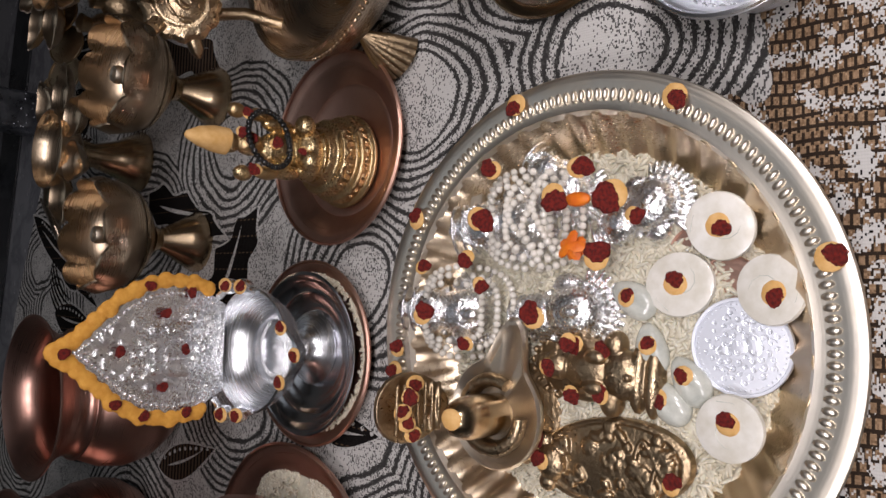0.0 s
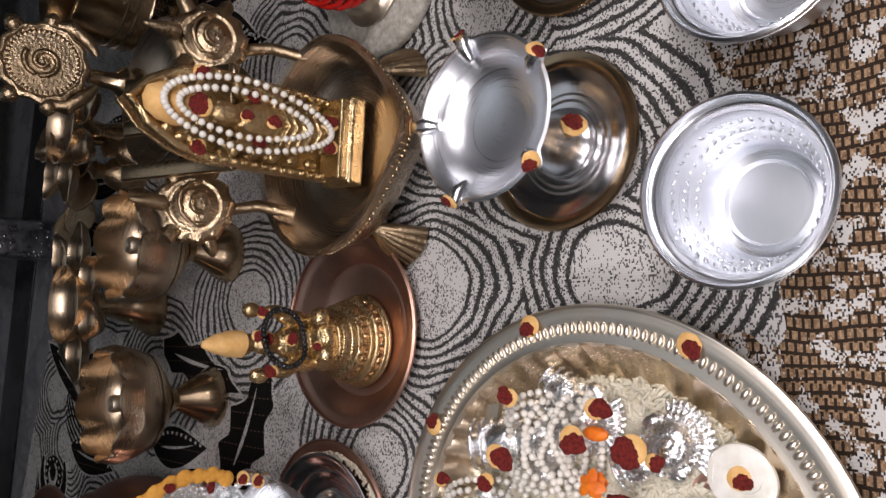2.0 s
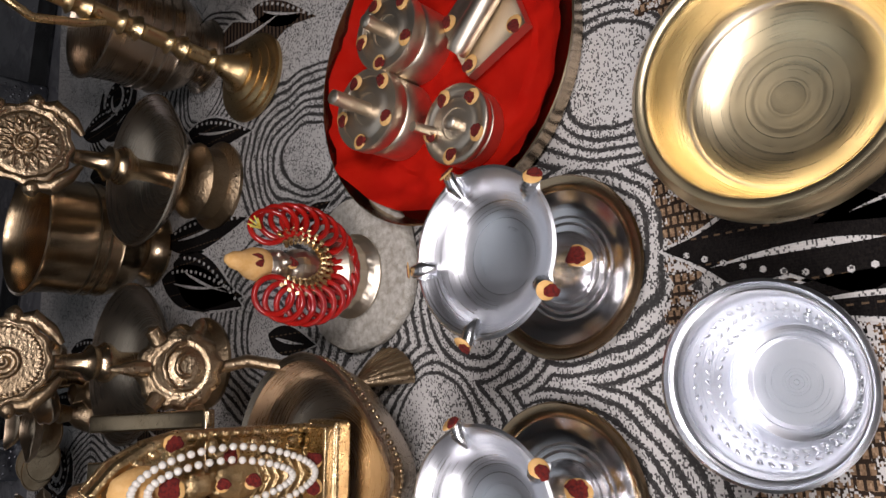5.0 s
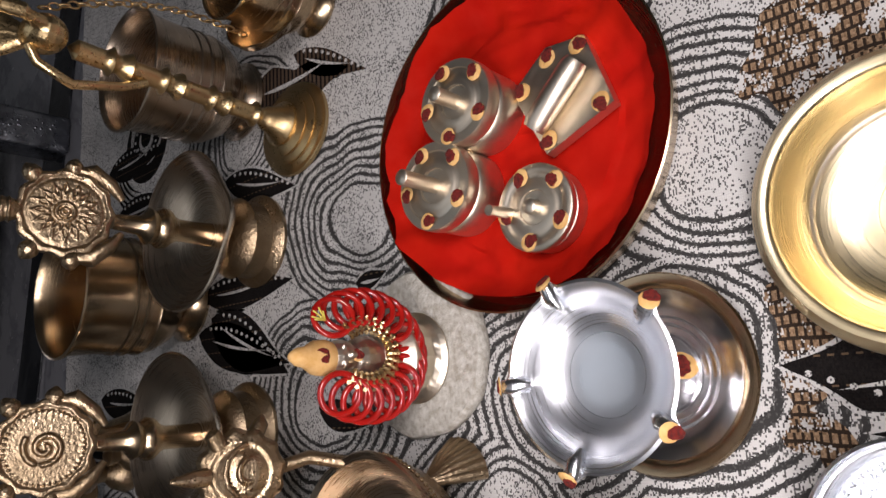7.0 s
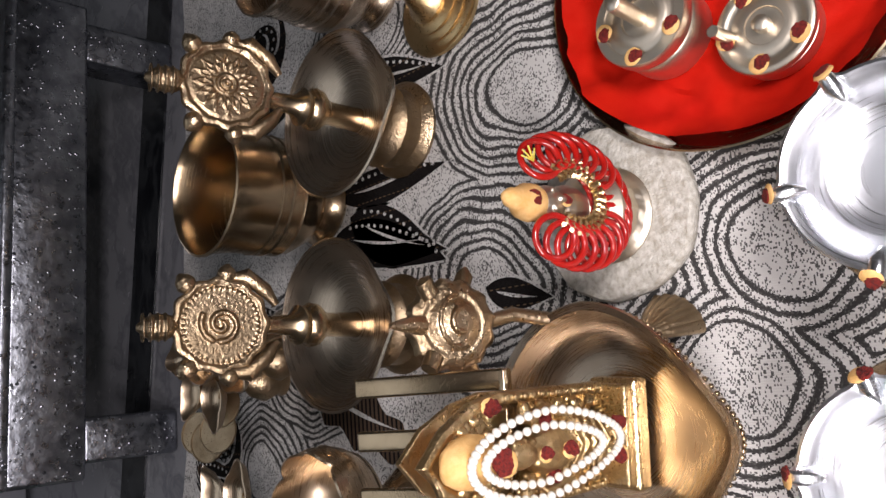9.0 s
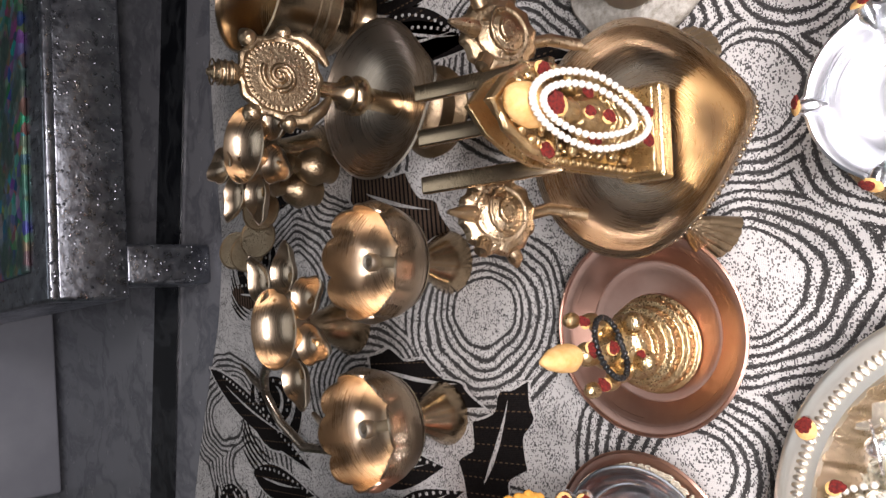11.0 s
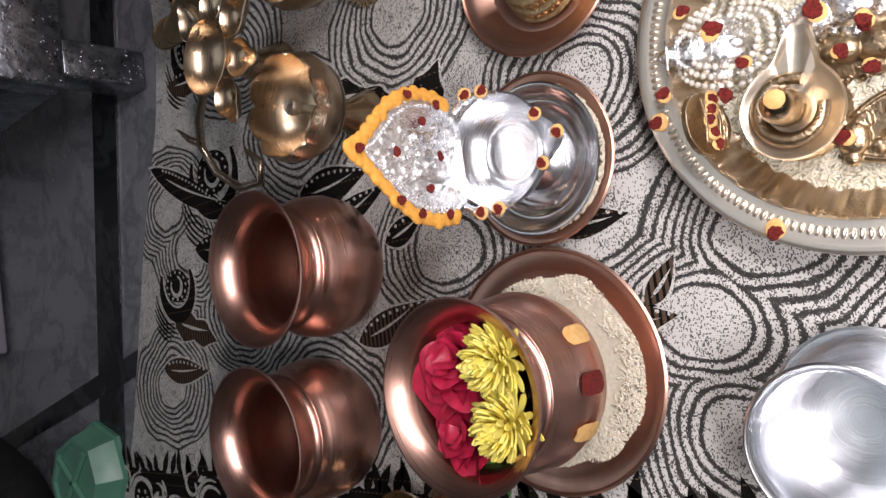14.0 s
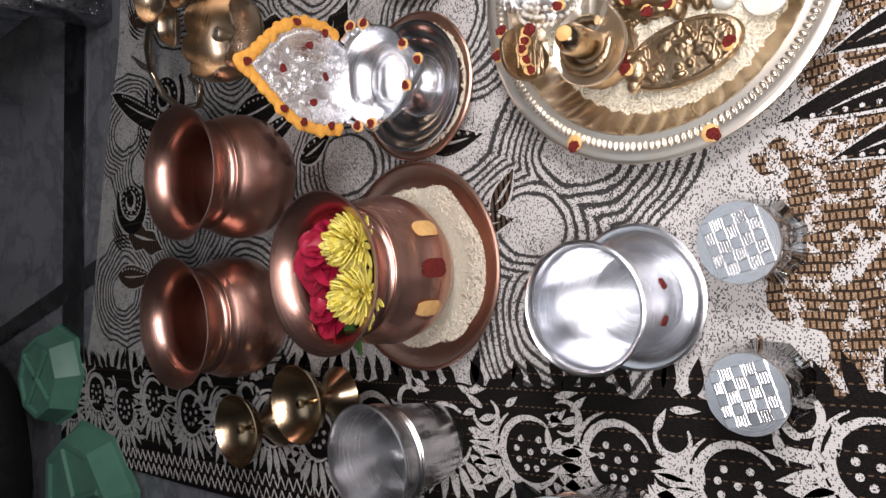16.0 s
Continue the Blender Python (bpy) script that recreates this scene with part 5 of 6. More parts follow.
# ---- tray with red cloth and miniature brass vessels ----
TX, TY = 0.4495, 0.0669
ob = thing("round_tray", "round brass tray lined with crumpled red satin", "tray", pose(TX, TY, CL) @ Matrix.Scale(0.925, 4))
part("dish", lathe(sheet([(0, 0.002), (0.080, 0.002), (0.085, 0.004), (0.0878, 0.014), (0.0890, 0.018)]), 96), BRASS, ob)
bm = bmesh.new()
rows = []
for i in range(40):
    row = []
    for j in range(96):
        a = 2 * math.pi * j / 96
        r = 0.0840 * i / 39 * (1 + 0.05 * noise.noise(Vector((1.6 * math.cos(a), 1.6 * math.sin(a), 5))) - (0.07 * max(0, math.cos(a + 1.75)) ** 3))
        x, y = r * math.cos(a), r * math.sin(a)
        fold = 0.0030 * noise.noise(Vector((x * 34, y * 34, 1))) + 0.0008 * noise.noise(Vector((x * 95, y * 95, 3))) - 0.0085 * abs(noise.noise(Vector((x * 60, y * 22, 7)))) - 0.0060 * abs(noise.noise(Vector((x * 30 + y * 40, y * 30 - x * 30, 2))))
        lip = 0.0125 * max(0.0, (r / 0.0885 - 0.80) / 0.16) ** 1.3
        row.append(bm.verts.new((x, y, max(0.0036, 0.0082 + lip + fold * (0.35 if r < 0.06 else 1.0)))))
    rows.append(row)
for a, b in zip(rows[1:], rows[2:]):
    for j in range(96):
        bm.faces.new((a[j], a[(j + 1) % 96], b[(j + 1) % 96], b[j]))
bm.faces.new(rows[1])
solo("red_cloth", bm, RED_CLOTH, "crumpled bright red satin cloth lining the tray", "cloth", pose(TX, TY, CL) @ Matrix.Scale(0.925, 4))
SZ = CL + 0.0062


def drum(x, y, r, h, pin, label, group="miniature brass vessels", side=0.0, tilt=(0, 0)):
    ob = thing("miniature_mill", label, "vessel", spot(x, y, SZ, tilt[0], tilt[1], 0), group)
    part("body", lathe([(0, 0), (r * 0.93, 0), (r * 0.96, 0.001), (r * 0.96, h * 0.60), (r * 0.9, h * 0.64), (r * 0.96, h * 0.70), (r, h * 0.76), (r, h * 0.97), (r * 0.98, h), (r * 0.80, h), (r * 0.78, h * 0.975), (r * 0.62, h * 0.975), (r * 0.60, h * 0.99), (r * 0.40, h * 0.99), (r * 0.38, h * 0.95), (0, h * 0.95)], 56), BRASS_PALE, ob, "turned brass drum")
    part("pin", lathe([(0, h * 0.9), (r * 0.17, h * 0.9), (r * 0.17, pin), (r * 0.12, pin + 0.0008), (0, pin + 0.0008)], 20), BRASS_PALE, ob, "upright brass pin", pose(side, 0, 0))
    for k in range(5):
        a = radians(72 * k + 20)
        mark(ob, (r * 0.76 * math.cos(a), r * 0.76 * math.sin(a), h + 0.0004), (0, 0, 1), 0.0046, shift=(0.3, 0.1))
    return ob


drum(0.4640, 0.0800, 0.0215, 0.030, 0.044, "tall turned brass drum with a centre pin on red cloth", tilt=(1, 0))
drum(0.4276, 0.0955, 0.0222, 0.030, 0.052, "ringed brass grinder drum with a slender pin", tilt=(1, 0))
low = drum(0.4098, 0.0500, 0.0205, 0.015, 0.019, "low brass millstone with a side handle")
part("side_handle", tube(bmesh.new(), [(0.0, 0.0135, 0.012), (0.0, 0.0155, 0.024), (0.0, 0.0158, 0.028)], 0.0026, 10), BRASS_PALE, low, "peg handle")
ob = thing("miniature_board", "flat brass grinding slab with a roller on red cloth", "vessel", spot(0.4600, 0.0370, SZ + 0.001, 0, 6, 25) @ Matrix.Scale(1.12, 4), "miniature brass vessels")
part("slab", slab(bmesh.new(), [(-0.022, -0.018), (0.014, -0.021), (0.024, -0.004), (0.018, 0.019), (-0.020, 0.017)], 0.005), BRASS_PALE, ob, "", smooth=False)
part("roller", lathe([(0, -0.016), (0.0045, -0.016), (0.0055, -0.013), (0.0055, 0.013), (0.0045, 0.016), (0, 0.016)], 24, None, None, pose(-0.004, 0, 0.0105, 90, 0, 20)), BRASS_PALE, ob, "brass roller")
for x, y in ((-0.018, -0.014), (0.013, -0.017), (0.019, -0.002), (0.014, 0.015), (-0.016, 0.013)):
    mark(ob, (x, y, 0.0054), (0, 0, 1), 0.0046, shift=(0.3, 0.1))

# ---- bangled deity on a pale stone disc ----
solo("stone_disc", lathe([(0, 0), (0.0405, 0), (0.0425, 0.002), (0.0425, 0.007), (0.041, 0.009), (0, 0.0092)], 72, lambda a, k: (1 + 0.012 * math.sin(5 * a) + 0.008 * math.sin(11 * a), 0)), WHITE_DISC, "rough chalk-white stone disc under a bangled idol", "stone disc", spot(0.3540, 0.1360, CL) @ Matrix.Scale(1.04, 4))
rm = spot(0.3515, 0.1350, CL + 0.0094, 0, 0, 6)
bm = lathe([(0, 0), (0.0225, 0), (0.024, 0.002), (0.0215, 0.004), (0.019, 0.007), (0.0185, 0.016), (0.020, 0.020), (0.016, 0.024), (0.010, 0.030), (0, 0.031)], 48, lambda a, k: (1 + (0.025 * math.sin(14 * a) if k in (4, 5) else 0), 0))
for place, size in (((0, 0, 0.038), (0.011, 0.010, 0.012)), ((0, -0.001, 0.054), (0.0085, 0.008, 0.0095)), ((0, -0.009, 0.052), (0.002, 0.002, 0.0025)), ((0.004, -0.0075, 0.056), (0.002, 0.0015, 0.0012)), ((-0.004, -0.0075, 0.056), (0.002, 0.0015, 0.0012))):
    blob(bm, place, size, (0, 0, 0), 16, 10)
solo("deity_bust", fuse(bm, BRASS_PALE, 0.0005, 3), BRASS_PALE, "small brass deity bust on a turned pedestal", "statue", rm)
solo("turmeric_cone", lathe([(0.0075, 0), (0.0085, 0.005), (0.0080, 0.010), (0.0050, 0.016), (0.0042, 0.021), (0.0020, 0.025), (0, 0.0255)], 24), SANDAL, "smooth cone of turmeric paste on the bust's head", "paste", rm @ pose(0, 0.001, 0.058, 8, 0, 0))
mark(None, rm @ Vector((0, -0.0068, 0.068)), rm.to_3x3() @ Vector((0, -1, 0.4)), 0.0045, paste=False)
mark(None, rm @ Vector((0.0, -0.0092, 0.049)), rm.to_3x3() @ Vector((0, -1, 0.4)), 0.0035)
ring = bmesh.new()
tube(ring, [(0.0092 * math.cos(k * math.pi / 14), 0.0092 * math.sin(k * math.pi / 14), 0) for k in range(29)], 0.00155, 8)
BANGLE = mesh_of("bangle", ring, RED_BANGLE)
knot = bmesh.new()
tube(knot, [(-0.004 + 0.001 * k, 0.0008 * math.sin(k * 2), 0.0008 * math.cos(k * 2)) for k in range(9)], 0.0011, 6)
KNOT = mesh_of("gold_knot", knot, GOLD)
bangles = thing("bangle_garland", "garland of small red bangles tied with gold thread", "garland", rm)
for k in range(19):
    t = k / 18
    a = radians(142 + 256 * t)
    cx, cz = 0.0225 * math.cos(a), 0.046 + 0.0245 * math.sin(a)
    lie = pose(cx, -0.008 - 0.006 * math.sin(math.pi * t), cz, 62, 25 * math.cos(a), 0)
    part("bangle", BANGLE, None, bangles, "", lie)
    part("gold_knot", KNOT, None, bangles, "gold thread knot", pose(0.0135 * math.cos(a), -0.012 - 0.004 * math.sin(math.pi * t), 0.047 + 0.0145 * math.sin(a), 0, -math.degrees(a), 0))
bm = bmesh.new()
for k in range(6):
    tube(bm, [(0, 0, 0), (0.003 * math.cos(k), 0.003 * math.sin(k), 0.007)], 0.0004, 5)
part("tassel", bm, YELLOW, bangles, "yellow thread tassel", pose(0.016, -0.008, 0.066, 20, 20, 0))

# ---- heart-shaped bowl with the deity plaque ----
HX, HY = 0.2535, 0.1290
heart = thing("leaf_bowl", "heart-shaped bronze bowl on cast shell feet", "bowl", pose(HX, HY, CL) @ Matrix.Diagonal((0.975, 0.975, 1, 1)))


def leafy(scale, lift=0.0, seg=56):
    out = []
    for k in range(seg):
        a = 2 * math.pi * k / seg
        x, y = math.sin(a), math.cos(a)
        tip = max(0.0, -y) ** 6
        out.append((0.0565 * scale * x * (1 - 0.10 * max(0, -y)) * (1 - 0.25 * tip), scale * ((0.054 * y if y > 0 else 0.050 * y) - 0.010 * tip)))
    return out


def shells_of(levels):
    bm = bmesh.new()
    loops = [[bm.verts.new((x, y, z)) for x, y in leafy(s)] for s, z in levels]
    for a, b in zip(loops, loops[1:]):
        n = len(a)
        for i in range(n):
            bm.faces.new((a[i], a[(i + 1) % n], b[(i + 1) % n], b[i]))
    bm.faces.new(loops[0][::-1])
    bm.faces.new(loops[-1])
    return bm


part("bowl", shells_of([(0.45, 0.016), (0.72, 0.019), (0.88, 0.027), (0.97, 0.040), (1.0, 0.0475), (1.03, 0.0490), (1.02, 0.0502), (0.96, 0.0490), (0.90, 0.0405), (0.80, 0.0335), (0.6, 0.0305), (0.3, 0.0298)]), BRASS_DARK, heart, "dark bronze heart-shaped bowl")
bm = bmesh.new()
edge = leafy(1.0, seg=110)
for x, y in edge:
    blob(bm, (x * 0.985, y * 0.985, 0.042), (0.0013, 0.0013, 0.0013), (0, 0, 0), 6, 4)
part("beading", bm, BRASS, heart, "beaded band below the rim")
for x, y, turn in ((-0.041, -0.012, 215), (0.041, -0.012, -35), (0.0, 0.040, 90)):
    bm = bmesh.new()
    for k in range(7):
        a = radians(-45 + 15 * k)
        tube(bm, [(0, 0, 0.026), (0.010 * math.cos(a), 0.010 * math.sin(a), 0.014), (0.017 * math.cos(a), 0.017 * math.sin(a), 0.002)], 0.0032, 8, [0.6, 0.9, 1.0])
    part("shell_foot", bm, BRASS_CAST, heart, "fluted shell foot", pose(x, y, 0, 0, 0, turn))
pm = spot(0.2560, 0.1320, CL + 0.033, 0, 0, -4) @ Matrix.Diagonal((0.90, 0.92, 0.99, 1))
frame_line = [(-0.024, 0), (-0.024, 0.075), (-0.020, 0.090), (-0.012, 0.104), (0, 0.114), (0.012, 0.104), (0.020, 0.090), (0.024, 0.075), (0.024, 0)]
lean_back = pose(0, 0, 0.006, 86, 0, 0)
bm = bmesh.new()
slab(bm, frame_line, 0.003, lean_back @ pose(0, 0, -0.003))
box(bm, (0, -0.008, 0.005), (0.052, 0.026, 0.010), (0, 0, 0), 0.002)
box(bm, (0, -0.010, 0.0125), (0.047, 0.018, 0.006), (0, 0, 0), 0.0015)
for sx in (-1, 1):
    box(bm, (sx * 0.022, -0.003, 0.048), (0.005, 0.006, 0.068), (0, 0, 0), 0.0012)
    for k in range(12):
        blob(bm, (sx * 0.022, -0.007, 0.018 + 0.0055 * k), (0.0018, 0.0012, 0.0018), (0, 0, 0), 8, 5)
tube(bm, [(-0.022, -0.003, 0.080), (-0.019, -0.004, 0.096), (-0.010, -0.004, 0.110), (0, -0.004, 0.119), (0.010, -0.004, 0.110), (0.019, -0.004, 0.096), (0.022, -0.003, 0.080)], 0.003, 8)
for place, size in (((0, -0.008, 0.036), (0.012, 0.008, 0.022)), ((0, -0.010, 0.060), (0.011, 0.008, 0.014)), ((0, -0.011, 0.078), (0.0065, 0.0065, 0.0085)), ((0, -0.010, 0.092), (0.006, 0.006, 0.011)),
                    ((0.013, -0.008, 0.058), (0.004, 0.005, 0.014)), ((-0.013, -0.008, 0.058), (0.004, 0.005, 0.014)), ((0.006, -0.013, 0.020), (0.0045, 0.005, 0.006)), ((-0.006, -0.013, 0.020), (0.0045, 0.005, 0.006))):
    blob(bm, place, size, (0, 0, 0), 16, 10)
for k in range(7):
    tube(bm, [(-0.011, -0.013, 0.024 + 0.0048 * k), (0.0, -0.0168, 0.021 + 0.0048 * k), (0.011, -0.013, 0.024 + 0.0048 * k)], 0.0010, 5)
for sx in (-1, 1):
    for k in range(5):
        blob(bm, (sx * 0.0165, -0.008, 0.026 + 0.011 * k), (0.0030, 0.0030, 0.0040), (0, 20 * sx * k, 0), 8, 6)
    tube(bm, [(sx * 0.012, -0.010, 0.070), (sx * 0.017, -0.012, 0.062), (sx * 0.013, -0.015, 0.050)], 0.0024, 8)
for k in range(9):
    a = math.pi * k / 8
    blob(bm, (0.0155 * math.cos(a), -0.006, 0.088 + 0.020 * math.sin(a)), (0.0026, 0.0024, 0.0026), (0, 0, 0), 8, 6)
rng = random.Random(14)
for k in range(150):
    x, z = rng.uniform(-0.0185, 0.0185), rng.uniform(0.020, 0.094)
    blob(bm, (x, -0.0035 - 0.011 * max(0.0, 1 - (x / 0.0135) ** 2) ** 0.5 * (1 if z < 0.085 else 0.8), z), (rng.uniform(0.0009, 0.0019), 0.0015, rng.uniform(0.0009, 0.0024)), (0, rng.uniform(0, 90), 0), 8, 6)
solo("standing_deity", fuse(bm, GOLD_CAST, 0.0005, 1), GOLD_CAST, "gilt standing deity in an arched frame on a stepped base", "statue", pm)
solo("turmeric_cone", lathe([(0.0070, 0), (0.0078, 0.008), (0.0068, 0.016), (0.0045, 0.023), (0, 0.026)], 24, lambda a, k: (1 + 0.06 * math.sin(3 * a), 0)), SANDAL, "turmeric paste smeared over the deity's crown", "paste", pm @ pose(0, -0.009, 0.094, 4, 0, 0) @ Matrix.Diagonal((1.35, 0.95, 0.86, 1)))
for p, r in (((0, -0.0185, 0.094), 0.0062), ((0.012, -0.014, 0.064), 0.0042), ((-0.011, -0.014, 0.060), 0.0042), ((0, -0.019, 0.055), 0.0042), ((0.007, -0.019, 0.022), 0.0048), ((-0.007, -0.019, 0.022), 0.0048), ((-0.019, -0.008, 0.088), 0.0045), ((0.019, -0.008, 0.088), 0.0045), ((0, -0.019, 0.070), 0.0036)):
    mark(None, pm @ Vector(p), (0, -1, 0.35), r)
for drop, wide, mid, count in ((0.072, 0.0172, 0.0660, 56), (0.056, 0.0112, 0.0690, 42)):
    garland("pearl_necklace", lambda t, drop=drop, wide=wide, mid=mid: pm @ Vector((wide * math.cos(math.pi * (2 * t - 0.5)) * (1 - 0.25 * max(0, -math.sin(math.pi * (2 * t - 0.5)))), -0.0195 - 0.0015 * math.sin(math.pi * 2 * t), mid + drop * 0.62 * math.sin(math.pi * (2 * t - 0.5)))), count, 0.0016, "string of ivory pearls hung on the gilt deity", PEARL_MESH, "necklace")


def emblem(name, x, y, z, label):
    """A small cast brass emblem on a post that rises from the bowl's back rim."""
    ob = thing(name, label, "ornament", spot(x, y, z, 0, 0, 0), "brass emblems behind the plaque")
    bm = lathe([(0, -0.004), (0.018, -0.003), (0.020, 0), (0.018, 0.003), (0.014, 0.0045), (0.012, 0.0040), (0.008, 0.0062), (0, 0.0075)], 40, lambda a, k: (1 + (0.05 * math.sin(12 * a) if k in (1, 2, 3) else 0), 0), None, pose(0, 0, 0, 62, 0, 0))
    tube(bm, [(0.013 * (1 - k / 26) * math.cos(0.5 * k), -0.0055 - 0.00010 * k, 0.013 * (1 - k / 26) * math.sin(0.5 * k)) for k in range(24)], 0.0012, 6)
    part("disc", fuse(bm, BRASS_CAST, 0.0005, 3), BRASS_CAST, ob, "coiled relief disc")
    for a, s in ((90, 1.1), (40, 0.8), (140, 0.8), (-25, 0.9), (205, 0.9)):
        bm = bmesh.new()
        c, sn = math.cos(radians(a)), math.sin(radians(a))
        tube(bm, [(0.017 * c, 0, 0.017 * sn), (0.024 * c, -0.001, 0.024 * sn), (0.031 * c * s, 0, 0.031 * sn * s)], 0.0042, 8, [1, 0.9, 0.25])
        part("fin", bm, BRASS_CAST, ob)
    part("post", tube(bmesh.new(), [(0, 0, -0.018), (0.004, -0.006, -0.034), (0, -0.018, -0.050)], 0.0034, 8), BRASS_CAST, ob)
    return ob


emblem("turtle_emblem", 0.2225, 0.1760, 0.0930, "cast brass turtle emblem with a coiled shell")
emblem("conch_emblem", 0.3040, 0.1640, 0.0950, "cast brass conch emblem with fins")
blades = thing("blade_rack", "three flat brass blades standing out behind the deity", "ornament", pose(0.2600, 0.1330, CL + 0.094))
for x in (0.021, 0.0, -0.022):
    part("blade", box(bmesh.new(), (x, 0.032, 0.012), (0.008, 0.066, 0.0035), (22, 0, 0), 0.001), BRASS, blades)
part("crossbar", box(bmesh.new(), (0, 0.004, 0.0), (0.050, 0.005, 0.005), (0, 0, 0), 0.001), BRASS, blades)


# ---- lotus lamps ----
def lotus_lamp(x, y, turn, label):
    ob = thing("lotus_lamp", label, "oil lamp", spot(x, y, CL, 0, 0, turn) @ Matrix.Scale(1.04, 4), "lotus lamps")
    part("foot", lathe([(0, 0), (0.020, 0), (0.0205, 0.002), (0.0150, 0.012), (0.0085, 0.024), (0.0070, 0.028), (0.0085, 0.031), (0.0100, 0.034), (0, 0.0345)], 48, lambda a, k: (1 + (0.035 * abs(math.sin(10 * a)) if 1 <= k <= 4 else 0), 0)), BRASS, ob, "fluted flaring foot")

    def petals(a, k):
        w = abs(math.sin(4 * a))
        return (1 + (0.045 * w if k in (6, 7, 8, 9) else 0), (0.0055 * (w ** 0.6 - 0.6) if k in (6, 7, 8) else (0.003 * w if k in (5, 9) else 0)))

    part("bowl", lathe(sheet([(0, 0.038), (0.012, 0.0385), (0.020, 0.042), (0.0290, 0.049), (0.0335, 0.058), (0.0352, 0.067), (0.0325, 0.0775)], 0.0012), 128, petals), SATIN_BRASS, ob, "petal-edged brass bowl")
    part("band", lathe([(0.0290, 0.047), (0.0312, 0.0490), (0.0318, 0.051), (0.0290, 0.047)], 64), BRASS, ob)
    part("spike", lathe([(0.0060, 0.038), (0.0036, 0.041), (0.0034, 0.063), (0.0052, 0.0645), (0.0058, 0.0690), (0.0048, 0.0712), (0.0026, 0.0706), (0.0022, 0.060)], 24), BRASS_PALE, ob, "upright wick tube")
    return ob


lotus_lamp(0.2148, 0.2960, 10, "brass lotus lamp with a petal rim and fluted foot")
lotus_lamp(0.1158, 0.3120, 30, "second brass lotus lamp standing on a black leaf motif")


def chakra_lamp(x, y, label, spiral):
    """A standing lamp: drum foot, oil dish, stem and a crest disc with flame finial."""
    ob = thing("crest_lamp", label, "oil lamp", spot(x, y, CL, 0, 0, 0), "crested lamps")
    part("foot", lathe([(0, 0), (0.0315, 0), (0.0325, 0.003), (0.0295, 0.006), (0.0265, 0.008), (0.0255, 0.018), (0.0275, 0.021), (0.0255, 0.024), (0.020, 0.028), (0.012, 0.032), (0, 0.033)], 56), BRASS_CAST, ob, "banded drum foot")

    def lip(a, k):
        d = max(0.0, math.cos(a + math.pi / 2))
        return (1 + (0.15 * d ** 26 if 4 <= k <= 8 else 0), 0)

    part("dish", lathe(sheet([(0, 0.040), (0.018, 0.0405), (0.030, 0.044), (0.040, 0.050), (0.0480, 0.0565), (0.0510, 0.0600)], 0.0014), 96, lip), BRASS_DARK, ob, "dark bronze oil dish with a wick lip")
    part("stem", lathe([(0, 0.032), (0.010, 0.032), (0.0075, 0.040), (0.0072, 0.062), (0.0090, 0.066), (0.0125, 0.070), (0.0130, 0.074), (0.0100, 0.078), (0.0115, 0.082), (0.0060, 0.087), (0.0045, 0.104), (0, 0.105)], 40), BRASS, ob, "turned stem with collars")
    up = pose(0, -0.004, 0.132, 74, 0, 0)
    crest = lathe([(0, -0.003), (0.0235, -0.003), (0.0255, 0), (0.0250, 0.003), (0.0225, 0.0038), (0.0205, 0.0022), (0.0185, 0.0030), (0.0, 0.0030)], 96, lambda a, k: (1 + (0.035 * math.cos(12 * a) if 1 <= k <= 4 else 0), 0), None, up)
    if spiral:
        tube(crest, [tuple(up @ Vector((0.011 * (1 - k / 30) * math.cos(0.40 * k + 1), 0.011 * (1 - k / 30) * math.sin(0.40 * k + 1), 0.0036))) for k in range(29)], 0.0014, 6)
        for k in range(44):
            blob(crest, tuple(up @ Vector((0.0195 * math.cos(k * math.pi / 22), 0.0195 * math.sin(k * math.pi / 22), 0.0030))), (0.0008, 0.0008, 0.0008), (0, 0, 0), 6, 4)
    else:
        for k in range(16):
            a = 2 * math.pi * k / 16
            tube(crest, [tuple(up @ Vector((r * math.cos(a + s), r * math.sin(a + s), 0.0034))) for r, s in ((0.008, 0), (0.012, 0.14), (0.0165, 0), (0.012, -0.14), (0.008, 0))], 0.0008, 5)
        for r in (0.0018, 0.0048):
            tube(crest, [tuple(up @ Vector((r * math.cos(k * math.pi / 8), r * math.sin(k * math.pi / 8), 0.0038))) for k in range(17)], 0.0011, 6)
    part("crest_disc", fuse(crest, BRASS_CAST, 0.0005, 2), BRASS_CAST, ob, "round crest with a spiral" if spiral else "round crest with a petal wheel")
    for a, s in ((90, 1.3), (38, 0.8), (142, 0.8), (-8, 0.72), (188, 0.72)):
        bm = bmesh.new()
        c, sn = math.cos(radians(a)), math.sin(radians(a))
        tube(bm, [tuple(up @ Vector((r * c, r * sn, 0.0))) for r in (0.0215, 0.0250, 0.0225 + 0.0065 * s, 0.0225 + 0.0105 * s, 0.0225 + 0.0145 * s)], 0.0062 * s ** 0.5, 14, [0.45, 0.85, 1.0, 0.8, 0.2])
        if s > 1:
            for k in range(4):
                tube(bm, [tuple(up @ Vector((0.0070 * math.cos(b), 0.0275 + 0.0036 * k, 0.0070 * math.sin(b)))) for b in (q * math.pi / 8 for q in range(17))], 0.0007, 5)
        part("finial", fuse(bm, BRASS_CAST, 0.0005, 3), BRASS_CAST, ob, "cast leaf finial" if s < 1 else "ribbed flame finial")
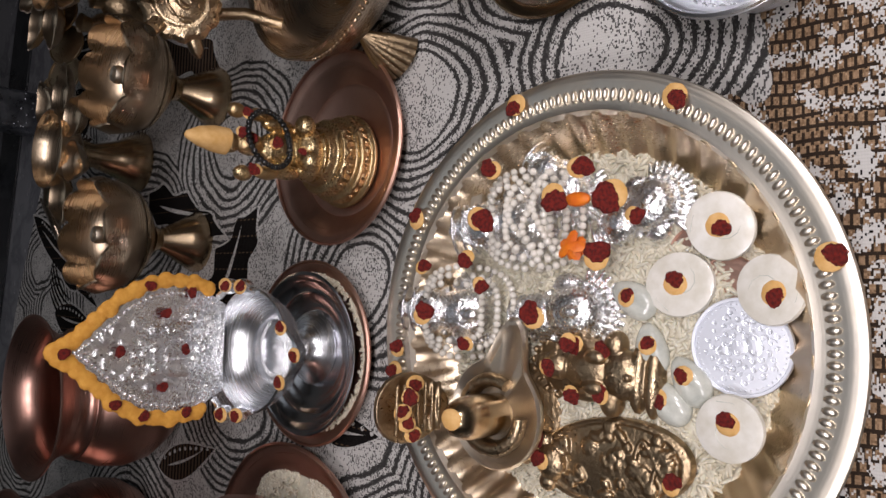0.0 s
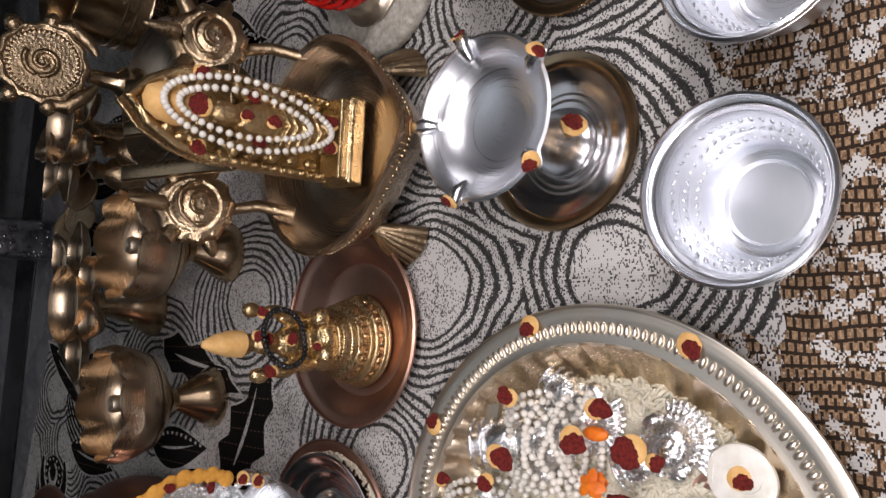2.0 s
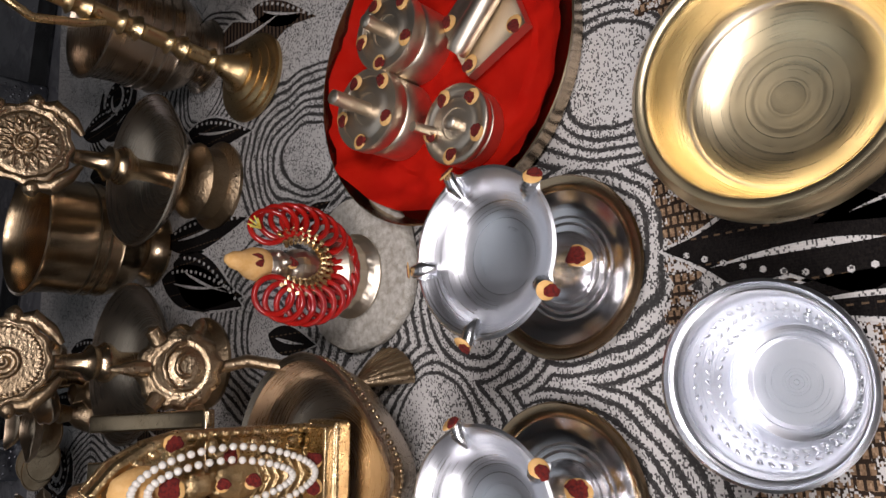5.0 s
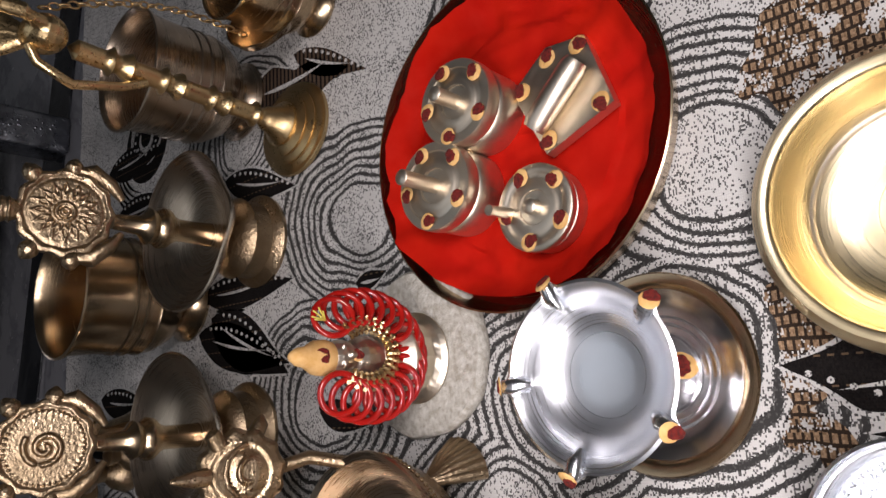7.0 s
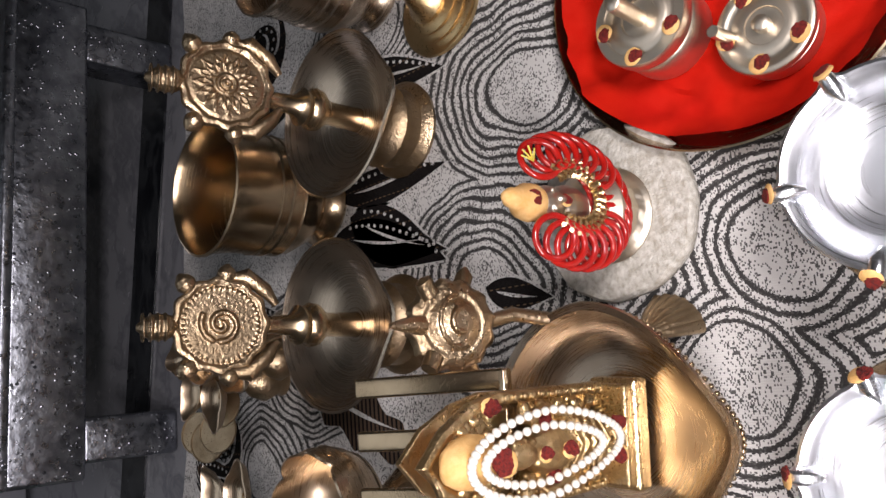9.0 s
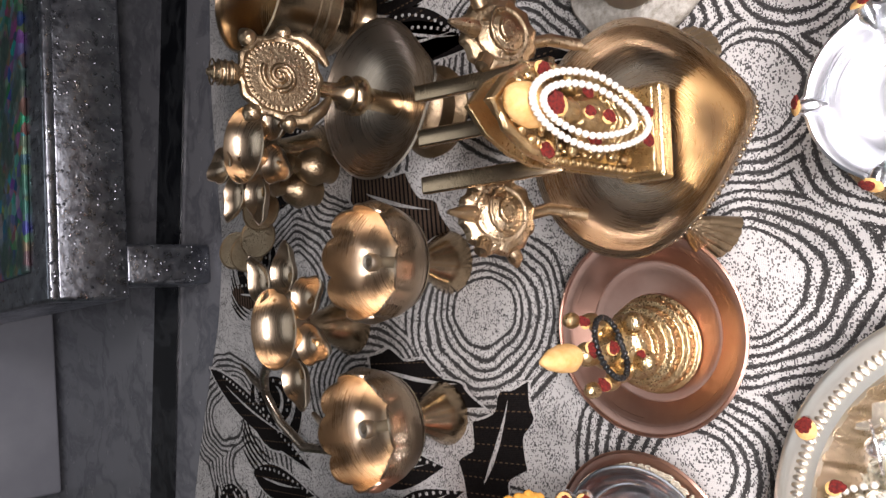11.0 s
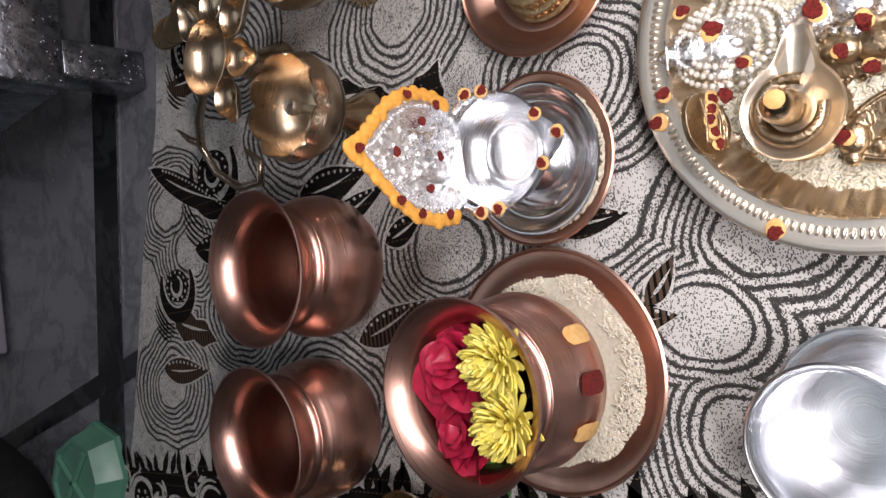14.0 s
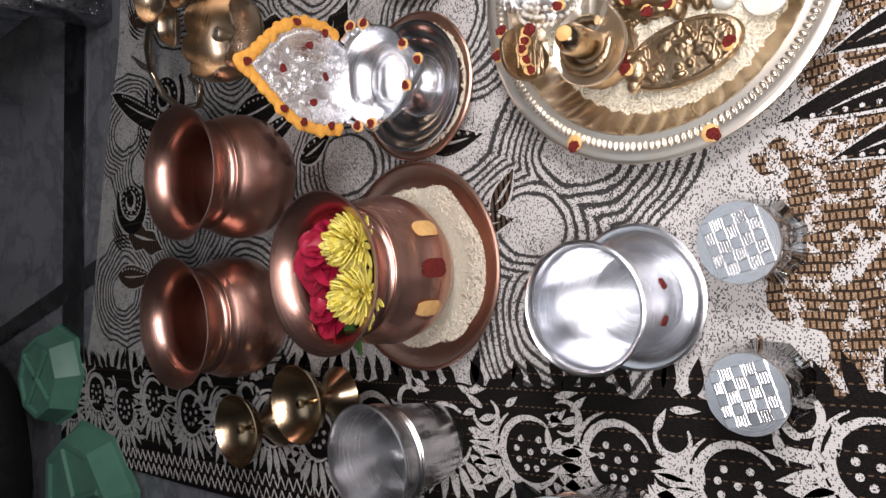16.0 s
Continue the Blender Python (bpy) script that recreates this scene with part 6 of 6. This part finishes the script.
    for sx in (-1, 1):
        bm = bmesh.new()
        tube(bm, [tuple(up @ Vector(p)) for p in ((sx * 0.024, -0.004, 0), (sx * 0.026, -0.014, 0), (sx * 0.018, -0.024, 0.001), (sx * 0.010, -0.030, 0.0))], 0.0040, 8, [1, 1.2, 1, 0.5])
        part("bracket", bm, BRASS_CAST, ob, "scrolled side bracket")
    return ob


chakra_lamp(0.4398, 0.2850, "standing bronze lamp with a petal-wheel crest and flame finial", False)
chakra_lamp(0.3172, 0.2970, "standing bronze lamp with a spiral conch crest", True)

# ---- peacock lamp ----
ob = thing("peacock_lamp", "tall golden brass lamp with a peacock top and chain", "oil lamp", spot(0.5059, 0.2415, CL, 2, 3, 0))
part("base", lathe([(0, 0), (0.031, 0), (0.033, 0.002), (0.0325, 0.004), (0.0300, 0.0048), (0.0312, 0.0058), (0.0285, 0.0072), (0.0262, 0.0074), (0.0268, 0.0088), (0.0235, 0.0104), (0.0212, 0.0106), (0.0218, 0.0120), (0.0180, 0.0136), (0.0150, 0.0140), (0.0152, 0.0156), (0.011, 0.019), (0.008, 0.026), (0, 0.027)], 56), GOLD, ob, "stepped round base")
line = [(0, 0.024)]
for k in range(24):
    z = 0.026 + 0.0052 * k
    line.append((0.0055 + (0.0028 if k % 6 in (0, 1, 2) and k % 2 == 0 else 0.0), z))
    line.append((0.0055 + (0.0016 if k % 6 == 0 else 0.0), z + 0.0026))
line.append((0, 0.153))
part("stem", lathe(line, 28), GOLD, ob, "ringed column")
bm = bmesh.new()
blob(bm, (0, -0.004, 0.166), (0.010, 0.014, 0.011))
tube(bm, [(0, -0.012, 0.170), (0, -0.020, 0.182), (0, -0.018, 0.194), (0, -0.026, 0.197)], 0.0052, 10, [1, 0.8, 0.8, 0.25])
for k in range(9):
    a = radians(-50 + 12 * k)
    tube(bm, [(0, 0.004, 0.168), (0.014 * math.sin(a), 0.012, 0.180 + 0.004 * math.cos(a)), (0.026 * math.sin(a), 0.016, 0.186 + 0.014 * math.cos(a))], 0.0036, 8, [1, 0.9, 0.7])
part("peacock", fuse(bm, GOLD, 0.0006, 2), GOLD, ob, "cast peacock finial")
part("loop_handle", tube(bmesh.new(), [(-0.006, -0.002, 0.110), (-0.014, -0.004, 0.124), (-0.022, -0.004, 0.150), (-0.016, -0.004, 0.168), (-0.008, -0.003, 0.172)], 0.0026, 8), GOLD, ob, "curved loop handle")
link = bmesh.new()
tube(link, [(0.0030 * math.cos(k * math.pi / 6), 0.0018 * math.sin(k * math.pi / 6), 0) for k in range(13)], 0.0006, 5)
LINK = mesh_of("chain_link", link, GOLD)
for k in range(26):
    t = k / 25
    part("chain_link", LINK, None, ob, "", pose(0.010 + 0.034 * t + 0.010 * math.sin(math.pi * t), -0.012, 0.170 - 0.115 * t, 90 * (k % 2), 70, 0))
bm = lathe(sheet([(0, 0.0), (0.010, 0.001), (0.016, 0.005), (0.019, 0.011)]), 40, lambda a, k: (1 + 0.35 * max(0, math.cos(a + math.pi / 2)) ** 6, 0))
part("hanging_spoon", bm, BRASS, ob, "leaf-shaped brass spoon", pose(0.048, -0.012, 0.040, 30, 10, 20))


# ---- brass vessels behind the lamps ----
def brass_vessel(x, y, s, label, material=BRASS):
    ob = thing("brass_vessel", label, "pot", spot(x, y, CL), "brass vessels at the back")
    line = [(0, 0), (0.030, 0), (0.032, 0.003), (0.026, 0.008), (0.024, 0.014), (0.034, 0.022), (0.0405, 0.034), (0.0415, 0.040), (0.0425, 0.042), (0.0415, 0.044), (0.0420, 0.074), (0.0435, 0.090), (0.0460, 0.094), (0.0462, 0.096), (0.0445, 0.0965),
            (0.0420, 0.092), (0.0405, 0.074), (0.0400, 0.044), (0.0385, 0.034), (0.030, 0.022), (0, 0.018)]
    part("body", lathe([(r * s, z * s) for r, z in line], 64), material, ob)
    for z in (0.052, 0.060, 0.086):
        part("band", lathe([(0.0415 * s, (z - 0.0012) * s), (0.0428 * s, z * s), (0.0415 * s, (z + 0.0012) * s)], 64), material, ob, "turned band")
    return ob


brass_vessel(0.412, 0.376, 1.0, "banded brass vessel standing behind a lamp")
brass_vessel(0.545, 0.3055, 0.92, "round brown brass vessel behind the peacock lamp", BRASS_DARK)
brass_vessel(0.585, 0.2209, 0.7, "small brass vessel beside the peacock lamp")


def cluster_lamp(x, y, turn, label, handle):
    """A hand lamp: centre bowl, five small pointed cups, conical foot, snake handle."""
    ob = thing("cluster_lamp", label, "oil lamp", spot(x, y, CL, 0, 0, turn) @ Matrix.Scale(1.03, 4), "five-cup hand lamps")
    part("foot", lathe([(0, 0), (0.024, 0), (0.0245, 0.002), (0.014, 0.020), (0.009, 0.036), (0.011, 0.048), (0, 0.049)], 48), BRASS, ob, "conical foot")
    part("bowl", lathe(sheet([(0, 0.048), (0.012, 0.049), (0.021, 0.054), (0.027, 0.062), (0.0285, 0.070)]), 56), SATIN_BRASS, ob, "round centre bowl")
    for k in range(5):
        a = radians(-110 + 46 * k)
        bm = lathe(sheet([(0, 0), (0.006, 0.0006), (0.0112, 0.004), (0.0140, 0.009)]), 56, lambda b, j: (1 + 0.62 * max(0, math.cos(b)) ** 13, 0))
        part("small_cup", bm, SATIN_BRASS, ob, "pointed wick cup", pose(0.040 * math.cos(a), 0.040 * math.sin(a), 0.058, 0, 0, math.degrees(a)))
        part("arm", tube(bmesh.new(), [(0.024 * math.cos(a), 0.024 * math.sin(a), 0.058), (0.032 * math.cos(a), 0.032 * math.sin(a), 0.057), (0.040 * math.cos(a), 0.040 * math.sin(a), 0.0585)], 0.0022, 6), BRASS, ob)
    if handle:
        part("snake_handle", tube(bmesh.new(), [(-0.026, 0.006, 0.060), (-0.055, 0.020, 0.050), (-0.080, 0.030, 0.036), (-0.096, 0.012, 0.028), (-0.096, -0.022, 0.026), (-0.082, -0.044, 0.024), (-0.066, -0.040, 0.026), (-0.064, -0.022, 0.028)], 0.0038, 8, [1, 1, 0.9, 0.9, 1, 1, 0.9, 0.5]), BRASS_DARK, ob, "curled snake handle", pose(0, 0, 0, 0, 0, 10))
        part("tail", tube(bmesh.new(), [(-0.078, 0.030, 0.036), (-0.082, 0.052, 0.034), (-0.080, 0.072, 0.036)], 0.0036, 8, [1, 0.9, 0.3]), BRASS_DARK, ob, "", pose(0, 0, 0, 0, 0, 10))
    return ob


cluster_lamp(0.1810, 0.4065, -44, "brass hand lamp with five small cups and a snake handle", True)
cluster_lamp(0.318, 0.432, -150, "brass hand lamp of several cups behind a crested lamp", False)
for k in range(5):
    a = radians(150 + 34 * k)
    medal("thin_coin", 0, 0, 0, 0.0165, BRASS_CAST, "thin worn brass coin fanned out at the cloth's back", False, "fanned brass coins", pose(0.272 + 0.040 * math.cos(a) + 0.015, 0.505 + 0.05 * math.sin(a), CL + 0.022 + 0.006 * k, 24, 8, 0))
for k, (x, y) in enumerate(((0.290, 0.440), (0.304, 0.418))):
    bm = lathe([(0, 0), (0.013, 0), (0.012, 0.006), (0.016, 0.016), (0.012, 0.026), (0.006, 0.032), (0.008, 0.040), (0, 0.044)], 32)
    solo("kumkum_bottle", bm, BRASS_CAST, "small cast brass pot between the lamps", "pot", spot(x, y, CL), "small brass pots")


# ---- front corner: cup, jars, tumblers, goblets ----
ob = thing("silver_saucer", "plain bright silver saucer under a silver cup", "saucer", spot(-0.0996, 0.0206, CL) @ Matrix.Scale(1.02, 4))
part("dish", lathe(sheet([(0, 0.002), (0.026, 0.002), (0.030, 0.0035), (0.0345, 0.0065), (0.0402, 0.0085)]), 72), SILVER, ob)
part("lip", lathe([(0.0397, 0.0078), (0.0412, 0.0082), (0.0415, 0.0094), (0.0402, 0.0098), (0.0397, 0.0078)], 72), SILVER, ob, "rolled lip")
cup = thing("silver_cup", "straight-sided brushed silver cup standing in a saucer", "cup", spot(-0.1010, 0.0222, CL + 0.0026) @ Matrix.Scale(1.035, 4))
part("body", lathe([(0, 0), (0.0255, 0), (0.0265, 0.0015), (0.0285, 0.030), (0.0305, 0.054), (0.0318, 0.0585), (0.0338, 0.0600), (0.0342, 0.0612), (0.0332, 0.0618), (0.0308, 0.0600), (0.0295, 0.054), (0.0276, 0.030), (0.0255, 0.003), (0, 0.0025)], 80), SILVER, cup)
for a in (-112, -72):
    mark(cup, (0.0280 * math.cos(radians(a)), 0.0280 * math.sin(radians(a)), 0.024), (math.cos(radians(a)), math.sin(radians(a)), 0), 0.0042, paste=False)


def glass_jar(x, y, label):
    ob = thing("glass_jar", label, "jar", spot(x, y, CL, 0, 0, 15) @ Matrix.Scale(1.045, 4), "glass candle jars")
    part("body", lathe([(0, 0), (0.0205, 0), (0.0215, 0.002), (0.0180, 0.016), (0.0192, 0.030), (0.0196, 0.0335), (0.0180, 0.0338), (0.0160, 0.020), (0.0120, 0.008), (0, 0.007)], 24, lambda a, k: (1 + (0.05 * math.cos(8 * a) if k in (1, 2, 3) else 0), 0)), GLASS, ob, "thick faceted clear glass")
    bm = lathe([(0, 0.0330), (0.0188, 0.0330), (0.0194, 0.0345), (0.0190, 0.0362), (0, 0.0364)], 48)
    cover = part("mirror_lid", bm, SILVER, ob, "round silvered lid")
    rng = random.Random(int(1000 * abs(x)))
    tile = bmesh.new()
    box(tile, (0, 0, 0), (0.0054, 0.0054, 0.0009), (0, 0, 0), 0.0003)
    plain_tile = mesh_of("mirror_tile", tile, SILVER, False)
    tile = bmesh.new()
    for k in range(4):
        box(tile, (0, -0.00198 + 0.00132 * k, 0), (0.0053, 0.00115, 0.0009), (0, 0, 0), 0.0002)
    ribbed = mesh_of("ribbed_tile", tile, STEEL, False)
    for i in range(-3, 4):
        for j in range(-3, 4):
            if math.hypot(i, j) * 0.0055 < 0.0158:
                odd = (i + j) % 2
                part("mirror_tile" if not odd else "ribbed_tile", ribbed if odd else plain_tile, None, cover, "", pose(i * 0.0055, j * 0.0055, 0.0367, rng.uniform(-2.5, 2.5), rng.uniform(-2.5, 2.5), 0))
    return ob


glass_jar(-0.0751, -0.0466, "faceted glass jar with a mirror-tiled lid")
glass_jar(-0.1450, -0.0443, "second faceted glass jar with a checkered mirror lid")


def tumbler(m, label):
    ob = thing("steel_tumbler", label, "tumbler", m, "steel tumblers")
    part("body", lathe([(0, 0), (0.0225, 0), (0.0240, 0.0015), (0.0262, 0.010), (0.0310, 0.045), (0.0342, 0.0655), (0.0352, 0.0665), (0.0352, 0.0680), (0.0340, 0.0682), (0.0330, 0.0660), (0.0300, 0.045), (0.0250, 0.008), (0, 0.004)], 80), STEEL, ob)
    for z, r in ((0.050, 0.0320), (0.053, 0.0325)):
        part("ring", lathe([(r - 0.0003, z - 0.0008), (r + 0.0006, z), (r - 0.0001, z + 0.0008)], 64), STEEL, ob)
    return ob


tumbler(spot(-0.1914, 0.1805, CL) @ Matrix.Scale(1.07, 4), "tapered brushed steel tumbler on the cloth border")
tumbler(spot(-0.2300, 0.0420, CL) @ Matrix.Scale(1.07, 4), "second steel tumbler near the hem of the cloth")


def goblet(x, y, label):
    ob = thing("brass_goblet", label, "oil lamp", spot(x, y, CL) @ Matrix.Scale(1.21, 4), "small brass goblet lamps")
    part("foot", lathe([(0, 0), (0.0190, 0), (0.0195, 0.002), (0.0120, 0.010), (0.0065, 0.018), (0.0075, 0.024), (0, 0.025)], 40), BRASS, ob, "flaring foot")
    part("cup", lathe(sheet([(0, 0.024), (0.008, 0.0245), (0.0145, 0.027), (0.0205, 0.032), (0.0245, 0.039)]), 56), BRASS, ob, "funnel-shaped brass cup")
    part("spike", lathe([(0.0018, 0.024), (0.0018, 0.032), (0.0032, 0.033), (0.0032, 0.036), (0.0014, 0.0365), (0.0014, 0.037)], 16), BRASS, ob, "upright wick tube")
    return ob


goblet(-0.1655, 0.2801, "small brass goblet lamp with a wick tube")
goblet(-0.1904, 0.3600, "small brass goblet lamp near the hem")
bm = bmesh.new()
rng = random.Random(2)
for k in range(7):
    pts, px, py = [], -0.190 + rng.uniform(-0.003, 0.003), 0.270 + rng.uniform(-0.004, 0.004)
    for j in range(16):
        px -= 0.0036 + rng.uniform(-0.0015, 0.0015)
        py += 0.0035 * math.sin(j * 0.9 + k) + rng.uniform(-0.002, 0.002)
        pts.append((px, py, CL + 0.0016 + 0.0009 * (k % 3)))
    tube(bm, pts, 0.0008, 5)
solo("sacred_thread", bm, THREAD, "loose bundle of turmeric-dyed cotton thread", "thread")
bm = bmesh.new()
slab(bm, [(0.0, 0.0), (0.006, 0.016), (0.016, 0.030), (0.015, 0.036), (0.004, 0.036), (-0.006, 0.022), (-0.018, 0.006), (-0.045, -0.03), (-0.030, -0.034)], 0.003)
solo("dark_spatula", bm, BLACK_BEAD, "dark flat spatula lying near the hem", "utensil", spot(-0.222, 0.0799, CL + 0.001, 0, 0, 10), smooth=False)

# ---- foil-covered stool, box, tubs and bag at the back ----
stool = thing("foil_stool", "low ritual stool clad in embossed silver foil", "stool")
bm = bmesh.new()
box(bm, (0.432, 0.632, 0.112), (0.424, 0.030, 0.062), (0, 0, 0), 0.004)
part("front_apron", bm, FOIL, stool, "embossed foil front board")
bm = bmesh.new()
box(bm, (0.235, 0.90, 0.112), (0.030, 0.51, 0.062), (0, 0, 0), 0.004)
part("side_apron", bm, FOIL, stool, "embossed foil side board")
bm = bmesh.new()
box(bm, (0.629, 0.90, 0.112), (0.030, 0.51, 0.062), (0, 0, 0), 0.004)
part("side_apron", bm, FOIL, stool, "embossed foil side board")
bm = bmesh.new()
box(bm, (0.432, 0.90, 0.145), (0.424, 0.572, 0.010), (0, 0, 0), 0.003)
part("top", bm, FOIL, stool, "foil-covered top board")
for x, y in ((0.252, 0.642), (0.252, 1.13), (0.612, 0.642), (0.612, 1.13)):
    bm = bmesh.new()
    box(bm, (x, y, 0.041), (0.038, 0.040, 0.084), (0, 0, 0), 0.004)
    part("leg", bm, FOIL, stool, "square foil-clad leg")
n = Nodes("jewelled_cloth")
vor = n.add("ShaderNodeTexVoronoi")
n.put(vor.inputs["Vector"], n.pos)
n.put(vor.inputs["Scale"], 95.0)
n.set(color=n.mix(n.ramp(n.noise(30.0), 0.4, 0.6), n.mix(0.72, vor.outputs["Color"], (0.01, 0.07, 0.07)), (0.05, 0.09, 0.08)), rough=0.35, metal=0.4)
n.bump(vor.outputs["Distance"], 0.6, 0.002)
bm = bmesh.new()
box(bm, (0.434, 0.915, 0.1525), (0.372, 0.52, 0.005), (0, 0, 0), 0.002)
solo("jewelled_mat", bm, n.mat, "teal mat thick with coloured glass beads on the stool", "mat")
bm = bmesh.new()
box(bm, (0.11, 1.17, 0.04), (0.25, 0.20, 0.08), (0, 0, 3), 0.004)
ob = thing("white_box", "plain pale cardboard box on the marble floor", "box")
part("body", bm, PAPER, ob)
part("lid", box(bmesh.new(), (0.11, 1.17, 0.0815), (0.256, 0.206, 0.012), (0, 0, 3), 0.003), PAPER, ob)


def tub(x, y, turn, w, label):
    """A shallow faceted plastic tub, upside down."""
    ob = thing("plastic_tub", label, "tub", pose(x, y, 0.0, 0, 0, turn), "green tubs")
    bm = bmesh.new()
    oct_ = lambda s: [(s * w * math.cos(math.pi / 8 + k * math.pi / 4), s * w * 1.25 * math.sin(math.pi / 8 + k * math.pi / 4)) for k in range(8)]  # noqa: E731
    loops = [[bm.verts.new((px, py, pz)) for px, py in oct_(s)] for s, pz in ((1.0, 0.0), (1.0, 0.004), (0.93, 0.005), (0.78, 0.030), (0.70, 0.030), (0.66, 0.027))]
    for a, b in zip(loops, loops[1:]):
        for i in range(8):
            bm.faces.new((a[i], a[(i + 1) % 8], b[(i + 1) % 8], b[i]))
    bm.faces.new(loops[-1])
    part("shell", bm, GREEN_PLASTIC, ob, "", smooth=False)
    for k in range(4):
        bm = bmesh.new()
        tube(bm, [(0, 0, 0.0285), (0.66 * w * math.cos(k * math.pi / 2 + 0.5), 0.8 * w * math.sin(k * math.pi / 2 + 0.5), 0.0285)], 0.004, 6)
        part("rib", bm, GREEN_PLASTIC, ob)
    return ob


tub(-0.165, 0.815, 20, 0.062, "translucent green faceted plastic tub on the floor")
tub(-0.300, 0.725, -10, 0.085, "green faceted plastic tub half under the cloth hem")
bm = blob(bmesh.new(), (0, 0, 0.05), (0.13, 0.17, 0.065), u=28, v=18)
for v in bm.verts:
    v.co *= 1 + 0.08 * noise.noise(v.co * 14)
    v.co.z = max(0.0, v.co.z)
bag = thing("black_bag", "soft black fabric bag with a wooden hoop handle", "bag", pose(-0.275, 1.035, 0.0) @ Matrix.Diagonal((1.3, 1.0, 1.0, 1)))
part("body", bm, BLACK_CLOTH, bag)
part("hoop", tube(bmesh.new(), [(-0.02 + 0.15 * math.cos(k * math.pi / 10 + 2.2), 0.10 * math.sin(k * math.pi / 10 + 2.2) - 0.02, 0.125 + 0.02 * math.sin(k)) for k in range(13)], 0.011, 10), WOOD, bag, "bent wooden hoop")
